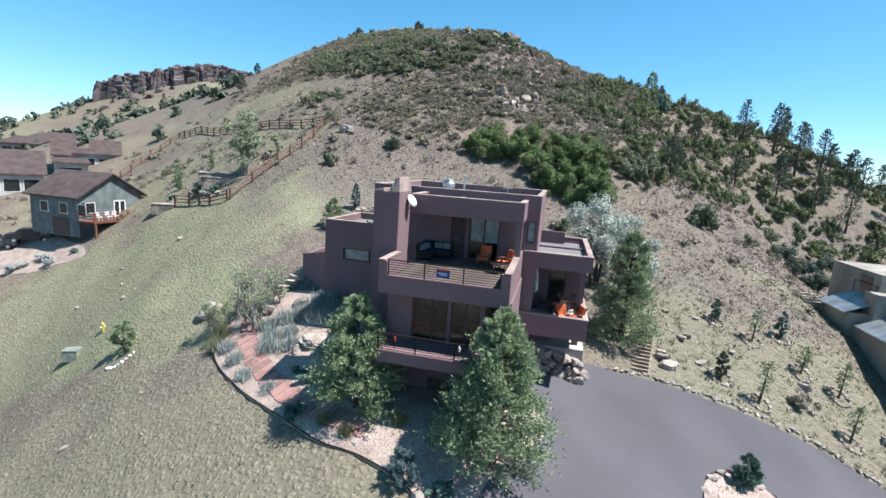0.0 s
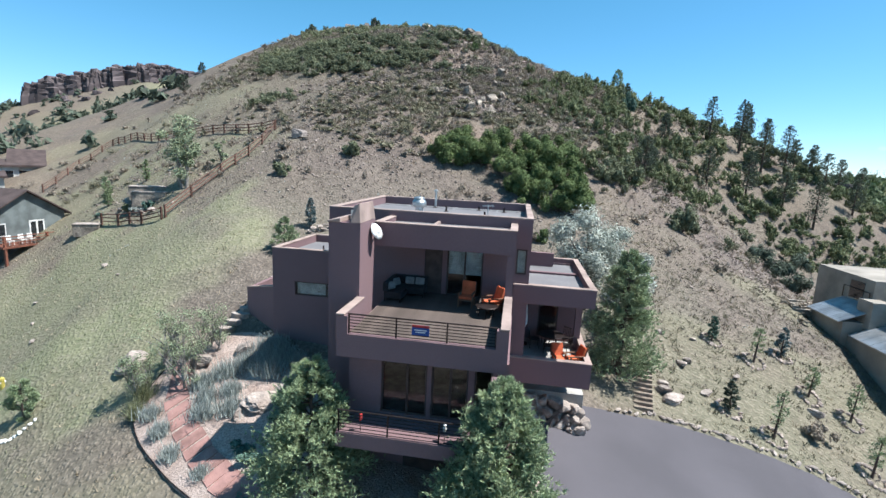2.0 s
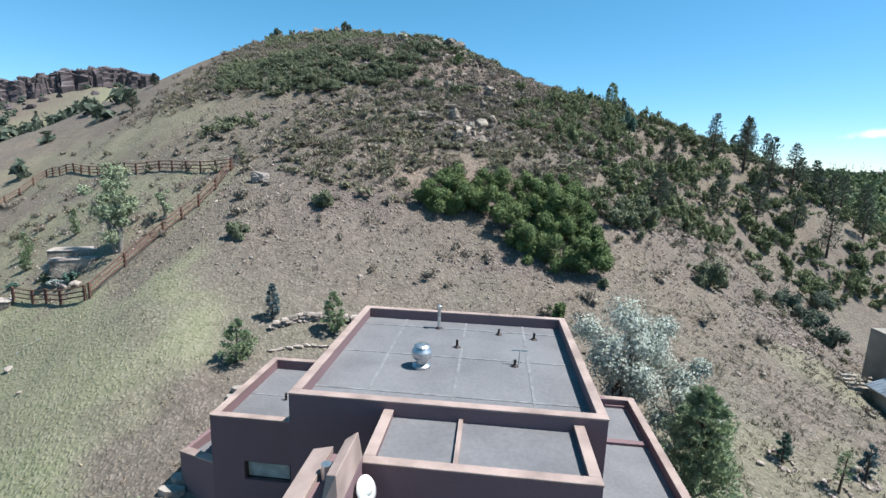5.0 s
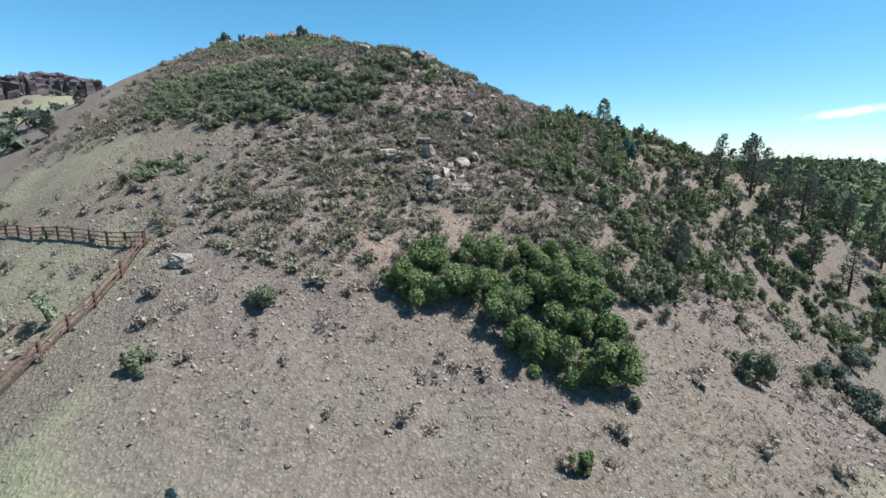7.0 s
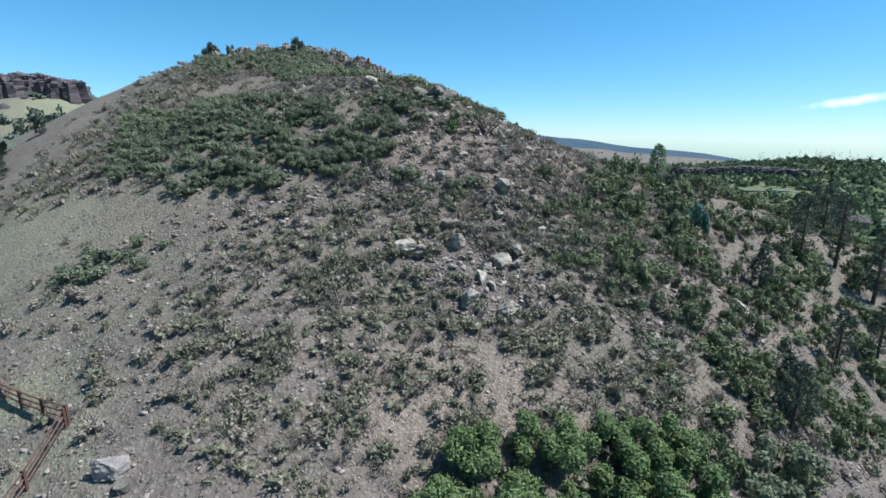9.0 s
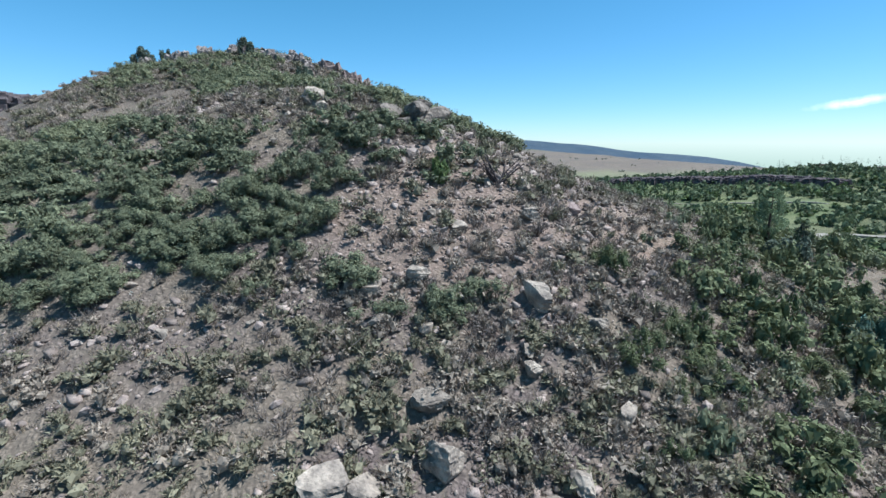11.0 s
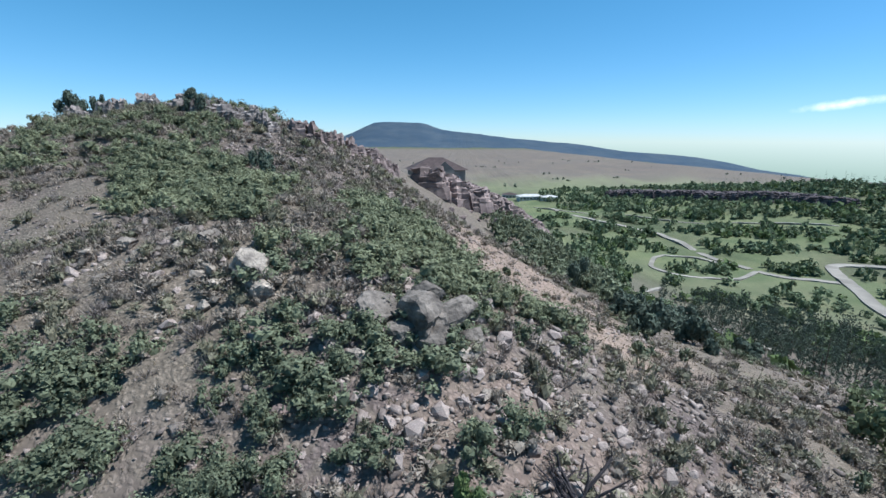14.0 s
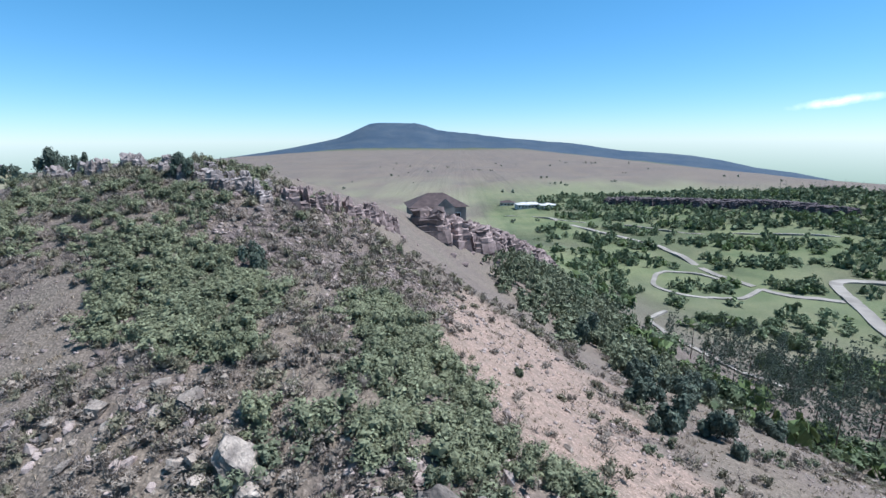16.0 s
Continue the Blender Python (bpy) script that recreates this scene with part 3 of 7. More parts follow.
def stoniness(x, y):
    """How much bare pinkish scree shows."""
    s = 0.45 * soft(waves(x, y, 14.0, 31) + 0.25, 0, 0.8) * (y > 30)
    s = s + 0.8 * patch(x, y, -6, 66, 11, 7, 32) + 0.7 * patch(x, y, -2, 74, 9, 7, 33) + 0.3 * patch(x, y, -18, 58, 9, 3.5, 34) + 0.5 * patch(x, y, 10, 55, 10, 6, 35)
    s = s + 0.8 * patch(x, y, -4, 52, 6, 5, 49) + 0.75 * patch(x, y, -18, 104, 12, 8, 36) + 0.5 * patch(x, y, 25, 42, 14, 8, 37) + 0.3 * patch(x, y, -14, 36, 22, 10, 38)
    return np.clip(s, 0, 1)


def redness(x, y):
    """Rusty dry grass and red soil."""
    s = 0.8 * patch(x, y, -3, 104, 6, 10, 47) + 0.6 * patch(x, y, -8, 92, 4, 5, 48) + 0.85 * patch(x, y, -0.5, 95, 8.5, 13, 41) + 0.5 * patch(x, y, 3, 86, 6, 6, 45) + 0.5 * patch(x, y, -4, 42, 6, 4, 42) + 0.5 * patch(x, y, -4, 68, 8, 7, 43) + 0.6 * patch(x, y, 6, 71, 4, 4, 44)
    return np.clip(s, 0, 1)


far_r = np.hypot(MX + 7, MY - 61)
# alpha: valley cover up to 0.8, then the far range with its haze-blue colour
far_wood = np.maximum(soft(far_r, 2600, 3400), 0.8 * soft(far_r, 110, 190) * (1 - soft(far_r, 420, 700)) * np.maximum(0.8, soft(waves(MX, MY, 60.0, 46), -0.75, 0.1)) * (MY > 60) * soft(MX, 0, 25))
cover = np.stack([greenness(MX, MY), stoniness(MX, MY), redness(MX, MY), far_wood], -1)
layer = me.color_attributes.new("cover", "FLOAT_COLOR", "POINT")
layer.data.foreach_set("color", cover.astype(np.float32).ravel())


def ground_mat():
    m = bpy.data.materials.new("hillside_soil")
    m.use_nodes = True
    nd, ln = m.node_tree.nodes, m.node_tree.links
    b = nd["Principled BSDF"]
    b.inputs["Roughness"].default_value, b.inputs["Specular IOR Level"].default_value = 0.95, 0.15
    tc, at, sep = nd.new("ShaderNodeTexCoord"), nd.new("ShaderNodeAttribute"), nd.new("ShaderNodeSeparateColor")
    at.attribute_name = "cover"
    ln.new(at.outputs["Color"], sep.inputs[0])

    def tex(scale, detail=5, rough=0.6):
        t = nd.new("ShaderNodeTexNoise")
        t.inputs["Scale"].default_value, t.inputs["Detail"].default_value, t.inputs["Roughness"].default_value = scale, detail, rough
        ln.new(tc.outputs["Object"], t.inputs["Vector"])
        return t.outputs["Fac"]

    def span(v, a, b_, lo=0.0, hi=1.0):
        r = nd.new("ShaderNodeMapRange")
        for k, n in zip(("From Min", "From Max", "To Min", "To Max"), (a, b_, lo, hi)):
            r.inputs[k].default_value = n
        ln.new(v, r.inputs["Value"])
        return r.outputs[0]

    def mixc(f, a, b_):
        x = nd.new("ShaderNodeMix")
        x.data_type = "RGBA"
        ln.new(f, x.inputs["Factor"])
        for key, c in (("A", a), ("B", b_)):
            if isinstance(c, tuple):
                x.inputs[key].default_value = (*c, 1)
            else:
                ln.new(c, x.inputs[key])
        return x.outputs["Result"]

    def mul(a, b_):
        x = nd.new("ShaderNodeMath")
        x.operation = "MULTIPLY"
        ln.new(a, x.inputs[0])
        ln.new(b_, x.inputs[1])
        return x.outputs[0]

    def mixc_value(f, a, b_):
        x = nd.new("ShaderNodeMix")
        ln.new(f, x.inputs["Factor"])
        ln.new(a, x.inputs["A"])
        ln.new(b_, x.inputs["B"])
        return x.outputs["Result"]

    grain, clod, mid, big = tex(9.0), tex(2.6, 4, 0.7), tex(1.1), tex(0.13)
    # tussocks and stones: rounded cells with dark gaps between them
    cells = nd.new("ShaderNodeTexVoronoi")
    cells.inputs["Scale"].default_value = 4.2
    warp, add = nd.new("ShaderNodeTexNoise"), nd.new("ShaderNodeMix")
    warp.inputs["Scale"].default_value = 3.0
    add.data_type, add.blend_type = "RGBA", "ADD"
    add.inputs["Factor"].default_value = 0.35
    ln.new(tc.outputs["Object"], warp.inputs["Vector"])
    ln.new(tc.outputs["Object"], add.inputs["A"])
    ln.new(warp.outputs["Color"], add.inputs["B"])
    ln.new(add.outputs["Result"], cells.inputs["Vector"])
    tuss = cells.outputs["Distance"]
    dry = mixc(span(mid, 0.35, 0.65), (0.235, 0.19, 0.163), (0.15, 0.121, 0.104))
    dry = mixc(span(big, 0.4, 0.62), dry, (0.205, 0.178, 0.145))
    dry = mixc(span(tex(0.012, 4), 0.4, 0.62), dry, (0.235, 0.19, 0.148))
    scree = mixc(span(grain, 0.36, 0.64), (0.255, 0.2, 0.182), (0.105, 0.082, 0.076))
    col = mixc(mul(sep.outputs[1], span(mid, 0.3, 0.55)), dry, scree)
    green = mixc(span(mid, 0.35, 0.65), (0.22, 0.215, 0.13), (0.172, 0.174, 0.103))
    green = mixc(span(clod, 0.48, 0.62), green, (0.245, 0.228, 0.155))
    col = mixc(mul(sep.outputs[0], span(big, 0.25, 0.5, 0.6, 1.0)), col, green)
    col = mixc(mul(sep.outputs[2], span(mid, 0.3, 0.6, 0.4, 1.0)), col, (0.38, 0.275, 0.215))
    # woods of the far range, distance haze painted into their bluish base colour
    hazy_range_wood = mixc(span(tex(0.006, 4), 0.4, 0.6), (0.055, 0.085, 0.125), (0.08, 0.108, 0.14))
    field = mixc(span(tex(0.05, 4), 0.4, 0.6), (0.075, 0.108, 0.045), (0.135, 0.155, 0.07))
    col = mixc(at.outputs["Alpha"], col, mixc(span(at.outputs["Alpha"], 0.82, 0.95), field, hazy_range_wood))
    hsv = nd.new("ShaderNodeHueSaturation")
    ln.new(col, hsv.inputs["Color"])
    ln.new(mul(mixc_value(sep.outputs[0], mul(span(grain, 0.3, 0.7, 0.63, 1.06), span(clod, 0.34, 0.62, 0.75, 1.12)), span(grain, 0.3, 0.7, 0.86, 1.04)), mixc_value(sep.outputs[0], span(tuss, 0.1, 0.6, 1.1, 0.76), span(tuss, 0.1, 0.7, 1.02, 0.97))), hsv.inputs["Value"])
    ln.new(hsv.outputs[0], b.inputs["Base Color"])
    bp = nd.new("ShaderNodeBump")
    bp.inputs["Strength"].default_value, bp.inputs["Distance"].default_value = 0.8, 0.09
    ln.new(mul(span(grain, 0.2, 0.8, 0.7, 1.0), span(tuss, 0.0, 0.6, 1.0, 0.0)), bp.inputs["Height"])
    ln.new(bp.outputs[0], b.inputs["Normal"])
    return m


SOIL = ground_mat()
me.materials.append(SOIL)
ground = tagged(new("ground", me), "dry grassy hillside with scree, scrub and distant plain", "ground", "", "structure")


def draped(poly, step, lift, skirt=0.3):
    """A sheet over the ground within a plan polygon, with its edge turned down."""
    bm = bmesh.new()
    face = bm.faces.new([bm.verts.new((x, y, 0)) for x, y in poly])
    xs, ys = [p[0] for p in poly], [p[1] for p in poly]
    for axis, lo, hi in ((0, min(xs), max(xs)), (1, min(ys), max(ys))):
        for c in np.arange(lo + step, hi, step):
            co, no = [0, 0, 0], [0, 0, 0]
            co[axis], no[axis] = c, 1
            bmesh.ops.bisect_plane(bm, geom=bm.verts[:] + bm.edges[:] + bm.faces[:], plane_co=co, plane_no=no)
    bmesh.ops.recalc_face_normals(bm, faces=bm.faces[:])
    if bm.faces[:] and sum(f.normal.z for f in bm.faces) < 0:
        bmesh.ops.reverse_faces(bm, faces=bm.faces[:])
    rim = [e for e in bm.edges if e.is_boundary]
    for v in bm.verts:
        v.co.z = gz(v.co.x, v.co.y) + lift
    out = bmesh.ops.extrude_edge_only(bm, edges=rim)
    for v in [g for g in out["geom"] if isinstance(g, bmesh.types.BMVert)]:
        v.co.z -= skirt
    me_ = bpy.data.meshes.new("sheet")
    bm.to_mesh(me_)
    bm.free()
    return me_


single("driveway", draped(DRIVE, 0.9, 0.03), ASPHALT, "smooth grey asphalt driveway in front of the house", "driveway", kind="structure", smooth=False)
single("gravel_bed", draped(BED, 0.9, 0.05), GRAVEL, "pea gravel garden bed round the house", "gravel bed", kind="structure")

# ---- the house ----
PATIO = mat("pale_concrete", (0.385, 0.362, 0.339), 0.9, vary=0.1, scale=0.8, fine=12)
H0 = (0.0, 7.0, -0.8)
house = thing("house", H0, "flat-roofed modern house of mauve-brown stucco with roof deck", "house")


def wall_y(g, x0, x1, y0, y1, z0, z1, holes=()):
    """A wall along x with square openings (xa, xb, za, zb) right through it."""
    xs = sorted({x0, x1, *[h[0] for h in holes], *[h[1] for h in holes]})
    zs = sorted({z0, z1, *[h[2] for h in holes], *[h[3] for h in holes]})
    for a, b in zip(xs, xs[1:]):
        for c, d in zip(zs, zs[1:]):
            if not any(h[0] <= a and b <= h[1] and h[2] <= c and d <= h[3] for h in holes):
                g.box(a, b, y0, y1, c, d)


def pieces(name, geo, material, parent, label=""):
    """Each box of a Geo as a part of its own."""
    for k in range(0, len(geo.v), 8):
        one = Geo()
        one.v, one.f = geo.v[k:k + 8], [tuple(i - k for i in f) for f in geo.f if k <= f[0] < k + 8]
        part(name, one, material, parent, label)


def block(x0, x1, y0, y1, z0, z1, holes=(), t=0.25, label=""):
    """Four walls round a rectangle, the front one with openings; the front wall is at y0."""
    g = Geo()
    wall_y(g, x0, x1, y0, y0 + t, z0, z1, holes)
    g.box(x0, x1, y1 - t, y1, z0, z1)
    g.box(x0, x0 + t, y0 + t, y1 - t, z0, z1)
    g.box(x1 - t, x1, y0 + t, y1 - t, z0, z1)
    return part("wall", g, STUCCO, house, label)


def flat_roof(x0, x1, y0, y1, z, seams_x=(), seams_y=()):
    r = part("roof", Geo().box(x0, x1, y0, y1, z - 0.25, z), MEMBRANE, house, "grey membrane roof")
    g = Geo()
    for s in seams_x:
        g.box(s - 0.05, s + 0.05, y0, y1, z, z + 0.012)
    for s in seams_y:
        g.box(x0, x1, s - 0.05, s + 0.05, z, z + 0.014)
    if g.v:
        part("seam", g, SEAM, r)
    return r


def cap(x0, x1, y0, y1, z, t=0.27):
    """A rim of coping on a parapet, one length a side."""
    o = 0.02
    for a in ((x0 - o, x1 + o, y0 - o, y0 + t), (x0 - o, x1 + o, y1 - t, y1 + o), (x0 - o, x0 + t, y0 + t, y1 - t), (x1 - t, x1 + o, y0 + t, y1 - t)):
        part("coping", Geo().box(*a, z, z + 0.06), CAP, house, bevel=0.015)


def window(name, x0, x1, y, z0, z1, bars=(), blind=0.0, parent=None, slide=False):
    """A framed pane in an opening that faces -y."""
    f = 0.06
    g = Geo().box(x0, x1, y + 0.06, y + 0.16, z0, z0 + f).box(x0, x1, y + 0.06, y + 0.16, z1 - f, z1)
    g.box(x0, x0 + f, y + 0.06, y + 0.16, z0 + f, z1 - f).box(x1 - f, x1, y + 0.06, y + 0.16, z0 + f, z1 - f)
    for b in bars:
        g.box(b - 0.035, b + 0.035, y + 0.06, y + 0.16, z0 + f, z1 - f)
    w = part("door" if slide else "window", g, FRAME, house, "dark-framed sliding glass door" if slide else "dark-framed window")
    edges = [x0 + f, *[v for b in bars for v in (b - 0.035, b + 0.035)], x1 - f]
    for a, b in zip(edges[::2], edges[1::2]):
        p = part("pane", Geo().box(a, b, y + 0.1, y + 0.115, z0 + f, z1 - f), GLASS, w)
        p.visible_shadow = False
    if blind:
        part("blind", Geo().box(x0 + f, x1 - f, y + 0.2, y + 0.22, z1 - f - (z1 - z0) * blind, z1 - f), BLIND, w, "pale roller blind")
    return w


# upper block behind the deck
UX0, UX1, UY0, UY1, UZ = -5.6, 3.45, 6.2, 14.75, 10.4
block(UX0, UX1, UY0, UY1, 0.2, UZ - 0.06, [(-1.15, -0.35, 6.75, 9.0), (-0.15, 1.45, 6.75, 9.0), (2.85, 3.3, 7.95, 9.05)])
flat_roof(UX0 + 0.25, UX1 - 0.25, UY0 + 0.25, UY1 - 0.25, UZ - 0.45, (-3.6, -0.9, 1.6), (7.6, 10.6, 13.6))
cap(UX0, UX1, UY0, UY1, UZ - 0.06)
window("deck_door", -0.15, 1.45, UY0, 6.75, 9.0, (0.65,), blind=0.55, slide=True)
window("side_window", 2.85, 3.3, UY0, 7.95, 9.05, (), blind=0.9)
part("door", Geo().box(-1.15, -0.35, UY0 + 0.1, UY0 + 0.15, 6.75, 9.0), FRAME, house, "dark panelled door")
part("floor", Geo().box(UX0 + 0.25, UX1 - 0.25, UY0 + 0.25, UY1 - 0.25, 6.5, 6.74), ROOM, house)

# overhang in front of it
part("overhang", Geo().box(-2.75, 2.8, 3.75, 4.0, 9.2, 10.1).box(-2.75, -2.5, 4.0, 6.2, 9.2, 10.1).box(2.55, 2.8, 4.0, 6.2, 9.2, 10.1).box(-2.5, 2.55, 4.0, 6.2, 9.2, 9.4), STUCCO, house)
part("roof", Geo().box(-2.5, 2.55, 4.0, 6.2, 9.75, 9.92), MEMBRANE, house, "grey membrane roof over the overhang")
for a in ((-2.77, 2.82, 3.73, 4.02), (2.53, 2.82, 4.02, 6.2), (-2.77, -2.48, 4.02, 6.2)):
    part("coping", Geo().box(*a, 10.1, 10.15), CAP, house, bevel=0.015)
part("coping", Geo().box(-0.62, -0.5, 4.0, 6.2, 9.92, 10.04), CAP, house)
part("post", Geo().box(2.5, 2.78, 3.78, 4.06, 7.5, 9.2), STUCCO, house)

# chimney with a slanted cap
g = Geo().box(-3.9, -2.72, 2.0, 3.8, 0.0, 10.25)
part("chimney", g, STUCCO, house)
g = Geo().prism([(-3.95, 1.95), (-3.45, 1.95), (-3.45, 3.85), (-3.95, 3.85)], 10.25, [10.3, 10.42, 10.42, 10.3])
g.add([(-3.1, 2.0, 10.25), (-2.72, 2.0, 10.25), (-2.72, 3.8, 10.25), (-3.1, 3.8, 10.25), (-3.05, 2.25, 10.85), (-2.8, 2.1, 10.95), (-2.8, 3.7, 10.95), (-3.05, 3.5, 10.85)],
      [(3, 2, 1, 0), (4, 5, 6, 7), (0, 1, 5, 4), (1, 2, 6, 5), (2, 3, 7, 6), (3, 0, 4, 7)])
part("chimney_cap", g, CAP, house, "slanted stucco chimney hood", bevel=0.02)
part("flue", Geo().tube((-3.28, 2.9, 10.2), (-3.28, 2.9, 10.62), 0.12), STEEL, house)

# deck
DZ = 6.78
part("deck_floor", Geo().box(-2.55, 2.55, 0.2, 6.2, 6.45, DZ - 0.03), STUCCO, house)
for k in range(36):
    y0 = 0.22 + k * 0.166
    if k == 0:
        shared = part("deck_board", Geo().box(-2.5, 2.5, y0, y0 + 0.158, DZ - 0.026, DZ), DECK, house)
    else:
        b = shared.copy()
        scene.collection.objects.link(b)
        b.location.y = k * 0.166
g = Geo().box(-2.78, 2.78, -0.05, 0.2, 6.12, 6.9)
pieces("fascia", g, STUCCO, house)
part("fascia", Geo().box(-2.78, -2.53, 0.2, 2.0, 6.12, 7.52), STUCCO, house)
part("fascia", Geo().box(2.53, 2.78, 0.2, 6.2, 6.12, 7.52), STUCCO, house)
part("fascia", Geo().box(-2.78, -2.4, -0.05, 0.2, 6.9, 7.5), STUCCO, house)
part("fascia", Geo().box(2.4, 2.78, -0.05, 0.2, 6.9, 7.5), STUCCO, house)
part("coping", Geo().box(-2.8, -2.5, -0.07, 2.0, 7.52, 7.58), CAP, house, bevel=0.015)
part("coping", Geo().box(2.5, 2.8, -0.07, 3.8, 7.52, 7.58), CAP, house, bevel=0.015)
part("soffit", Geo().box(-2.55, 2.55, 0.2, 0.9, 6.12, 6.2), STUCCO, house)


def railing(x0, x1, y, z0, z1, posts, n, lab):
    r = part("railing", Geo().tube((x0, y, z1), (x1, y, z1), 0.028, n=6), DARKMETAL, house, lab)
    for p in posts:
        part("post", Geo().box(p - 0.022, p + 0.022, y - 0.022, y + 0.022, z0, z1), DARKMETAL, r)
    for k in range(n):
        z = z0 + (k + 0.5) * (z1 - z0) / (n + 0.5)
        part("bar", Geo().tube((x0, y, z), (x1, y, z), 0.014, n=6), DARKMETAL, r)
    return r


railing(-2.42, 2.42, 0.05, 6.9, 7.56, (-2.38, -0.8, 0.85, 2.38), 6, "dark metal bar railing")

# storey under the deck
block(-2.6, 2.6, 0.75, 6.2, 3.3, 6.12, [(-1.45, 0.15, 3.9, 6.02), (0.3, 1.55, 3.9, 6.02), (1.75, 2.35, 3.9, 6.02)])
window("lower_door", -1.45, 0.15, 0.75, 3.9, 6.02, (-0.55,), slide=True)
window("lower_door", 0.3, 1.55, 0.75, 3.9, 6.02, (0.95,), slide=True)
window("lower_window", 1.75, 2.35, 0.75, 3.9, 6.02)
part("floor", Geo().box(-2.35, 2.35, 1.0, 6.2, 3.5, 3.88), ROOM, house)
part("wall", Geo().box(-2.35, 2.35, 5.6, 5.8, 3.88, 6.12), ROOM, house, "inner room wall")
part("porch_floor", Geo().box(-2.5, 2.6, -0.75, 0.75, 3.35, 3.85), STUCCO, house)
railing(-2.45, 2.55, -0.68, 3.85, 4.6, (-2.42, -0.8, 0.85, 2.5), 6, "dark metal porch railing")
part("post", Geo().box(2.35, 2.75, -0.7, -0.3, 3.85, 6.12), STUCCO, house)
# ground storey, set back
part("wall", Geo().box(-2.6, 2.6, 2.2, 2.45, -1.2, 3.35).box(-2.6, -2.35, 2.45, 6.2, -1.2, 3.35).box(2.35, 2.6, 2.45, 6.2, -1.2, 3.35), STUCCO, house)
part("garage_door", Geo().box(-0.9, 2.0, 2.13, 2.2, -0.8, 1.6), FRAME, house, "dark garage door")

# east wing with its roof and the lower balcony
block(2.85, 6.2, 10.2, 13.2, 0.0, 7.3, [(4.2, 5.2, 3.9, 6.0)])
window("wing_door", 4.2, 5.2, 10.2, 3.9, 6.0, slide=True)
g = Geo().box(2.83, 6.3, 6.1, 6.35, 6.72, 7.5).box(6.05, 6.3, 6.35, 13.3, 6.72, 7.5).box(3.45, 6.05, 13.05, 13.3, 6.72, 7.5).box(2.83, 6.05, 6.35, 10.2, 6.72, 6.95)
pieces("fascia", g, STUCCO, house)
part("roof", Geo().box(3.45, 6.05, 6.35, 13.05, 6.98, 7.2), MEMBRANE, house, "grey membrane roof of the wing")
for a in ((2.81, 6.32, 6.08, 6.37), (6.03, 6.32, 6.37, 13.3), (3.45, 6.03, 13.03, 13.32)):
    part("coping", Geo().box(*a, 7.5, 7.56), CAP, house, bevel=0.015)
part("wall", Geo().box(3.45, 4.9, 12.2, 12.45, 7.2, 7.95), STUCCO, house, "low roof parapet")
part("post", Geo().box(5.95, 6.25, 9.2, 9.5, 3.6, 6.72), STUCCO, house)
part("post", Geo().box(5.98, 6.22, 12.2, 12.5, 3.6, 6.72), STUCCO, house)
part("balcony_floor", Geo().box(2.78, 6.15, 6.3, 10.2, 3.4, 3.7), PATIO, house, "pale balcony floor")
g = Geo().box(2.78, 6.4, 6.05, 6.3, 3.1, 4.22).box(6.15, 6.4, 6.3, 10.6, 3.1, 4.22)
pieces("fascia", g, STUCCO, house)
part("coping", Geo().box(2.78, 6.42, 6.03, 6.32, 4.22, 4.28), CAP, house, bevel=0.015)
part("coping", Geo().box(6.13, 6.42, 6.32, 10.6, 4.22, 4.28), CAP, house, bevel=0.015)
part("wall", Geo().box(2.6, 2.85, 0.75, 10.2, -0.8, 6.12), STUCCO, house)
part("post", Geo().box(5.85, 6.2, 8.6, 8.95, 1.95, 3.1), STUCCO, house)
part("patio", Geo().box(2.7, 6.5, 7.9, 10.2, -0.6, 1.95), PATIO, house, "pale concrete patio under the balcony")
part("wall", Geo().box(2.85, 6.2, 9.9, 10.2, -0.5, 3.1), STUCCO, house)

# west wing
block(-9.9, -5.6, 8.95, 14.2, 1.0, 7.7, [(-8.65, -6.35, 5.25, 6.0)])
flat_roof(-9.65, -5.6, 9.2, 13.95, 7.3, (), (11.5,))
cap(-9.9, -5.6, 8.95, 14.2, 7.7)
window("west_window", -8.65, -6.35, 8.95, 5.25, 6.0, (-6.9,), blind=1.0)
part("floor", Geo().box(-9.65, -5.85, 9.2, 13.95, 4.4, 4.6), ROOM, house)
part("wall", Geo().box(-9.65, -5.85, 11.5, 11.6, 4.6, 7.05), BLIND, house, "pale inner wall")
g = Geo().prism([(-12.4, 10.6), (-9.9, 9.3), (-9.9, 9.55), (-12.2, 10.85)], 2.2, [4.9, 5.5, 5.5, 4.9])
g.prism([(-12.4, 10.6), (-12.2, 10.85), (-11.2, 14.6), (-11.45, 14.6)], 2.2, [4.9, 4.9, 5.4, 5.4])
part("wall", g, STUCCO, house, "low wing wall")
part("coping", Geo().prism([(-12.44, 10.57), (-9.9, 9.24), (-9.9, 9.58), (-12.2, 10.9)], [4.9, 5.5, 5.5, 4.9], [4.96, 5.56, 5.56, 4.96]), CAP, house)
part("roof", Geo().prism([(-12.2, 10.85), (-9.9, 9.6), (-9.9, 14.2), (-11.3, 14.4)], 4.4, 4.6), MEMBRANE, house)

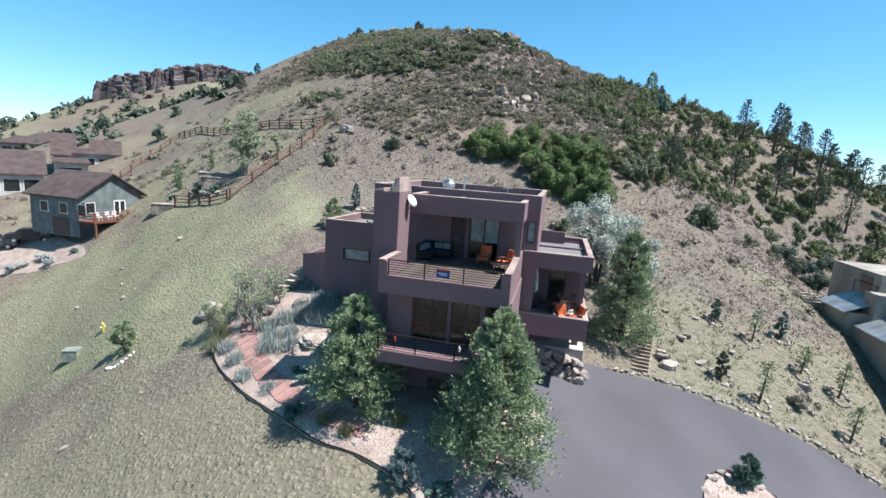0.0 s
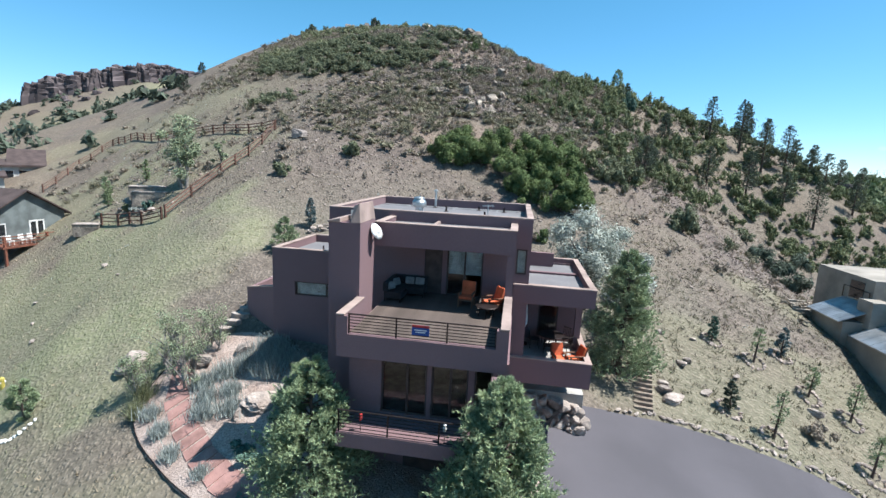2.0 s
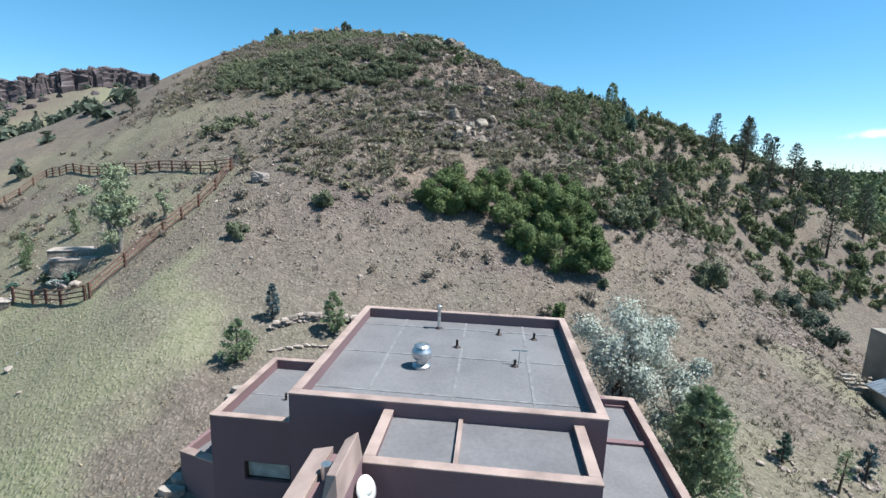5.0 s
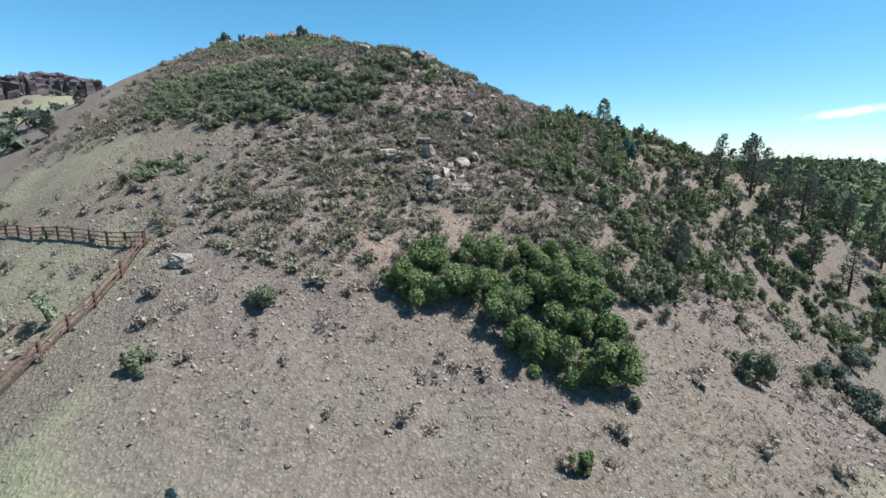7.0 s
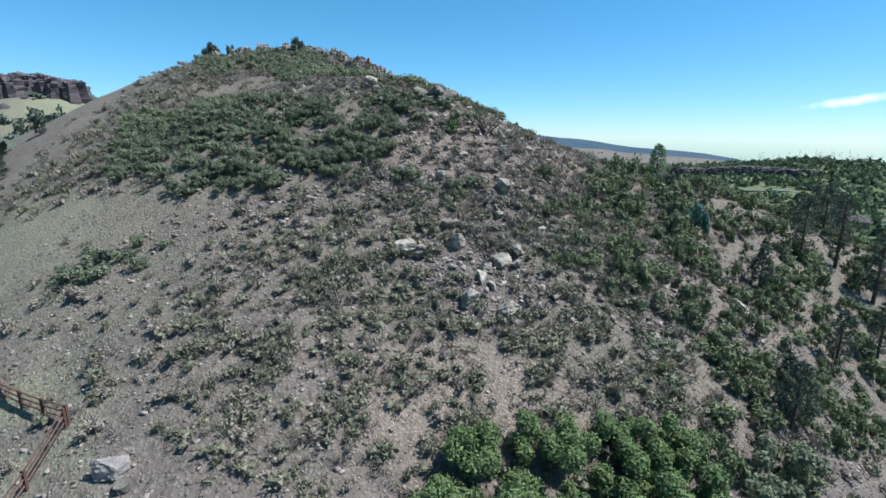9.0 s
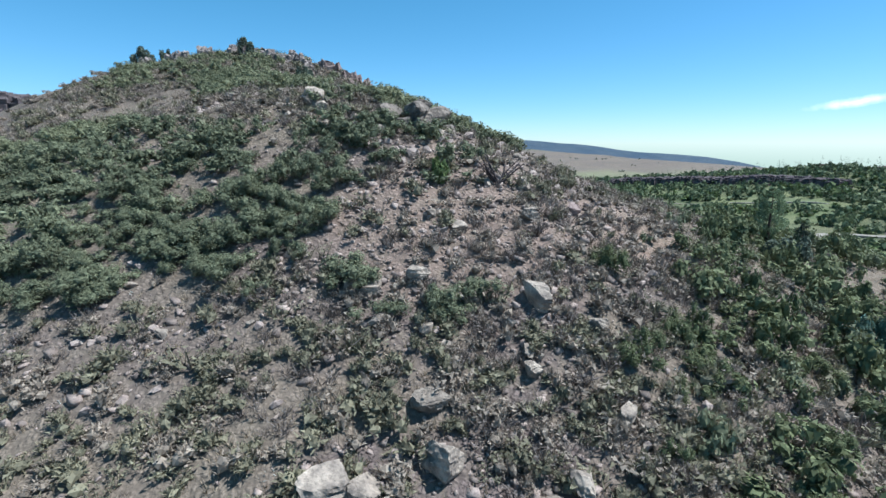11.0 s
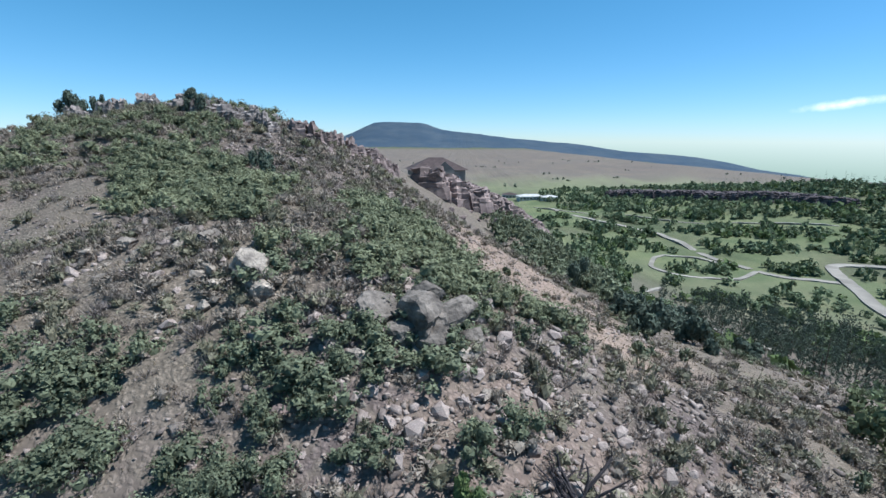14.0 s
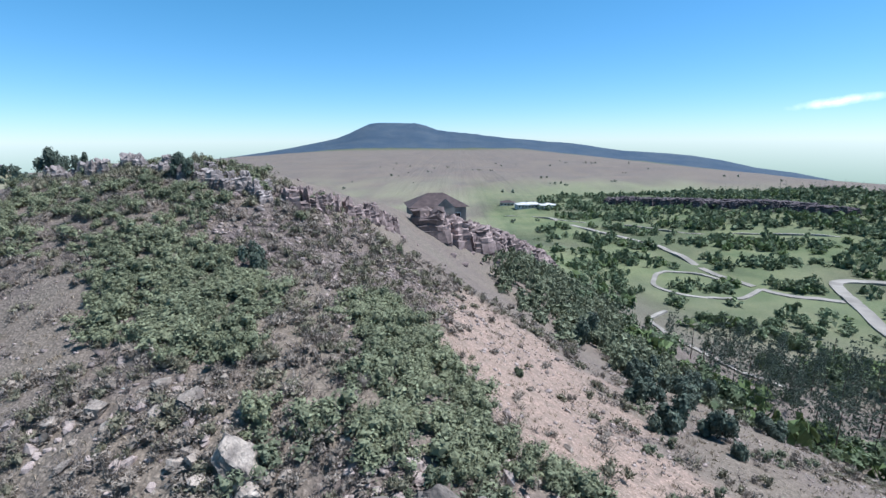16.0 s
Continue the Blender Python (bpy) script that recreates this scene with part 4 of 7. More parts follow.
# ---- things on the house ----
def deck_chair(x, y, z, turn):
    c = thing("lounge_chair", (0, 0, 0), "dark wooden lounge chair with orange cushions", "chair", "orange lounge chairs")
    for dx in (-0.28, 0.28):
        for dy in (-0.28, 0.28):
            part("leg", Geo().box(dx - 0.025, dx + 0.025, dy - 0.025, dy + 0.025, 0, 0.36 if dy < 0 else 0.34), WOOD, c)
        part("arm", Geo().box(dx - 0.045, dx + 0.045, -0.34, 0.34, 0.56, 0.6), WOOD, c, bevel=0.01)
        part("arm_post", Geo().box(dx - 0.025, dx + 0.025, -0.3, -0.25, 0.36, 0.56), WOOD, c)
    part("seat_frame", Geo().box(-0.3, 0.3, -0.32, 0.32, 0.3, 0.35), WOOD, c)
    part("seat_cushion", Geo().box(-0.27, 0.27, -0.32, 0.26, 0.35, 0.46), ORANGE, c, "orange seat cushion", bevel=0.04)
    m = pose(0, 0.27, 0.4, -16)
    part("back_cushion", Geo().turned_box(m, 0.54, 0.12, 0.6), ORANGE, c, "orange back cushion", bevel=0.04)
    part("back_frame", Geo().turned_box(m @ pose(0, 0.08, 0), 0.58, 0.04, 0.58), WOOD, c)
    c.matrix_basis = pose(x, y, z, 0, 0, turn)
    return c


first = deck_chair(2.0, 4.25, DZ, -55)
copy_thing(first, pose(0.95, 4.7, DZ, 0, 0, -5))
copy_thing(first, pose(5.75, 7.0, 3.7, 0, 0, -70))
copy_thing(first, pose(5.1, 6.85, 3.7, 0, 0, 15))

t = thing("low_table", (1.85, 3.55, DZ), "dark low outdoor table on the deck", "table")
part("tabletop", Geo().lathe(1.85, 3.55, [(0.42, DZ + 0.40), (0.44, DZ + 0.42), (0.42, DZ + 0.44)], 20), DARKMETAL, t)
for a in range(4):
    part("leg", Geo().tube((1.85 + 0.3 * math.cos(a * 1.571), 3.55 + 0.3 * math.sin(a * 1.571), DZ), (1.85 + 0.24 * math.cos(a * 1.571), 3.55 + 0.24 * math.sin(a * 1.571), DZ + 0.4), 0.02), DARKMETAL, t)

PILLOW = mat("grey_pillow", (0.231, 0.223, 0.216), 0.9, vary=0.1)
s = thing("corner_sofa", (-1.9, 5.5, DZ), "dark outdoor corner sofa with pale pillows", "sofa")
part("seat", Geo().box(-2.45, -0.95, 5.3, 6.1, DZ + 0.12, DZ + 0.42), DARKCLOTH, s, bevel=0.04)
part("seat", Geo().box(-2.45, -1.7, 4.3, 5.3, DZ + 0.12, DZ + 0.42), DARKCLOTH, s, bevel=0.04)
part("backrest", Geo().box(-2.45, -0.95, 5.95, 6.15, DZ + 0.42, DZ + 0.78), DARKCLOTH, s, bevel=0.04)
part("backrest", Geo().box(-2.5, -2.32, 4.3, 5.95, DZ + 0.42, DZ + 0.78), DARKCLOTH, s, bevel=0.04)
for px, py in ((-2.2, 4.7), (-2.15, 5.4), (-1.7, 5.78), (-1.25, 5.8)):
    part("pillow", Geo().turned_box(pose(px, py, DZ + 0.44, -20, 0, 60 if px < -2 else 0), 0.4, 0.12, 0.32), PILLOW, s, "pale scatter pillow", bevel=0.05)
for px, py in ((-2.4, 4.35), (-1.0, 5.35), (-1.0, 6.05), (-1.75, 4.35), (-2.4, 6.05)):
    part("foot", Geo().box(px - 0.03, px + 0.03, py - 0.03, py + 0.03, DZ, DZ + 0.12), DARKMETAL, s)

b = thing("rail_banner", (0.0, 0.0, 6.95), "small blue, red and white banner on the deck railing", "banner")
BLUE = mat("banner_blue", (0.039, 0.077, 0.269), 0.8, vary=0.05)
RED = mat("banner_red", (0.385, 0.039, 0.039), 0.8, vary=0.05)
part("cloth", Geo().box(-0.28, 0.28, 0.005, 0.015, 7.08, 7.42), BLUE, b, bevel=0.004)
part("stripe", Geo().box(-0.28, 0.28, -0.004, 0.005, 7.34, 7.42), RED, b, "red stripe")
part("stripe", Geo().box(-0.2, 0.2, -0.004, 0.005, 7.24, 7.27), WHITE, b, "white bar of writing")
part("stripe", Geo().box(-0.16, 0.16, -0.004, 0.005, 7.17, 7.2), WHITE, b, "white bar of writing")

# roof fittings
RZ = UZ - 0.45
v = thing("roof_ventilator", (-2.2, 9.6, RZ), "galvanised steel turbine roof ventilator", "ventilator")
part("base", Geo().lathe(-2.2, 9.6, [(0.34, RZ), (0.34, RZ + 0.08), (0.2, RZ + 0.16), (0.2, RZ + 0.34)], 18), STEEL, v)
part("turbine", Geo().lathe(-2.2, 9.6, [(0.3, RZ + 0.34), (0.36, RZ + 0.44), (0.36, RZ + 0.6), (0.27, RZ + 0.74), (0.12, RZ + 0.8)], 24), STEEL, v, smooth=False)
part("cap", Geo().lathe(-2.2, 9.6, [(0.3, RZ + 0.78), (0.22, RZ + 0.84), (0.03, RZ + 0.88)], 18), STEEL, v)
pf = None
for x, y, h, r in ((-2.05, 13.6, 0.95, 0.07), (-1.1, 11.6, 0.3, 0.05), (0.55, 13.3, 0.25, 0.05), (2.0, 13.0, 0.28, 0.05), (1.1, 10.2, 0.25, 0.05)):
    p = thing("vent_pipe", (x, y, RZ), "grey vent pipe standing on the flat roof", "vent pipe", "roof vent pipes")
    part("pipe", Geo().tube((x, y, RZ), (x, y, RZ + h), r, n=10), STEEL if h > 0.5 else DARKMETAL, p)
    part("flashing", Geo().lathe(x, y, [(r + 0.1, RZ), (r + 0.01, RZ + 0.06)], 10), DARKMETAL, p)
    if h > 0.5:
        part("cap", Geo().lathe(x, y, [(0.12, RZ + h), (0.12, RZ + h + 0.06), (0.02, RZ + h + 0.12)], 12), STEEL, p)
p = thing("vent_pipe", (-8.0, 11.2, 7.3), "grey vent pipe standing on the wing roof", "vent pipe", "roof vent pipes")
part("pipe", Geo().tube((-8.0, 11.2, 7.3), (-8.0, 11.2, 7.6), 0.05), DARKMETAL, p)
a = thing("tv_antenna", (1.25, 10.2, RZ), "thin metal television antenna on the roof", "antenna")
part("mast", Geo().tube((1.25, 10.35, RZ), (1.25, 10.35, RZ + 0.6), 0.02), STEEL, a)
for k in range(4):
    part("element", Geo().tube((0.95, 10.35 + 0.02 * k, RZ + 0.56 - 0.02 * k), (1.55, 10.3 + 0.03 * k, RZ + 0.6 - 0.03 * k), 0.008, n=5), STEEL, a)
d = thing("satellite_dish", (-2.55, 3.55, 9.7), "white round satellite dish on a wall arm", "satellite dish")
bm = bmesh.new()
bmesh.ops.create_cone(bm, cap_ends=False, segments=28, radius1=0.30, radius2=0.12, depth=0.06)
bmesh.ops.create_circle(bm, cap_ends=True, segments=28, radius=0.12, matrix=pose(0, 0, 0.03))
me_ = bpy.data.meshes.new("reflector")
bmesh.ops.solidify(bm, geom=bm.faces[:], thickness=0.012)
bm.to_mesh(me_)
bm.free()
dish = fix(new("reflector", me_), WHITE, d, smooth=True)
dish.matrix_basis = pose(0.1, -0.35, 0.15, 62, 0, 68) @ Matrix.Diagonal((1, 1.1, 1, 1))
part("arm", Geo().tube((-2.6, 3.75, 9.7), (-2.45, 3.3, 9.8), 0.025), STEEL, d)
part("feed", Geo().tube((-2.45, 3.2, 9.72), (-2.35, 2.85, 9.75), 0.018), STEEL, d)

# lower balcony
tb = thing("dining_table", (4.85, 9.1, 3.7), "dark round metal outdoor dining table", "table")
part("tabletop", Geo().lathe(4.85, 9.1, [(0.62, 4.38), (0.64, 4.4), (0.62, 4.43), (0.05, 4.43)], 28), DARKMETAL, tb)
for k in range(4):
    dx, dy = 0.42 * math.cos(0.785 + 1.571 * k), 0.42 * math.sin(0.785 + 1.571 * k)
    part("leg", Geo().tube((4.85 + dx, 9.1 + dy, 3.7), (4.85 + dx * 0.8, 9.1 + dy * 0.8, 4.38), 0.022), DARKMETAL, tb)


def metal_chair(x, y, z, turn):
    c = thing("patio_chair", (0, 0, 0), "dark metal patio chair with slatted back", "chair", "dark patio chairs")
    for dx in (-0.22, 0.22):
        for dy in (-0.22, 0.22):
            part("leg", Geo().tube((dx, dy, 0), (dx, dy, 0.44), 0.015), DARKMETAL, c)
    part("seat", Geo().box(-0.24, 0.24, -0.24, 0.24, 0.43, 0.47), DARKMETAL, c, bevel=0.01)
    for k in range(5):
        part("slat", Geo().tube((-0.2 + 0.1 * k, 0.22, 0.46), (-0.2 + 0.1 * k, 0.3, 0.92), 0.014), DARKMETAL, c)
    part("top_rail", Geo().tube((-0.24, 0.3, 0.92), (0.24, 0.3, 0.92), 0.018), DARKMETAL, c)
    c.matrix_basis = pose(x, y, z, 0, 0, turn)
    return c


mc = metal_chair(4.6, 9.85, 3.7, 15)
for x, y, a in ((5.5, 9.6, -45), (4.05, 9.0, 95), (5.5, 8.5, -125), (4.7, 8.25, 175)):
    copy_thing(mc, pose(x, y, 3.7, 0, 0, a))
u = thing("folded_umbrella", (3.5, 9.3, 3.7), "folded pale patio umbrella on a pole", "umbrella")
part("pole", Geo().tube((3.5, 9.3, 3.75), (3.5, 9.3, 6.0), 0.025), WOOD, u)
part("canopy", Geo().lathe(3.5, 9.3, [(0.05, 4.6), (0.16, 4.8), (0.12, 5.6), (0.03, 6.05)], 12), WHITE, u)
part("base", Geo().lathe(3.5, 9.3, [(0.25, 3.7), (0.24, 3.76), (0.04, 3.8)], 16), DARKMETAL, u)

# two hanging ornaments on the porch posts
for x in (-1.75, 1.0):
    o = thing("porch_lantern", (x, -0.5, 3.85), "small red and white hanging porch lantern", "lantern", "porch lanterns")
    part("stand", Geo().tube((x, -0.5, 3.85), (x, -0.5, 4.5), 0.012), DARKMETAL, o)
    part("body", Geo().lathe(x, -0.5, [(0.03, 4.2), (0.06, 4.26), (0.06, 4.4), (0.02, 4.46)], 10), RED if x < 0 else WHITE, o)

# ---- garden in front ----
PATHLINE = [(-13.6, 6.6), (-12.6, 4.7), (-10.91, 3.17), (-9.15, 1.82), (-7.5, 0.74), (-5.77, -0.08), (-4.23, -0.65), (-2.86, -1.04), (-1.71, -1.31)]
path = thing("garden_path", (-8, 2, gz(-8, 2)), "red flagstone garden path through the gravel bed", "path", kind="structure")
steps_ = []
for (x0, y0), (x1, y1) in zip(PATHLINE, PATHLINE[1:]):
    n = max(1, int(math.hypot(x1 - x0, y1 - y0) / 0.62))
    steps_ += [(x0 + (x1 - x0) * k / n, y0 + (y1 - y0) * k / n, math.atan2(y1 - y0, x1 - x0)) for k in range(n)]
rs = np.random.RandomState(3)
for x, y, a in steps_:
    for side in (0,):
        nxn, nyn = -math.sin(a), math.cos(a)
        cx, cy = x + side * 0.27 * nxn, y + side * 0.27 * nyn
        q = []
        for dx, dy in ((-0.305, -0.5), (0.305, -0.5), (0.305, 0.5), (-0.305, 0.5)):
            ex, ey = dx + rs.uniform(-0.03, 0.03), dy + rs.uniform(-0.03, 0.03)
            q.append((cx + ex * math.cos(a) - ey * math.sin(a), cy + ex * math.sin(a) + ey * math.cos(a)))
        zs = [gz(*p) + 0.1 for p in q]
        part("flagstone", Geo().prism(q, [z - 0.12 for z in zs], zs), FLAG, path)

EDGE = [(-14.6, 7.2), (-15.0, 4.6), (-13.1, 2.8), (-10.19, 1.01), (-7.66, -0.28), (-4.53, -1.88), (-2.32, -2.3), (-0.84, -2.73), (0.8, -3.48), (2.11, -3.4)]
e = Geo()
fine = []
for (x0, y0), (x1, y1) in zip(EDGE, EDGE[1:]):
    fine += [(x0 + (x1 - x0) * k / 4, y0 + (y1 - y0) * k / 4) for k in range(4)]
fine = [((a[0] + b[0] + c[0]) / 3, (a[1] + b[1] + c[1]) / 3) for a, b, c in zip(fine, fine[1:], fine[2:])]
for (x0, y0), (x1, y1) in zip(fine, fine[1:]):
    e.tube((x0, y0, gz(x0, y0) + 0.06), (x1, y1, gz(x1, y1) + 0.06), 0.03, n=6, caps=False)
single("bed_edging", e, DARKMETAL, "dark edging strip along the garden bed", "edging", kind="structure")

conifer("pine_tree", -3.65, 0.0, 5.3, 2.25, 11500, 0.155, PINE, "bushy green pine tree beside the house front", seed=11, low=0.04, taper=0.72, droop=0.35)
conifer("pine_tree", 2.8, -1.1, 6.6, 2.75, 14500, 0.165, PINE, "tall dense pine tree at the edge of the driveway", seed=12, low=0.05, taper=0.78, droop=0.35)
conifer("pine_tree", 9.2, 13.2, 7.2, 2.35, 9000, 0.2, PINE, "dark green pine tree beside the lower balcony", seed=13, low=0.03, taper=0.62, droop=0.3)
conifer("blue_spruce", -0.37, -2.81, 1.2, 0.75, 2200, 0.13, SPRUCE, "round dwarf blue spruce in the gravel bed", "spruce", seed=14, low=0.02, taper=0.45)
conifer("blue_spruce", 14.2, 4.7, 1.6, 0.9, 2200, 0.14, JUNIPER, "small blue-green spruce on the driveway island", "spruce", seed=15, low=0.05)
broadleaf("silver_tree", 7.6, 19.2, 6.9, 3.3, 14000, 0.10, SILVER, "silvery-leaved russian olive tree behind the house", "tree", seed=16, bark=BARK, start=0.28, clumps=20, trunks=3)
broadleaf("silver_tree", 10.2, 17.8, 5.2, 2.5, 8000, 0.10, SILVER, "small silvery-leaved tree behind the house", "tree", seed=17, start=0.25, clumps=12, trunks=2)
for n, (x, y, h, w) in enumerate(((-12.8, 5.6, 3.2, 0.9), (-14.2, 6.7, 3.4, 1.1), (-15.3, 5.5, 2.6, 0.8), (-12.8, 7.7, 2.6, 0.9))):
    broadleaf("young_aspen", x, y, h, w * 1.25, 2600, 0.05, ASPEN, "young thin-leaved aspen by the garden bed", "tree", "young aspens", 20 + n, PALEBARK, 0.12, 30, 3)
for n, (x, y, w, h) in enumerate(((-6.93, 1.63, 0.8, 0.45), (-6.17, -0.43, 0.85, 0.5), (-5.54, 2.14, 0.7, 0.4), (1.38, -2.96, 0.7, 0.5))):
    shrub("juniper_shrub", x, y, w, h, 900, 0.09, JUNIPER, "low spreading green juniper in gravel", group="garden junipers", seed=30 + n)
for n, (x, y, w, h) in enumerate(((-9.6, 7.9, 0.9, 0.9), (-8.7, 6.6, 0.9, 0.9), (-10.6, 4.0, 0.8, 0.7), (-9.4, 4.2, 0.8, 0.7), (-13.3, 4.0, 0.5, 0.6), (-12.1, 3.1, 0.55, 0.6), (-10.76, 2.01, 0.5, 0.5), (-11.7, 5.6, 0.7, 0.7), (-10.9, 6.2, 0.7, 0.8), (-10.1, 6.8, 0.7, 0.8), (-9.2, 7.2, 0.7, 0.8), (-8.4, 7.6, 0.6, 0.7), (-11.0, 4.8, 0.6, 0.6), (-10.0, 5.2, 0.6, 0.6), (-9.3, 8.2, 0.6, 0.7), (-7.6, 7.2, 0.5, 0.7), (-8.7, 1.15, 0.45, 0.4))):
    rs = np.random.RandomState(60 + n)
    at = np.stack([x + rs.normal(0, w * 0.4, 500), y + rs.normal(0, w * 0.4, 500), np.zeros(500)], -1)
    zb = gz(x, y)
    at[:, 2] = zb
    bl = blades(rs, at, np.full(500, h * 0.8), 0.28, np.full(500, 0.022))
    single("sage_clump", quads("sage_clump", bl - np.array([x, y, zb]), 3), SAGE, "upright clump of grey-green lavender sage", "garden plant", "sage clumps", base=(x, y, zb))
for n, (x, y, h) in enumerate(((-14.2, 4.0, 1.1), (-14.5, 5.0, 1.2), (-3.34, -1.45, 0.6), (-1.35, -0.55, 0.7), (-4.62, -0.95, 0.55))):
    rs = np.random.RandomState(80 + n)
    zb = gz(x, y)
    at = np.stack([x + rs.normal(0, 0.13, 320), y + rs.normal(0, 0.13, 320), np.full(320, zb)], -1)
    bl = blades(rs, at, np.full(320, h * 0.75), 0.42, np.full(320, 0.014))
    single("grass_clump", quads("grass_clump", bl - np.array([x, y, zb]), 3), GRASS, "tall ornamental grass clump in the bed", "ornamental grass", "ornamental grasses", base=(x, y, zb))
shrub("yellow_shrub", -6.71, 3.91, 0.7, 0.7, 700, 0.09, ASPEN, "yellow-green shrub between garden boulders", seed=41)


def boulder(name, x, y, size, label, seed, material=ROCK, flat=0.7, sink=0.25, group="", turn=None, category="boulder"):
    rs = np.random.RandomState(seed)
    me_ = rock_mesh(name, rs, size, flat)
    ob = new(name, me_)
    me_.materials.append(material)
    z = gz(x, y)
    ob.matrix_world = pose(x, y, z + size[2] * flat * (1 - 2 * sink) * 0.6, rs.uniform(-12, 12), rs.uniform(-12, 12), rs.uniform(0, 360) if turn is None else turn)
    return tagged(ob, label, category, group)


boulder("boulder", -17.2, 7.3, (1.0, 0.75, 0.8), "large pale pinkish boulder in the grass", 101, PALESTONE)
for n, (x, y, s) in enumerate(((-8.0, 4.71, 0.8), (-7.11, 5.11, 0.9), (-6.16, 4.69, 0.7), (-8.78, 4.09, 0.55), (-12.8, 6.9, 0.8), (-10.9, 7.7, 0.6), (0.44, -3.35, 0.5), (1.17, -3.44, 0.45))):
    boulder("garden_boulder", x, y, (s, s * 0.75, s * 0.85), "rough tan sandstone boulder in the garden bed", 110 + n, PALESTONE, group="garden boulders")

# stepping stones up the west side
for n in range(13):
    f = n / 12
    x, y = -12.95 + 0.6 * f + 0.5 * math.sin(f * 3.1), 9.2 + 6.2 * f
    z = gz(x, y)
    rs = np.random.RandomState(200 + n)
    q = [(x + 0.62 * math.cos(a) * rs.uniform(0.8, 1.1), y + 0.27 * math.sin(a) * rs.uniform(0.8, 1.1)) for a in np.arange(0, 6.2, 0.9)]
    single("stepping_stone", Geo().prism(q, z - 0.3, z + 0.22), PALESTONE, "flat pale stepping stone on the slope", "stepping stone", "stepping stones", base=(x, y, z))

# timber steps beside the drive
TIMBER = mat("grey_timber", (0.254, 0.200, 0.158), 0.9, vary=0.2, scale=2, fine=20, objects=0.15)
st = thing("timber_steps", (10.2, 10.7, gz(10.2, 10.7)), "flight of dark timber steps up the bank", "steps", kind="structure")
for k in range(11):
    x, y = 10.1 + 0.085 * k, 10.75 + 0.4 * k
    z = gz(x, y) + 0.12
    part("tread", Geo().turned_box(pose(x, y, z - 0.2, 0, 0, -8), 0.95, 0.2, 0.26), TIMBER, st)
    part("fill", Geo().turned_box(pose(x + 0.04, y + 0.2, z - 0.22, 0, 0, -8), 0.9, 0.22, 0.2), GRAVEL, st)

# kerb of stones on the uphill edge of the drive
kerb = thing("stone_kerb", (14, 10.8, gz(14, 10.8)), "rough pale stone kerb along the driveway", "kerb", kind="structure")
line = [(8.7, 10.0), (10.4, 10.55), (12.3, 10.8), (14.9, 10.85), (17.6, 10.75), (20.5, 10.4), (23.6, 9.3), (30.2, 4.4)]
rs = np.random.RandomState(5)
stone_pool = [rock_mesh("kerb_stone", np.random.RandomState(300 + k), (0.2, 0.14, 0.13), 0.9) for k in range(5)]
for (x0, y0), (x1, y1) in zip(line, line[1:]):
    n = int(math.hypot(x1 - x0, y1 - y0) / 0.3)
    for k in range(n):
        x, y = x0 + (x1 - x0) * k / n + rs.uniform(-0.05, 0.05), y0 + (y1 - y0) * k / n + rs.uniform(-0.08, 0.08)
        o = fix(new("kerb_stone", stone_pool[rs.randint(5)]), PALESTONE, kerb)
        s = rs.uniform(0.7, 1.25)
        o.matrix_basis = Matrix.Translation(Vector((x, y, gz(x, y) + 0.05)) - kerb.location) @ pose(0, 0, 0, 0, 0, rs.uniform(0, 360)) @ Matrix.Diagonal((s, s, s, 1))
ISLE = rounded([(11.7, 2.8), (12.7, 4.6), (14.2, 5.4), (15.6, 5.0), (17.5, 2.4), (19, 1), (24, -6), (16, -9), (12, -4)], 2)
single("driveway_island", draped(ISLE, 1.2, 0.05), GRAVEL, "gravel island with low stones in the driveway", "gravel bed", kind="structure")
for n, (x, y, s) in enumerate(((12.6, 4.2, 0.35), (13.2, 4.9, 0.3), (14.9, 5.0, 0.3), (12.1, 3.2, 0.3))):
    boulder("island_stone", x, y, (s, s * 0.8, s * 0.7), "pale stone edging the driveway island", 130 + n, PALESTONE, group="island stones")

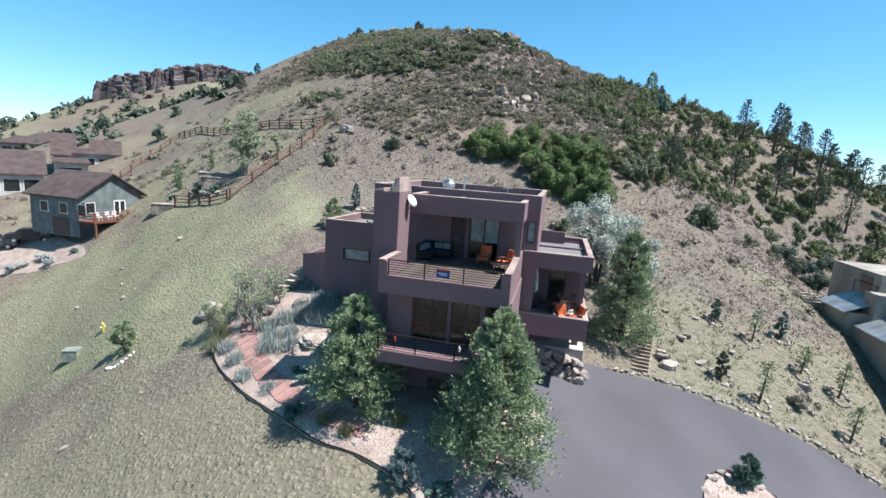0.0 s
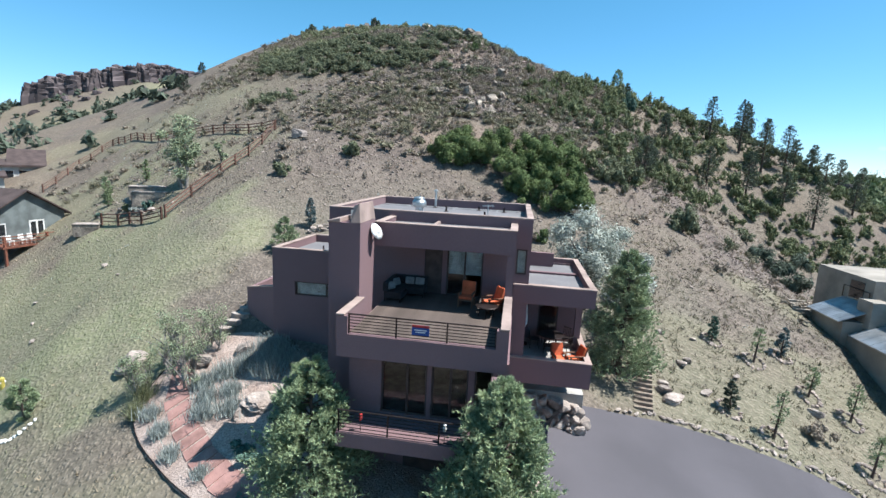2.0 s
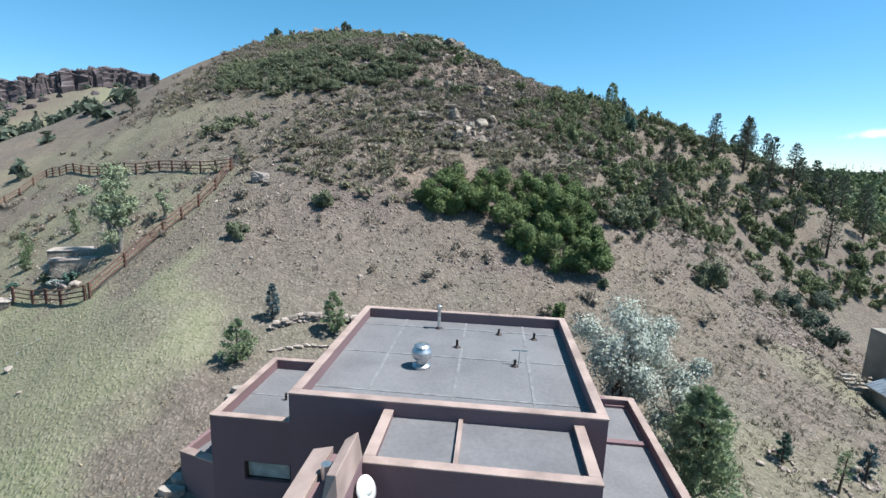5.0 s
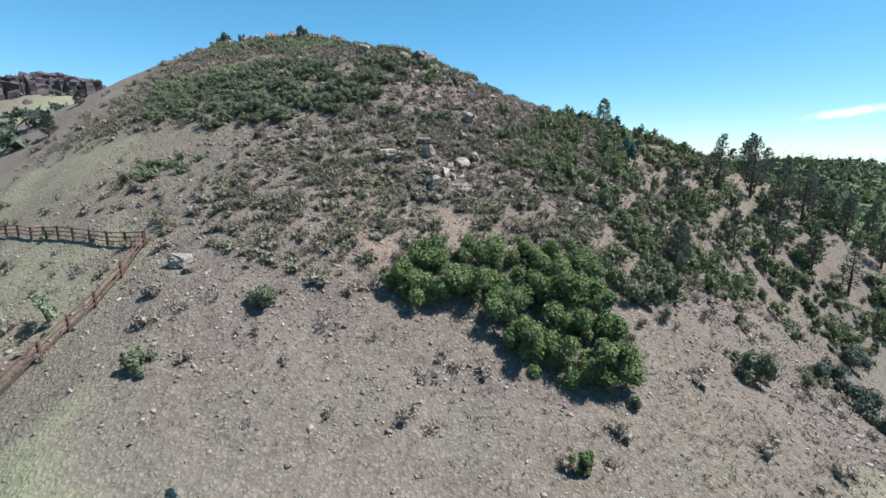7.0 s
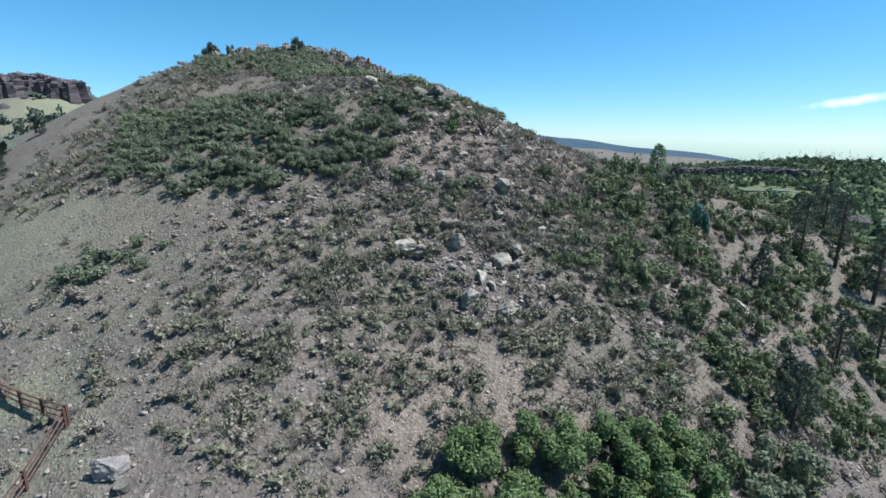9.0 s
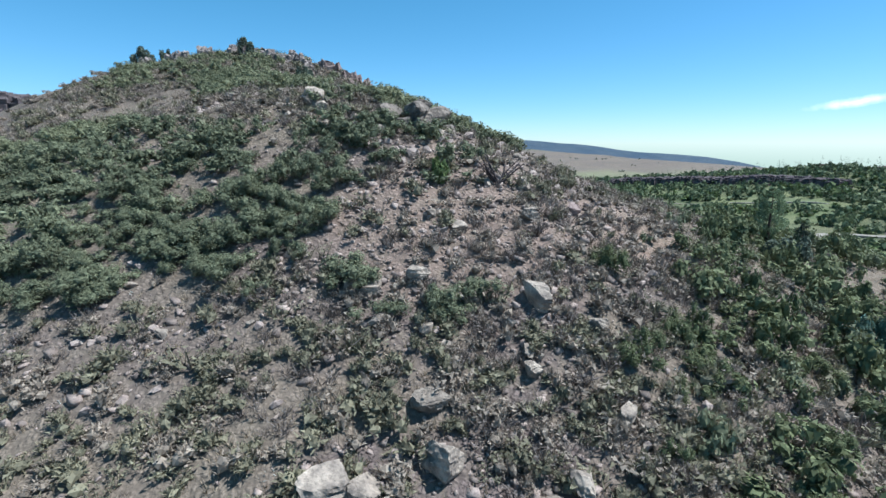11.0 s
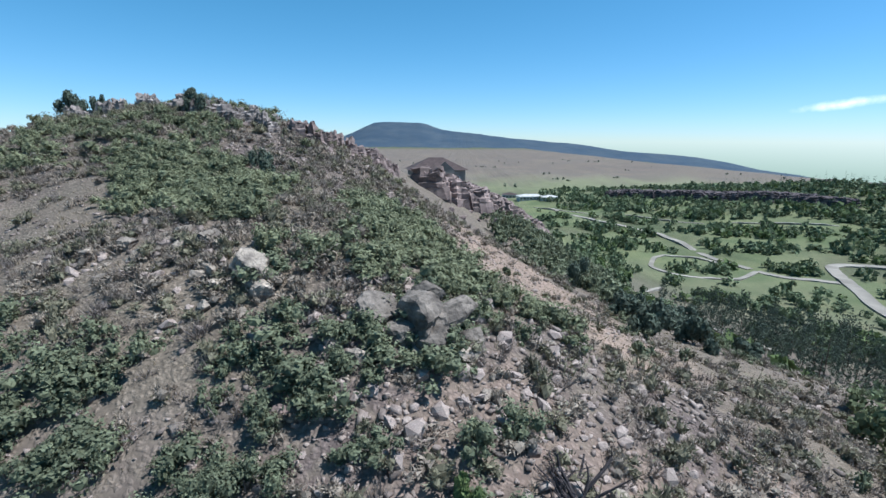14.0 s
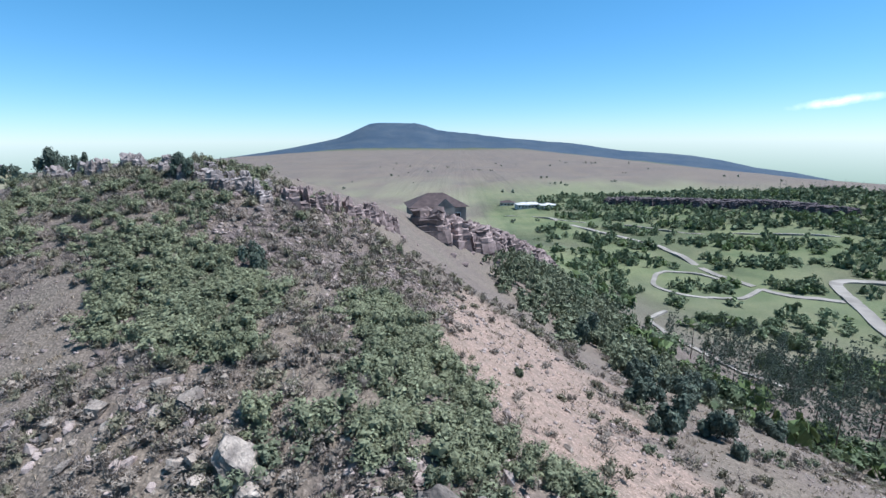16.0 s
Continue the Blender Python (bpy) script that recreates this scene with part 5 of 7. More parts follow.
# bank east of the drive: young trees in stone rings, loose boulders
ring_pool = [rock_mesh("ring_stone", np.random.RandomState(320 + k), (0.14, 0.11, 0.1), 0.9) for k in range(4)]
for n, (x, y, h, m, look_) in enumerate(((16.4, 19.2, 1.5, JUNIPER, "spruce"), (18.6, 18.0, 2.0, PINE, "pine"), (15.3, 13.0, 1.5, PINEDARK, "spruce"), (17.2, 11.9, 2.3, PINE, "pine"), (20.9, 19.4, 1.8, SPRUCE, "spruce"),
                                          (21.2, 16.4, 1.6, PINE, "pine"), (23.2, 15.6, 2.0, PINE, "pine"), (22.2, 11.9, 2.0, PINE, "pine"), (25.3, 13.2, 1.6, PINE, "pine"))):
    tr = conifer("young_" + look_, x, y, h * 1.15, 0.5 if look_ == "spruce" else 0.6, 900 if look_ == "spruce" else 240, 0.14, m, "young thin %s in a ring of stones" % look_, look_, "young bank trees", 140 + n, 0.08 if look_ == "spruce" else 0.28, 0.6 if look_ == "spruce" else 0.5, (0.1, 0.05) if look_ == "pine" else (0, 0))
    rg = thing("stone_ring", (x, y, gz(x, y)), "ring of grey stones round a young tree", "stone ring", "stone rings")
    rs = np.random.RandomState(400 + n)
    for k in range(16):
        a = k * 0.393 + rs.uniform(-0.1, 0.1)
        o = fix(new("ring_stone", ring_pool[rs.randint(4)]), STONES, rg)
        px, py = x + 0.62 * math.cos(a), y + 0.62 * math.sin(a)
        o.matrix_basis = Matrix.Translation(Vector((px, py, gz(px, py) + 0.05)) - rg.location) @ pose(0, 0, 0, 0, 0, rs.uniform(0, 360)) @ Matrix.Diagonal((rs.uniform(0.8, 1.4),) * 3 + (1,))
shrub("bank_shrub", 19.9, 13.0, 0.75, 0.9, 700, 0.07, BRUSH, "twiggy grey-purple shrub on the bank", seed=51)
shrub("bank_shrub", 24.2, 10.6, 0.75, 0.9, 700, 0.07, BRUSH, "twiggy grey shrub beside the kerb", seed=52)
for n, (x, y, s) in enumerate(((11.6, 12.9, 0.6), (12.1, 12.2, 0.65), (11.7, 13.5, 0.4), (13.4, 15.8, 0.4), (13.9, 16.3, 0.35), (14.3, 13.7, 0.35), (12.9, 18.5, 0.35), (21.0, 15.2, 0.6), (15.0, 18.6, 0.3), (16.8, 16.0, 0.3))):
    boulder("bank_boulder", x, y, (s, s * 0.7, s * 0.75), "pale sandstone boulder on the grassy bank", 160 + n, PALESTONE, group="bank boulders")
# rough stone wall under the balcony
rw = thing("boulder_wall", (4.7, 7.6, gz(4.7, 7.6)), "wall of rough grey boulders under the balcony", "stone wall")
wall_pool = [rock_mesh("boulder", np.random.RandomState(520 + k), (0.34, 0.28, 0.27), 1.0) for k in range(6)]
rs = np.random.RandomState(500)
for row in range(3):
    for k in range(9):
        x, y = 2.9 + (k + 0.5 * (row % 2)) * 0.44, 7.45 + row * 0.12 + rs.uniform(-0.06, 0.06)
        o = fix(new("boulder", wall_pool[rs.randint(6)]), PALESTONE, rw)
        o.matrix_basis = Matrix.Translation(Vector((x, y, gz(x, y) + 0.12 + row * 0.38)) - rw.location) @ pose(0, 0, 0, rs.uniform(-20, 20), rs.uniform(-20, 20), rs.uniform(0, 360)) @ Matrix.Diagonal((rs.uniform(0.8, 1.15),) * 3 + (1,))

# meadow west of the house
ub = thing("utility_box", (-29.5, 7.6, gz(-29.5, 7.6)), "pale green metal utility box in the grass", "utility box")
UB = mat("utility_green", (0.231, 0.254, 0.216), 0.6, vary=0.08)
zb = gz(-29.5, 7.6)
part("body", Geo().turned_box(pose(-29.5, 7.6, zb - 0.1, 0, 0, 25), 1.0, 0.8, 0.85), UB, ub, bevel=0.03)
part("lid", Geo().turned_box(pose(-29.5, 7.6, zb + 0.75, 0, 0, 25), 1.06, 0.86, 0.06), UB, ub, bevel=0.02)
hp = thing("marker_post", (-28.4, 9.2, gz(-28.4, 9.2)), "small yellow and white hydrant post in grass", "hydrant")
YEL = mat("hydrant_yellow", (0.462, 0.385, 0.092), 0.5, vary=0.1)
zb = gz(-28.4, 9.2)
part("barrel", Geo().lathe(-28.4, 9.2, [(0.13, zb - 0.1), (0.12, zb + 0.5), (0.16, zb + 0.52), (0.14, zb + 0.66), (0.04, zb + 0.76)], 12), YEL, hp)
part("outlet", Geo().tube((-28.4, 9.0, zb + 0.38), (-28.4, 9.4, zb + 0.38), 0.07), WHITE, hp)
conifer("small_pine", -22.6, 5.7, 2.2, 0.95, 1500, 0.15, PINE, "small bushy pine standing in the meadow", seed=71, low=0.06, taper=0.5)
for n in range(9):
    a = -1.9 + n * 0.19
    boulder("edging_stone", -22.6 + 1.25 * math.cos(a), 5.7 + 1.0 * math.sin(a), (0.17, 0.13, 0.13), "white edging stone beside the small pine", 220 + n, WHITE, group="white edging stones")
for n, (x, y) in enumerate(((-36.5, 18.5), (-33.5, 15.6), (-38, 15), (-31, 20), (-27, 17), (-30.5, 13), (-9.5, -6.5), (-13.5, -4.0), (-20, -0.5))):
    boulder("field_stone", x, y, (0.3, 0.24, 0.18), "pale field stone lying in the grass", 240 + n, PALESTONE, group="field stones")

# retaining walls of laid stone behind the house
def dry_wall(line, tall, seed):
    w = thing("retaining_wall", (*line[len(line) // 2], gz(*line[len(line) // 2])), "low dry-stone retaining wall of tan sandstone", "retaining wall", kind="structure")
    rs = np.random.RandomState(seed)
    pool = [rock_mesh("stone", np.random.RandomState(seed + k), (0.3, 0.17, 0.11), 0.95, 7) for k in range(5)]
    for (x0, y0), (x1, y1) in zip(line, line[1:]):
        length, a = math.hypot(x1 - x0, y1 - y0), math.degrees(math.atan2(y1 - y0, x1 - x0))
        for row in range(int(tall / 0.2)):
            for k in range(int(length / 0.5) + 1):
                f = min(1.0, (k + 0.5 * (row % 2)) * 0.5 / length)
                x, y = x0 + (x1 - x0) * f, y0 + (y1 - y0) * f
                o = fix(new("stone", pool[rs.randint(5)]), PALESTONE, w)
                o.matrix_basis = Matrix.Translation(Vector((x, y, gz(x, y) - 0.15 + row * 0.2)) - w.location) @ pose(0, 0, 0, 0, rs.uniform(-4, 4), a + rs.uniform(-8, 8)) @ Matrix.Diagonal((rs.uniform(0.85, 1.2), 1, 1, 1))


dry_wall([(-12.9, 20.0), (-11.2, 21.2), (-9.2, 21.9), (-6.1, 22.9), (-2.8, 23.8), (0.4, 24.2), (2.8, 24.4), (5.6, 24.1)], 0.9, 700)
dry_wall([(-12.4, 18.4), (-10.3, 19.4), (-7.6, 20.0)], 0.6, 720)
for n, (x, y, w, h, m) in enumerate(((-3.3, 22.4, 0.8, 1.0, OAK), (-5.4, 21.9, 0.7, 0.6, OAKDULL), (-6.6, 21.4, 0.7, 0.8, JUNIPER), (1.9, 23.3, 0.6, 0.5, SAGE), (3.3, 23.0, 0.5, 0.6, ASPEN), (-1.4, 22.6, 0.5, 0.5, BRUSH), (-7.4, 17.8, 1.0, 1.0, JUNIPER))):
    shrub("terrace_shrub", x, y, w, h, 800, 0.09, m, "rounded shrub planted behind the house", group="terrace shrubs", seed=90 + n)
conifer("small_pine", -9.3, 20.8, 2.7, 0.95, 1300, 0.16, PINE, "small pine by the retaining wall", seed=75)
conifer("small_pine", -13.6, 17.4, 2.5, 1.2, 1500, 0.16, PINE, "bushy small pine west of the house", seed=76, low=0.03)
conifer("small_spruce", -13.2, 20.9, 2.3, 0.6, 1100, 0.14, SPRUCE, "slim bluish spruce above the house", "spruce", seed=77)

# ---- fences ----
def rail_fence(line, label, rails=3, tall=1.15, gap=2.4):
    f = thing("rail_fence", (*line[0], gz(*line[0])), label, "fence")
    prev = None
    for (x0, y0), (x1, y1) in zip(line, line[1:]):
        n = max(1, round(math.hypot(x1 - x0, y1 - y0) / gap))
        for k in range(n + (1 if (x1, y1) == line[-1] else 0)):
            x, y = x0 + (x1 - x0) * k / n, y0 + (y1 - y0) * k / n
            z = gz(x, y)
            part("post", Geo().box(x - 0.075, x + 0.075, y - 0.075, y + 0.075, z - 0.2, z + tall), FENCEWOOD, f)
            if prev:
                for r in range(rails):
                    h = tall * (0.3 + 0.62 * r / max(1, rails - 1))
                    part("rail", Geo().tube((prev[0], prev[1], prev[2] + h), (x, y, z + h), 0.05, n=6), FENCEWOOD, f)
            prev = (x, y, z)
    return f


rail_fence([(-28.6, 24.2), (-28.0, 27.0), (-27.0, 30.2), (-26.2, 34.0), (-26.0, 39.2)], "weathered red-brown rail fence up the slope")
rail_fence([(-26.0, 39.4), (-35.2, 43.4), (-46.5, 48.6), (-65.0, 57.6), (-65.5, 51.5), (-64.0, 44.0)], "weathered brown rail fence across the hillside")
rail_fence([(-28.9, 24.1), (-31.5, 24.7), (-35.0, 25.8), (-37.8, 26.8)], "weathered rail fence beside the neighbouring yard")
# pose and size of the nearer neighbouring house
NX, NY, NZ, NT = -48.9, 24.5, 2.4, 87.7
NW, ND, NE, NR = 8.3, 7.5, 2.75, 2.5

# ---- hillside plants ----
def spots_in(rs, n, box, chance, r, h):
    x, y = rs.uniform(box[0], box[1], n), rs.uniform(box[2], box[3], n)
    keep = rs.uniform(0, 1, n) < chance(x, y)
    x, y = x[keep], y[keep]
    s = rs.uniform(0.65, 1.25, len(x))
    return np.stack([x, y, rs.uniform(*r, len(x)) * s, rs.uniform(*h, len(x)) * s], -1)


THICKET = [(-52, 85), (-44, 68), (-31, 60), (-19, 61.5), (-12, 65), (-12.5, 69.5), (-20, 72), (-24, 75), (-36, 80)]
KNOLL = [(-37, 99), (-31, 101), (-25, 99), (-20.5, 93), (-18.5, 84.5), (-23, 84.5), (-31, 89)]
STRIP = [(-16.5, 94.5), (-14, 98.5), (-10.5, 95), (-6.5, 87), (-4.6, 82), (-8.3, 79), (-11.5, 81.5), (-14, 89)]
CREST = [(-54, 101), (-36, 98), (-30, 103), (-30, 109), (-38, 112), (-54, 113)]
FLANK = [(8, 42), (13, 40), (20, 45), (29, 52), (42, 55), (60, 60), (82, 74), (74, 100), (36, 98), (22, 88), (14, 79), (9, 70), (6, 62), (6, 52)]


def thick(x, y):
    w = 1.6 * waves(x, y, 8.0, 51)
    p = 0.95 * inside(x + w, y + w, THICKET) + 0.95 * inside(x + w * 0.5, y, KNOLL) + 0.95 * inside(x + w * 0.4, y, STRIP) + 0.3 * inside(x + w, y, CREST)
    p = p + 0.5 * patch(x, y, -33, 53.5, 4.5, 2.6, 52) + 0.6 * patch(x, y, -9, 61.5, 5, 1.6, 53) + 0.35 * patch(x, y, -8, 72, 4, 3, 54) + 0.3 * patch(x, y, -8, 80, 9, 4, 57) + 0.12 * patch(x, y, -42, 116.5, 17, 4.5, 59) + 0.1 * patch(x, y, -22, 111, 7, 4, 60) + 0.55 * patch(x, y, -16, 74, 8, 2.4, 69)
    return np.clip(p, 0, 1)


def flank(x, y):
    w = 2.0 * waves(x, y, 10.0, 55)
    return 0.75 * inside(x + w, y + w, FLANK) * soft(waves(x, y, 13.0, 56), -0.55, 0.1) + 0.25 * patch(x, y, 5, 57, 7, 6, 58)


def brushy(x, y):
    w = 3 * waves(x, y, 12.0, 61)
    p = soft(x + w, -27, -22.5) * soft(-(x + w), -30, -10) * soft(y - 0.25 * np.abs(x + 8) + 0.6 * w, 35.5, 39) * soft(-y, -96, -80)
    p = p * soft(waves(x, y, 6.0, 62), -0.9, 0.1)
    p = np.maximum(p, 1.0 * soft(y, 62, 68) * soft(-y, -118, -112) * soft(x, -70, -45) * soft(-x, -10, 2) * soft(waves(x, y, 7.0, 63), -1.1, -0.1))
    p = np.maximum(p, 0.10 * soft(y, 24, 30) * soft(-y, -60, -40))
    p = np.maximum(p, 0.3 * soft(x, -75, -60) * soft(-x, -60, -30) * soft(y, 62, 78) * soft(waves(x, y, 12.0, 66), 0, 0.7))
    return p * (1 - 0.45 * patch(x, y, -6, 66, 8, 4, 64)) * (1 - 0.7 * patch(x, y, -4, 52, 5, 4.5, 68)) * (1 - 0.9 * patch(x, y, -37, 90, 8, 6, 65)) * (1 - thick(x, y)) * (1 - 0.9 * redness(x, y)) * (1 - 0.35 * patch(x, y, -20, 59, 7, 3.5, 67))


rs = np.random.RandomState(900)
oak_near = [shrub_cloud(rs, 210, 7, 0.125, 3, 0.5) for _ in range(6)]
brush_near = [dome_cloud(rs, 120, 0.1, 3 + k % 2) for k in range(6)] + [brush_cloud(rs, 90, 0.12) for _ in range(2)]
twig_near = [brush_cloud(rs, 80, 0.09, 0.7) for _ in range(6)]
plain_far = [shrub_cloud(rs, 34, 7, 0.44, 3) for _ in range(6)]
OAKMID = leaf("slope_oak_leaf", (0.173, 0.191, 0.099), (0.128, 0.150, 0.074))
BRUSHGREEN = leaf("olive_brush", (0.242, 0.222, 0.15), (0.168, 0.158, 0.108))
BRUSHDARK = leaf("twiggy_brush", (0.244, 0.206, 0.181), (0.172, 0.144, 0.130))
VALLEYGREEN = leaf("valley_leaf", (0.168, 0.207, 0.113), (0.117, 0.152, 0.082))
oak_fine = [shrub_cloud(rs, 2300, 9 + k, 0.05, 3, 0.5) for k in range(5)]
oak_coarse = [shrub_cloud(rs, 520, 7 + k, 0.085, 3, 0.5) for k in range(5)]
thicket = spots_in(rs, 11800, (-60, 2, 50, 122), lambda x, y: thick(x, y) * (0.3 + 0.16 * (y > 79)), (0.85, 1.5), (0.75, 1.35))
close = (thicket[:, 1] < 70) & (thicket[:, 0] > -29)
close[np.flatnonzero(close)[520:]] = False
scatter("oak_thicket", oak_fine, thicket[close], OAKDULL, "dense dull-green scrub oak thicket on the hillside", "scrub oak", rs)
high = thicket[:, 1] > 79
scatter("upper_oak_thicket", oak_coarse, thicket[~close & ~high], OAKDULL, "dull-green scrub oak thicket below the summit", "scrub oak", rs)
scatter("mahogany_thicket", oak_coarse, thicket[high], MAHOGANY, "pale green mountain mahogany thicket on the upper knoll", "scrub", rs)
scatter("oak_scrub", oak_near, spots_in(rs, 3000, (4, 84, 38, 100), flank, (0.7, 1.4), (0.9, 1.9)), OAKMID, "patchy green oak scrub on the eastern slope", "scrub oak", rs)
scatter("dull_scrub", oak_near, spots_in(rs, 700, (4, 84, 38, 100), lambda x, y: np.clip(0.15 + flank(x, y), 0, 1), (0.5, 1.0), (0.6, 1.3)), OAKDULL, "dull olive scrub on the eastern slope", "scrub oak", rs)
scatter("grey_brush", brush_near, spots_in(rs, 8800, (-76, 34, 22, 118), brushy, (0.5, 1.0), (0.5, 0.95)), BRUSH, "low grey-green brush over the stony hillside", "brush", rs)
scatter("green_brush", brush_near, spots_in(rs, 12500, (-60, 34, 36, 118), lambda x, y: 0.36 * brushy(x, y), (0.5, 1.05), (0.5, 1.1)), BRUSHGREEN, "scattered olive-green brush over the hillside", "brush", rs)
scatter("twiggy_brush", twig_near, spots_in(rs, 12000, (-60, 34, 36, 118), lambda x, y: 0.4 * brushy(x, y), (0.35, 0.7), (0.35, 0.75)), BRUSHDARK, "bare greyish-brown twiggy brush between the stones", "brush", rs)

mid_slope = lambda x, y: (soft(x + 2.5 * waves(x, y, 9.0, 71), -22, -18) * soft(-x, -10, -6) * soft(y - 0.2 * np.abs(x + 8), 34.5, 37) * soft(-y, -62, -58)
                          * soft(waves(x, y, 5.0, 72), -0.55, 0.25) * (1 - 0.75 * patch(x, y, -3.5, 52, 4, 3.5, 68)) * (1 - redness(x, y)) * (1 - thick(x, y)) * (1 - 0.5 * patch(x, y, -20, 59, 6, 3, 67)))
scatter("slope_brush", brush_near, spots_in(np.random.RandomState(905), 1500, (-27, 11, 34, 63), mid_slope, (0.6, 1.15), (0.5, 0.95)), BRUSHGREEN, "dense olive brush on the middle of the slope", "brush", rs)


def far_wood_chance(x, y):
    r = np.hypot(x + 7, y - 61)
    p = soft(waves(x, y, 45.0, 71), -0.25, 0.35) * soft(x - 0.12 * (y - 90), 8, 34)
    return np.clip(p * 0.75 + 0.85 * patch(x, y, 245, 360, 110, 90, 72) * soft(waves(x, y, 30.0, 75), -0.4, 0.2), 0, 1) * (1 - ROADS(x, y))


ROADLINES = [[(60, 395), (74, 357), (89, 325), (98, 304), (99.6, 277), (98.9, 253), (104, 243), (107, 234)], [(107, 234), (93, 221.5), (80, 221), (70.6, 226), (65.8, 233), (77.7, 257), (90, 257), (100, 243.5)], [(107, 234), (111.5, 224), (123, 221.5), (129, 217)],
             [(200, 232), (157, 239), (146.5, 244), (138, 241), (132, 226), (123, 206), (117, 193), (112, 170)], [(30, 420), (58, 396), (130, 330), (190, 300)], [(62, 150), (48, 165), (44, 185), (60, 205)]]


def ROADS(x, y):
    near = np.zeros(np.shape(x))
    for line in ROADLINES:
        for (x0, y0), (x1, y1) in zip(line, line[1:]):
            f = np.clip(((x - x0) * (x1 - x0) + (y - y0) * (y1 - y0)) / ((x1 - x0) ** 2 + (y1 - y0) ** 2), 0, 1)
            near = np.maximum(near, (np.hypot(x - x0 - f * (x1 - x0), y - y0 - f * (y1 - y0)) < 6) * 1.0)
    return near


valley = spots_in(rs, 12500, (12, 330, 112, 520), far_wood_chance, (1.3, 3.2), (1.6, 4.0))
nearer = np.hypot(valley[:, 0] + 7, valley[:, 1] - 61) < 175
finer = [shrub_cloud(rs, 150, 7, 0.19, 3) for _ in range(5)]
scatter("valley_brush", finer, valley[nearer], VALLEYGREEN, "rounded green oak brush at the foot of the hill", "scrub oak", rs)
scatter("valley_oaks", plain_far, valley[~nearer], VALLEYGREEN, "green oak and brush filling the valley", "trees", rs)
scatter("valley_oaks_bright", plain_far, spots_in(rs, 6500, (12, 260, 112, 400), lambda x, y: far_wood_chance(x, y) * soft(waves(x, y, 60.0, 73), 0, 0.5), (1.3, 3.0), (1.5, 3.6)), OAK, "bright green brush along the valley floor", "trees", rs)
mid_far = [shrub_cloud(rs, 120, 9, 0.22, 3) for _ in range(5)]
scatter("spur_brush", mid_far, spots_in(rs, 2200, (-8, 45, 112, 205), lambda x, y: 0.75 * patch(x, y, 16, 152, 16, 34, 77) + 0.3 * patch(x, y, 22, 118, 10, 16, 78), (0.9, 2.0), (1.0, 2.4)), OAKDULL, "green brush below the far spur", "brush", rs)
scatter("plain_trees", plain_far, spots_in(rs, 1500, (-160, 420, 330, 1300), lambda x, y: 0.35 * soft(waves(x, y, 120.0, 74), 0.25, 0.6), (1.2, 2.6), (1.5, 3.0)), PINEDARK, "dark tree groves on the distant plain", "trees", rs)
scatter("far_left_scrub", plain_far, spots_in(rs, 4500, (-260, -70, 60, 300), lambda x, y: soft(waves(x, y, 30.0, 76), -0.1, 0.5) * soft(-x - 0.3 * y, 45, 70), (0.8, 2.4), (0.9, 3.0)), PINEDARK, "dark scrub and juniper on the western ridge", "trees", rs)


def small_pine_cloud(rs, n):
    q, _ = pine_needles(rs, 1.0, 0.2, n, 0.055, 0.2, 0.6)
    return q


pines = [small_pine_cloud(rs, 100) for _ in range(5)]
far_pines = [q[::4] for q in pines]
scatter("pine_wood", pines, spots_in(rs, 900, (38, 110, 105, 190), lambda x, y: 0.8 * patch(x, y, 66, 140, 26, 34, 81), (6.0, 8.5), (6.5, 9.0)), PINEDARK, "thin stand of dark pines in the valley", "trees", rs)
scatter("ridge_pines", far_pines, spots_in(rs, 900, (90, 420, 280, 560), lambda x, y: 0.8 * patch(x, y, 235, 390, 130, 60, 82), (5.5, 9.0), (5.5, 9.0)), PINEDARK, "dark pines crowding the far ridge", "trees", rs)
pt = np.random.RandomState(905)
tr = [(x, y, gz(x, y), h) for x, y, _, h in spots_in(pt, 330, (38, 110, 105, 190), lambda x, y: 0.55 * patch(x, y, 66, 140, 26, 34, 81), (6.0, 8.5), (6.5, 9.0))]
g = Geo()
for x, y, z, h in tr:
    g.tube((x, y, z - 0.2), (x, y, z + h * 0.8), 0.13, 0.04, 5, False)
single("pine_trunks", g, BARK, "bare lower trunks of the valley pine stand", "tree trunks", kind="stuff")

# grass
tuft = []
for k in range(6):
    n = 6
    at = np.stack([rs.normal(0, 0.25, n), rs.normal(0, 0.25, n), np.zeros(n)], -1)
    tuft.append(blades(rs, at, np.full(n, 0.7), 0.55, np.full(n, 0.1)))


def dry_land(x, y):
    return (1 - inside(x, y, DRIVE)) * (1 - inside(x, y, BED)) * (1 - ((x > -10.5) & (x < 7) & (y > 2) & (y < 16))) * (1 - 0.8 * stoniness(x, y)) * (1 - 0.7 * greenness(x, y))


scatter("dry_grass", tuft, spots_in(rs, 40000, (-62, 40, -14, 112), lambda x, y: 0.8 * dry_land(x, y), (0.12, 0.3), (0.1, 0.3)), STRAW, "tufts of dry straw-coloured grass", "grass", rs)
scatter("green_grass", tuft, spots_in(rs, 40000, (-60, 32, -14, 60), lambda x, y: greenness(x, y) * (1 - inside(x, y, DRIVE)) * (1 - inside(x, y, BED)), (0.1, 0.24), (0.07, 0.16)), GRASS, "short green meadow grass", "grass", rs)
bunch = []
for k in range(5):
    n = 9
    at = np.stack([rs.normal(0, 0.3, n), rs.normal(0, 0.3, n), np.zeros(n)], -1)
    bunch.append(blades(rs, at, np.full(n, 0.9), 0.45, np.full(n, 0.09)))
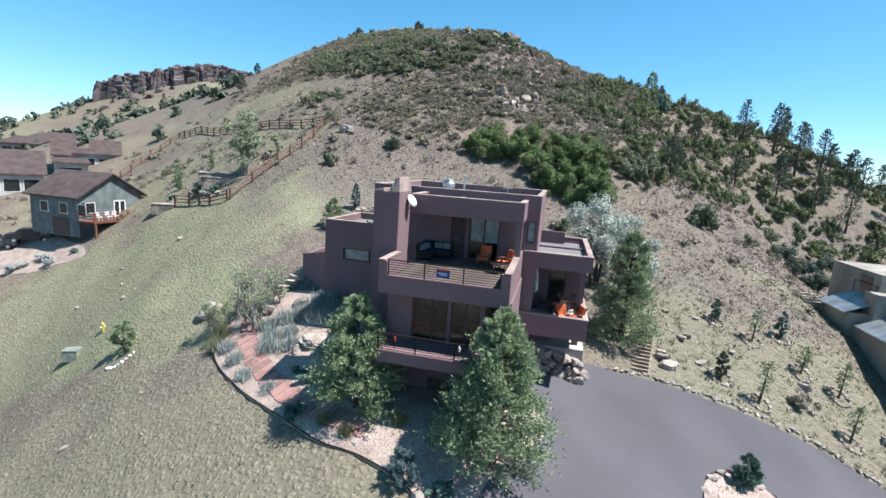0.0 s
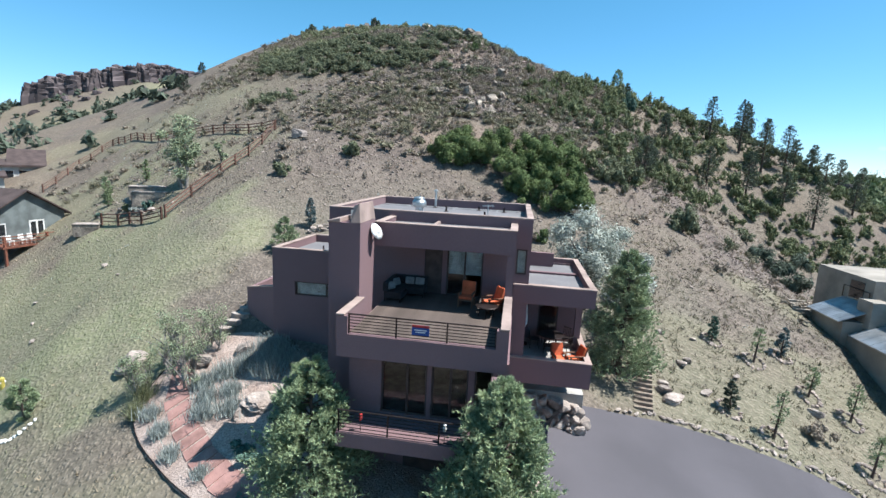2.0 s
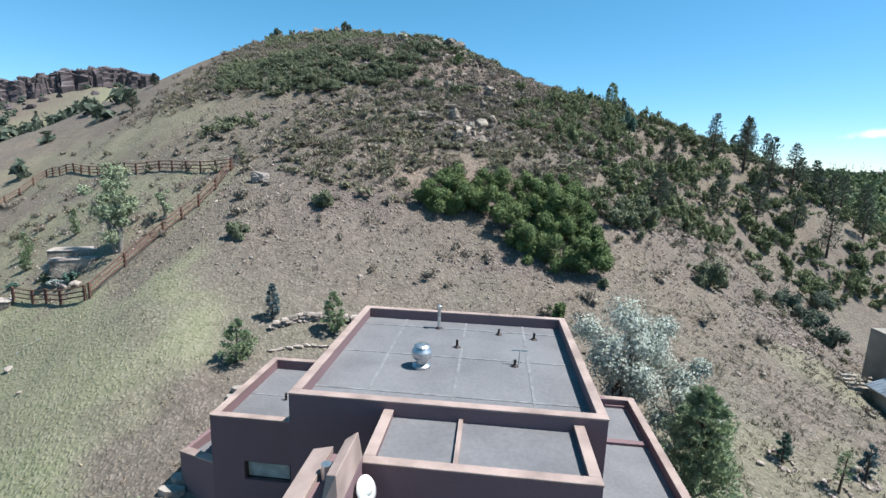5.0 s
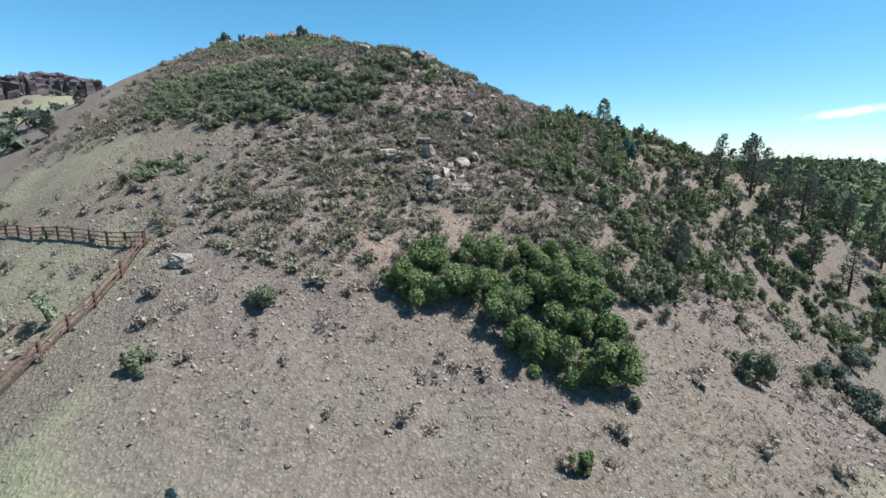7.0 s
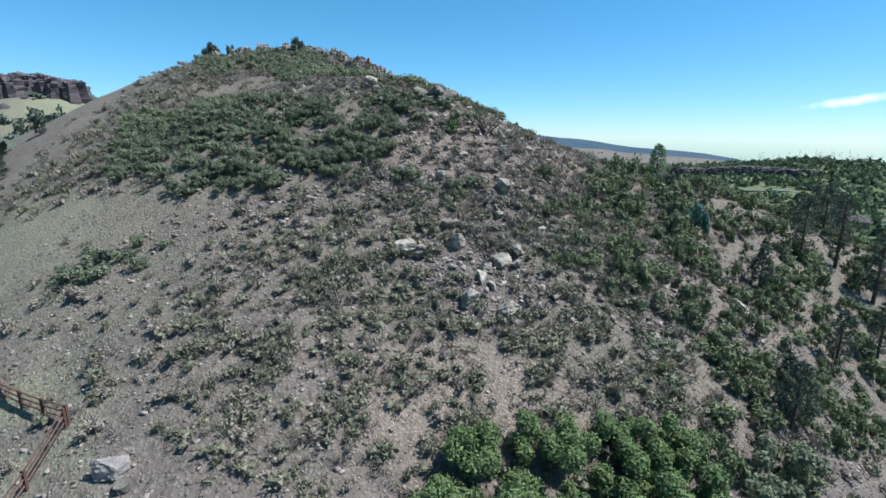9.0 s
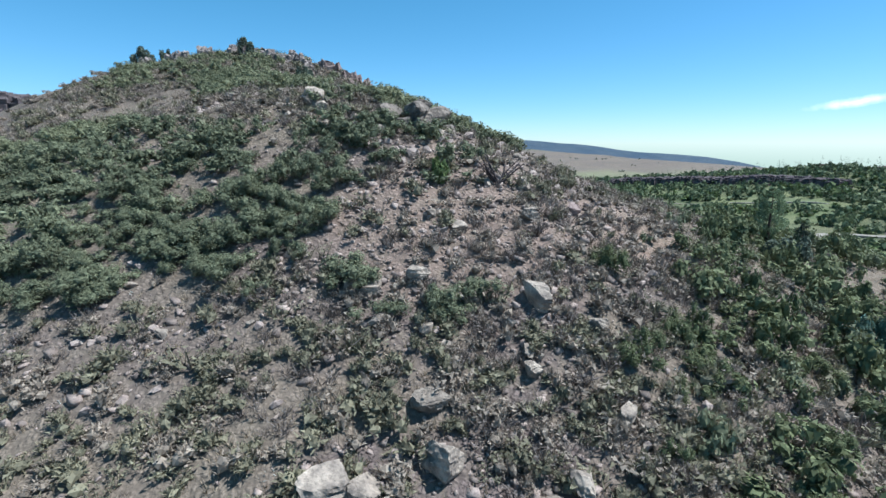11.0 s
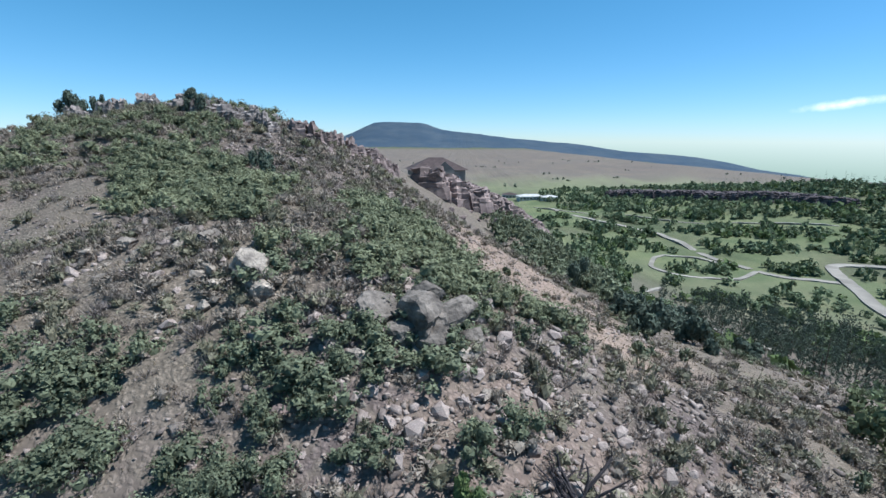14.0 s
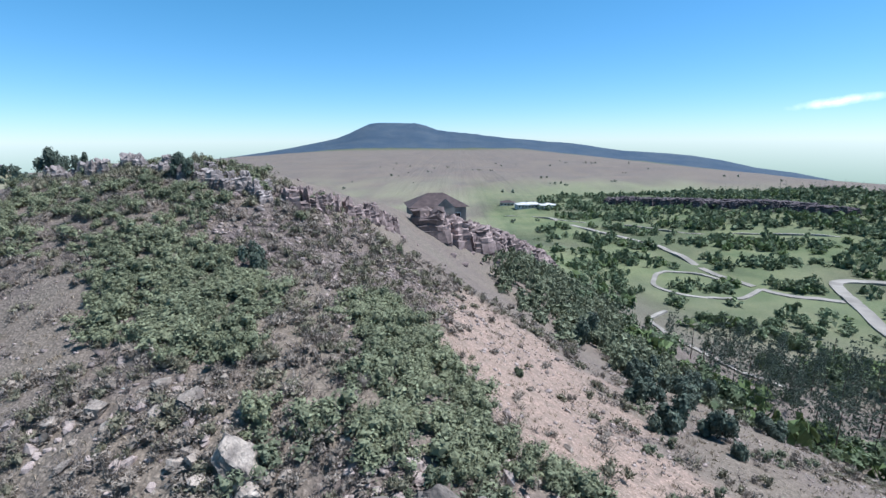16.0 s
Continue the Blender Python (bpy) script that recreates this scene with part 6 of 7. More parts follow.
scatter("bunch_grass", bunch, spots_in(rs, 22000, (-44, 42, 18, 62), lambda x, y: 0.75 * (1 - greenness(x, y)) * (1 - 0.8 * brushy(x, y)) * (1 - ((x < 7) & (y < 25))), (0.14, 0.26), (0.14, 0.28)), BRUSHDARK, "small dark bunches of dry grass over the slope", "grass", rs)
scatter("sage_tufts", tuft, spots_in(rs, 7000, (-60, 40, 20, 100), lambda x, y: 0.6 * soft(waves(x, y, 9.0, 91), 0, 0.6), (0.14, 0.3), (0.14, 0.3)), SAGE, "pale grey-green tufts between the stones", "grass", rs)

scatter("straw_bunches", bunch, spots_in(np.random.RandomState(935), 12000, (-34, 30, 34, 116), lambda x, y: 0.7 * soft(waves(x, y, 8.0, 98), -0.5, 0.3) * (1 - thick(x, y)), (0.16, 0.34), (0.18, 0.42)), STRAW, "straw-coloured bunch grass between the brush", "grass", rs)

bk = np.random.RandomState(930)
on_bank = lambda x, y: (1 - inside(x, y, DRIVE)) * soft(waves(x, y, 5.0, 93), -0.7, 0.4) * soft(x, 10.5, 12)
scatter("bank_weeds", bunch, spots_in(bk, 11000, (10, 48, -10, 34), on_bank, (0.14, 0.34), (0.12, 0.3)), BRUSHGREEN, "olive weeds and bunch grass on the bank", "grass", bk)
scatter("bank_stubble", bunch, spots_in(bk, 4500, (10, 48, -10, 34), on_bank, (0.14, 0.28), (0.12, 0.24)), BRUSHDARK, "dry brown stubble on the bank", "grass", bk)
on_top = lambda x, y: soft(waves(x, y, 6.0, 94), -0.5, 0.3)
scatter("summit_brush", brush_near, spots_in(bk, 230, (-57, -27, 113, 121), on_top, (0.6, 1.2), (0.8, 1.5)), BRUSHGREEN, "olive brush crowning the summit ledge", "brush", bk)

scree_side = lambda x, y: 0.8 * patch(x, y, 3, 62, 11, 8, 95) * soft(waves(x, y, 4.5, 96), -0.5, 0.3)
scatter("scree_twigs", twig_near, spots_in(bk, 900, (-11, 15, 53, 73), scree_side, (0.4, 0.8), (0.45, 0.9)), BRUSHDARK, "bare twiggy brush between the scree stones", "brush", bk)
scatter("scree_brush", brush_near, spots_in(bk, 650, (-11, 15, 53, 73), scree_side, (0.45, 0.85), (0.5, 0.9)), BRUSH, "grey brush rooted in the scree", "brush", bk)
scatter("scree_oak", oak_fine, spots_in(bk, 70, (2, 15, 53, 66), lambda x, y: 0.9 * soft(waves(x, y, 6.0, 97), -0.2, 0.3), (0.6, 1.0), (0.8, 1.3)), OAKMID, "green scrub oak beside the scree", "scrub oak", bk)

# loose stones
IV = np.array([(x, y, z) for z in (-1, 1) for x, y in ((-1, -1), (1, -1), (1, 1), (-1, 1))]) * 0.75
IF = np.array([(0, 2, 1), (0, 3, 2), (4, 5, 6), (4, 6, 7), (0, 1, 5), (0, 5, 4), (1, 2, 6), (1, 6, 5), (2, 3, 7), (2, 7, 6), (3, 0, 4), (3, 4, 7)])


def stone_field(name, spots, material, label):
    rs_ = np.random.RandomState(77)
    n = len(spots)
    base = (IV[None] + rs_.uniform(-0.42, 0.42, (n, len(IV), 3))) * rs_.uniform(0.6, 1.25, (n, 1, 3)) * (1, 1, 0.62)
    lean = rs_.normal(0, 0.25, (n, 2))
    base[..., 2] += base[..., 0] * lean[:, :1] + base[..., 1] * lean[:, 1:]
    a = rs_.uniform(0, 6.28, n)
    c, s = np.cos(a)[:, None], np.sin(a)[:, None]
    r = spots[:, 2][:, None]
    v = np.stack([(base[..., 0] * c - base[..., 1] * s) * r + spots[:, 0][:, None], (base[..., 0] * s + base[..., 1] * c) * r + spots[:, 1][:, None],
                  base[..., 2] * r + height(spots[:, 0], spots[:, 1])[:, None] + 0.15 * r], -1).reshape(-1, 3)
    f = (IF[None] + len(IV) * np.arange(n)[:, None, None]).reshape(-1, 3)
    me_ = bpy.data.meshes.new(name)
    me_.vertices.add(len(v))
    me_.vertices.foreach_set("co", v.astype(np.float32).ravel())
    me_.loops.add(3 * len(f))
    me_.loops.foreach_set("vertex_index", f.astype(np.int32).ravel())
    me_.polygons.add(len(f))
    me_.polygons.foreach_set("loop_start", np.arange(0, 3 * len(f), 3, dtype=np.int32))
    me_.update(calc_edges=True)
    me_.materials.append(material)
    return tagged(new(name, me_), label, "stones", "", "stuff")


stone_field("loose_stones", spots_in(rs, 60000, (-45, 32, 24, 112), lambda x, y: 0.06 + 0.6 * stoniness(x, y) ** 1.5, (0.04, 0.15), (1, 1)), STONES, "loose angular stones scattered over the slope")
stone_field("scree_blocks", spots_in(rs, 16000, (-34, 20, 48, 112), lambda x, y: 0.5 * stoniness(x, y) ** 1.3, (0.08, 0.27), (1, 1)), STONES, "larger broken blocks lying in the scree")
scree = thing("scree", (-4, 64, gz(-4, 64)), "broken angular sandstone blocks strewn over the slope", "scree")
chips = [rock_mesh("block", np.random.RandomState(1500 + k), (1, 0.75, 0.6), 1.0, 6, 0.0, 1) for k in range(9)]
for x, y, r, h in spots_in(rs, 2600, (-24, 16, 48, 72), lambda x, y: 0.35 * stoniness(x, y), (0.1, 0.3), (0.6, 1.2))[:300]:
    o = fix(new("block", chips[rs.randint(9)]), STONES if r < 0.2 else ROCK, scree)
    o.matrix_basis = Matrix.Translation(Vector((x, y, gz(x, y) + 0.1 * r)) - scree.location) @ pose(0, 0, 0, rs.uniform(-25, 25), rs.uniform(-25, 25), rs.uniform(0, 360)) @ Matrix.Diagonal((r * 1.2, r * 1.2, r * h * 1.3, 1))

high_scree = thing("scree", (-14, 78, gz(-14, 78)), "broken grey sandstone blocks between the brush", "scree")
rocky = lambda x, y: 0.9 * patch(x, y, -22, 80.5, 7, 2.6, 79) + 0.9 * patch(x, y, -9, 75.5, 5, 3.2, 80) + 0.6 * patch(x, y, -2, 76, 5, 5, 81) + 0.5 * patch(x, y, -16, 76.5, 4, 2, 82)
for x, y, r, h in spots_in(rs, 1500, (-32, 6, 70, 86), rocky, (0.13, 0.42), (0.6, 1.2))[:300]:
    o = fix(new("block", chips[rs.randint(9)]), ROCK, high_scree)
    o.matrix_basis = Matrix.Translation(Vector((x, y, gz(x, y) + 0.15 * r)) - high_scree.location) @ pose(0, 0, 0, rs.uniform(-25, 25), rs.uniform(-25, 25), rs.uniform(0, 360)) @ Matrix.Diagonal((r * 1.2, r * 1.2, r * h * 1.4, 1))

# single plants on the hill
for n, (x, y, w, h) in enumerate(((-5.6, 36.8, 1.9, 2.1), (-3.4, 36.0, 1.9, 2.2), (-1.2, 37.3, 2.1, 2.6), (1.3, 36.9, 2.1, 2.6), (3.6, 38.2, 2.2, 2.7), (6.0, 37.9, 2.1, 2.6), (8.6, 38.7, 2.0, 2.4), (-3.6, 38.8, 1.9, 2.3), (0.0, 39.8, 2.1, 2.5),
                                  (4.0, 40.8, 2.1, 2.4), (7.2, 41.0, 2.0, 2.3), (2.3, 33.9, 1.7, 2.2), (4.4, 33.0, 1.9, 2.4), (6.6, 32.4, 1.9, 2.4), (8.2, 33.2, 1.8, 2.3), (5.4, 35.1, 2.0, 2.6), (7.9, 35.4, 1.8, 2.3))):
    shrub("gambel_oak", x, y, w * 1.12, h, 4600, 0.105, OAK, "bright green rounded gambel oak shrub on the slope", "scrub oak", "gambel oak clump", 1000 + n, 13)
for n, (x, y, w, h, m) in enumerate(((19.2, 36.6, 1.5, 2.3, OAKDULL), (20.4, 38.2, 1.2, 1.8, OAKDULL), (31.5, 42.7, 1.9, 2.2, PINEDARK), (33.0, 40.8, 1.5, 1.9, PINEDARK), (30.2, 45.0, 1.4, 2.0, PINEDARK), (5.2, 27.2, 0.75, 1.0, OAK), (-19.6, 28.3, 0.8, 1.2, OAKDULL),
                                     (-14.3, 33.2, 1.0, 1.4, OAKDULL), (-33.8, 50.2, 0.9, 1.0, BRUSH), (-21.9, 34.0, 0.6, 0.8, BRUSH), (38.5, 52.0, 2.0, 2.4, PINEDARK), (12.4, 40.5, 1.7, 2.2, OAKDULL), (14.4, 42.2, 1.8, 2.4, OAKDULL), (-6.4, 69.6, 0.55, 1.4, OAK),
                                     (9.0, 31.2, 0.5, 0.7, OAKDULL), (17.9, 74.0, 1.6, 2.4, PINEDARK), (18.6, 65.6, 1.3, 2.6, JUNIPER), (-23.0, 97.2, 1.2, 2.2, PINEDARK), (-2.6, 95.4, 0.35, 0.5, OAKDULL))):
    shrub("hill_shrub", x, y, w, h, 1300, 0.13, m, "single dark green shrub on the hillside", "shrub", "", 1040 + n)
for n, (x, y, w, h) in enumerate(((9.6, 121.6, 2.2, 3.6), (13.6, 112.0, 1.8, 3.0), (15.5, 115.5, 2.0, 3.0), (11.0, 97.3, 1.7, 2.7), (14.9, 98.0, 1.8, 2.6), (17.6, 108.0, 2.2, 3.0), (20.0, 113.0, 2.2, 3.2), (10.2, 102.6, 1.8, 2.6), (25.0, 106.0, 1.4, 2.0))):
    shrub("juniper", x, y, w, h, 1500, 0.2, PINEDARK, "dark rounded juniper at the foot of the slope", "juniper", "slope junipers", 1070 + n)
shrub("juniper", -37.4, 113.2, 1.5, 2.6, 1400, 0.16, PINEDARK, "dark wind-shaped juniper on the summit rocks", "juniper", "summit junipers", 1090)
shrub("juniper", -58.5, 120.6, 2.1, 3.4, 1600, 0.18, PINEDARK, "large dark juniper at the summit's edge", "juniper", "summit junipers", 1091)
shrub("juniper", -53.5, 120.2, 1.0, 2.3, 900, 0.16, PINEDARK, "slim dark juniper on the summit", "juniper", "summit junipers", 1092)
conifer("hill_juniper", -67.6, 79.0, 3.6, 1.4, 1500, 0.2, PINEDARK, "lone dark juniper on the grassy ridge", "juniper", seed=1093, low=0.1, taper=0.4)
conifer("hill_juniper", -72.5, 92.0, 2.6, 1.0, 900, 0.2, PINEDARK, "small dark juniper on the ridge line", "juniper", seed=1094, low=0.1, taper=0.4)
conifer("ridge_pine", 18.4, 77.0, 4.8, 1.5, 1500, 0.2, PINE, "lone pine on the eastern shoulder of the hill", seed=1095, low=0.2, taper=0.5)
conifer("ridge_juniper", 20.0, 75.6, 3.0, 0.9, 1300, 0.18, PINEDARK, "narrow cone-shaped juniper beside the pine", "juniper", seed=1096, low=0.02, taper=0.6)
conifer("slope_pine", 17.4, 46.8, 4.8, 1.7, 1300, 0.2, PINEDARK, "thin dark pine rising from the scrub", seed=1097, low=0.15, taper=0.5)
EAST = [(32.4, 70.4, 9.4), (37.9, 72.4, 11.0), (23.3, 62.0, 5.6), (40.3, 69.3, 11.0), (19.2, 50.4, 3.9), (28.5, 58.0, 7.0), (35.5, 62.0, 8.5), (45.0, 72.0, 10.0)]
rs = np.random.RandomState(1099)
EAST += [(rs.uniform(38, 74), rs.uniform(62, 100), rs.uniform(6.0, 9.0)) for _ in range(26)]
for n, (x, y, h) in enumerate(EAST):
    conifer("ponderosa_pine", x, y, h * 0.76, 0.18 * h + 0.4, 620, 0.27, PINEDARK, "open-crowned ponderosa pine on the eastern ridge", group="eastern pines", seed=1100 + n, low=0.16, taper=0.6)
broadleaf("aspen", -30.4, 29.3, 7.4, 2.5, 6000, 0.13, ASPEN, "slender aspen clump beside the yard fence", "tree", seed=1120, bark=PALEBARK, start=0.16, clumps=22, trunks=3)
broadleaf("aspen", -28.8, 33.0, 2.8, 0.9, 900, 0.12, ASPEN, "small bushy aspen by the fence", "tree", seed=1121, bark=PALEBARK, start=0.1)
for n, (x, y, h, w) in enumerate(((-43.5, 33.5, 2.6, 0.9), (-39.6, 35.0, 2.5, 0.6), (-36.0, 36.0, 2.4, 0.7), (-41.0, 31.0, 1.8, 0.6))):
    conifer("yard_pine", x, y, h, w, 800, 0.16, PINE, "small pine planted in the fenced yard", group="yard pines", seed=1125 + n)

# dead juniper stump with bare limbs
ds = thing("dead_tree", (-2.7, 70.5, gz(-2.7, 70.5)), "dead grey juniper with bare twisted limbs", "dead tree")
rs = np.random.RandomState(1130)
zb = gz(-2.7, 70.5)
for k in range(16):
    g = Geo()
    a, t_ = rs.uniform(0, 6.28), rs.uniform(0.35, 1.1)
    p = Vector((-2.7, 70.5, zb - 0.1))
    d = Vector((math.cos(a) * t_, math.sin(a) * t_, rs.uniform(0.6, 1.1)))
    r = rs.uniform(0.09, 0.19)
    for s_ in range(4):
        q = p + d * 0.42 + Vector(rs.normal(size=3) * 0.09)
        g.tube(p, q, r, r * 0.65, 6, False)
        if s_ > 0:
            g.tube(q, q + Vector(rs.normal(size=3) * 0.3) + d * 0.15, r * 0.4, 0.008, 4, False)
        p, r = q, r * 0.65
    part("limb", g, DEADWOOD, ds)

# ---- rocks on the hill ----
BIG = ((-4.4, 49.3, 1.4, ROCK), (-1.2, 61.9, 1.4, ROCK), (-5.2, 54.8, 1.5, ROCK), (-9.4, 53.8, 1.3, ROCK), (-8.0, 53.9, 1.2, ROCK), (-1.6, 49.0, 1.3, ROCK), (-2.0, 53.5, 1.4, ROCK), (-3.0, 52.4, 1.1, ROCK), (-0.4, 54.6, 1.0, ROCK), (-5.9, 56.8, 1.0, ROCK), (1.6, 57.0, 1.0, ROCK), (-0.6, 53.2, 0.9, ROCK), (-3.4, 51.6, 0.8, ROCK), (-2.6, 50.9, 0.7, ROCK), (-1.8, 58.6, 0.8, ROCK), (-6.4, 59.8, 0.7, ROCK), (-9.0, 61.6, 0.9, ROCK), (-20.7, 36.1, 0.7, BROWNROCK), (-21.5, 36.9, 1.25, LEDGEROCK), (-4.5, 40.4, 0.75, ROCK),
       (-17.0, 78.6, 1.8, ROCK), (-1.1, 70.6, 0.9, ROCK), (-0.8, 67.6, 1.0, ROCK), (-6.6, 66.5, 0.6, ROCK), (-20.6, 81.8, 1.2, ROCK), (-24.8, 81.5, 1.0, ROCK), (-26.7, 81.2, 1.0, ROCK), (-9.1, 62.2, 0.9, ROCK), (-7.0, 62.4, 1.0, ROCK), (-10.2, 62.0, 0.7, ROCK),
       (1.5, 61.0, 0.8, ROCK), (0.4, 60.0, 0.8, ROCK), (-1.9, 59.5, 0.7, ROCK), (-2.6, 60.7, 0.7, ROCK), (-5.4, 59.4, 0.6, ROCK), (-8.5, 59.9, 0.7, ROCK), (2.0, 69.5, 0.8, REDROCK), (2.4, 68.9, 0.7, REDROCK), (-5.0, 65.8, 0.6, ROCK), (-6.6, 78.2, 0.9, ROCK),
       (-6.3, 75.6, 0.9, ROCK), (-18.9, 79.0, 0.8, ROCK), (-16.0, 77.4, 0.9, ROCK), (-18.2, 76.8, 0.7, ROCK), (-14.6, 78.2, 0.6, ROCK), (-13.2, 72.0, 0.6, REDROCK), (-8.3, 68.8, 0.6, ROCK), (-18.1, 78.1, 0.7, ROCK), (-25.9, 49.1, 0.45, ROCK), (19.1, 57.2, 1.3, ROCK),
       (-15.2, 61.4, 0.5, ROCK), (-18.2, 59.4, 0.5, ROCK), (-2.1, 78.6, 0.5, ROCK), (-0.8, 76.8, 0.6, ROCK), (-22.4, 83.0, 0.8, ROCK), (-23.6, 80.4, 0.6, ROCK), (-12.5, 80.0, 0.5, ROCK), (-10.6, 88.0, 0.6, ROCK), (-13.5, 96.5, 0.8, ROCK), (-1.0, 85.5, 0.5, ROCK))
for n, (x, y, s, m) in enumerate(BIG):
    s *= 0.7
    boulder("hill_boulder", x, y, (s, s * 0.75, s * 0.92), "weathered angular sandstone boulder on the hillside" if m is not REDROCK else "reddish angular sandstone boulder on the hillside", 2000 + n, m, 0.85, 0.2, "hillside boulders")
rp = thing("rock_pile", (-8.6, 76.6, gz(-8.6, 76.6)), "pile of huge dark rounded sandstone blocks", "rock pile")
for n, (dx, dy, dz, s) in enumerate(((0, 0, 0.5, 1.3), (1.5, 0.3, 0.5, 1.25), (-1.5, 0.2, 0.35, 1.1), (0.8, -0.9, 0.0, 1.0), (-0.6, -0.8, 0.1, 0.9), (2.6, 0.2, 0.0, 0.8), (0.5, 0.6, 1.2, 0.8))):
    r_ = np.random.RandomState(2100 + n)
    me_ = rock_mesh("rock", r_, (s * 0.95, s * 0.78, s * 0.8), 0.95, 6, 0.2, 4)
    o = fix(new("rock", me_), BROWNROCK, rp)
    px, py = -8.6 + dx, 76.6 + dy
    o.matrix_basis = Matrix.Translation(Vector((px, py, gz(px, py) + dz)) - rp.location) @ pose(0, 0, 0, r_.uniform(-15, 15), r_.uniform(-15, 15), r_.uniform(0, 360))


def outcrop(line, size, label, material, seed, each=3, tall=1.5, solid=False):
    """A ledge of fissured blocks standing side by side along a line, with broken blocks at its foot."""
    mid = line[len(line) // 2]
    o = thing("rock_outcrop", (*mid, gz(*mid)), label, "rock outcrop")
    r_ = np.random.RandomState(seed)
    pool = [crag_mesh("rock", np.random.RandomState(seed + k), tall) for k in range(7)]
    rubble = [rock_mesh("rubble", np.random.RandomState(seed + 20 + k), (1, 0.8, 0.8), 1.0, 10, 0.0, 2) for k in range(5)]
    for (x0, y0), (x1, y1) in zip(line, line[1:]):
        n = max(1, int(math.hypot(x1 - x0, y1 - y0) / (size * (0.3 if solid else 0.42))))
        for k in range(n):
            for j in range(each):
                f = (k + r_.uniform(0, 1)) / n
                loose = j >= (3 if solid else 2) or (not solid and r_.uniform() < 0.25)
                away = size * (1.3 if loose else 0.15 if solid else 0.3)
                x, y = x0 + (x1 - x0) * f + r_.normal(0, away), y0 + (y1 - y0) * f + r_.normal(0, away)
                s_ = size * (r_.uniform(0.12, 0.32) if loose else r_.uniform(0.6, 0.95) if solid else r_.uniform(0.4, 0.62))
                b_ = fix(new("rubble" if loose else "rock", (rubble if loose else pool)[r_.randint(5)]), material, o)
                h_ = s_ if loose else size * 0.5 * (r_.uniform(0.85, 1.08) if solid else r_.uniform(0.45, 1.1))
                b_.matrix_basis = Matrix.Translation(Vector((x, y, gz(x, y))) - o.location) @ pose(0, 0, 0, r_.uniform(-7, 7), r_.uniform(-7, 7), r_.uniform(0, 360)) @ Matrix.Diagonal((s_, s_ * 0.85, h_, 1))
    return o


outcrop([(-57, 119), (-51, 118.5), (-46, 118), (-41, 116), (-36, 114), (-32, 112.5), (-27.5, 111)], 2.2, "grey broken sandstone ledge along the summit", LEDGEROCK, 2200, 5, 1.9)
outcrop([(-27, 110.5), (-24.5, 112), (-22.5, 114.5), (-20.5, 117.5), (-18.5, 121), (-16.5, 127)], 2.5, "red broken sandstone cliff below the summit", REDROCK, 2210, 6, 1.7)
outcrop([(-12, 143), (-8, 147), (-4, 150), (1, 158), (6, 168), (12, 180), (18, 192)], 4.2, "pale and red sandstone cliff on the far spur", REDROCK, 2220, 4, 1.9, True)
outcrop([(-205, 168), (-197, 175), (-181, 187.5), (-170, 203), (-157, 203)], 8.5, "dark red sandstone cliff on the western butte", DARKROCK, 2230, 5, 1.85, True)
outcrop([(118, 452), (140, 420), (165, 392), (190, 360), (215, 330)], 8.0, "long dark rock scarp across the valley", DARKROCK, 2240, 3, 1.3, True)

# ---- neighbouring houses ----
SHINGLE = mat("brown_shingle", (0.081, 0.058, 0.055), 0.9, vary=0.15, scale=1, fine=12)
GREYWALL = mat("grey_siding", (0.154, 0.173, 0.173), 0.8, vary=0.08, scale=1, fine=14)
TANWALL = mat("tan_stucco", (0.323, 0.285, 0.246), 0.9, vary=0.08, scale=0.5, fine=14)
PALEWALL = mat("pale_wall", (0.522, 0.504, 0.477), 0.9, vary=0.08, scale=0.6, fine=14)
TINROOF = mat("ribbed_metal_roof", (0.495, 0.504, 0.522), 0.35, 0.7, vary=0.08, scale=1, fine=8)


def local(x, y, z, turn):
    return pose(x, y, z, 0, 0, turn)


def on(m, g):
    """Move a Geo built about the origin onto a pose."""
    g.v = [tuple(m @ Vector(p)) for p in g.v]
    return g


def pane_in(parent, m, x0, x1, y, z0, z1, frame_mat=WHITE):
    """A window set 3 mm proud of a wall that faces local -y."""
    f = 0.08
    w = part("window", on(m, Geo().box(x0, x1, y - 0.05, y, z0, z0 + f).box(x0, x1, y - 0.05, y, z1 - f, z1).box(x0, x0 + f, y - 0.05, y, z0 + f, z1 - f).box(x1 - f, x1, y - 0.05, y, z0 + f, z1 - f)), frame_mat, parent)
    part("pane", on(m, Geo().box(x0 + f, x1 - f, y - 0.03, y - 0.004, z0 + f, z1 - f)), PANE, w)
    return w


PANE = mat("dark_pane", (0.02, 0.024, 0.028), 0.08, vary=0.05, bump=0, spec=0.6)


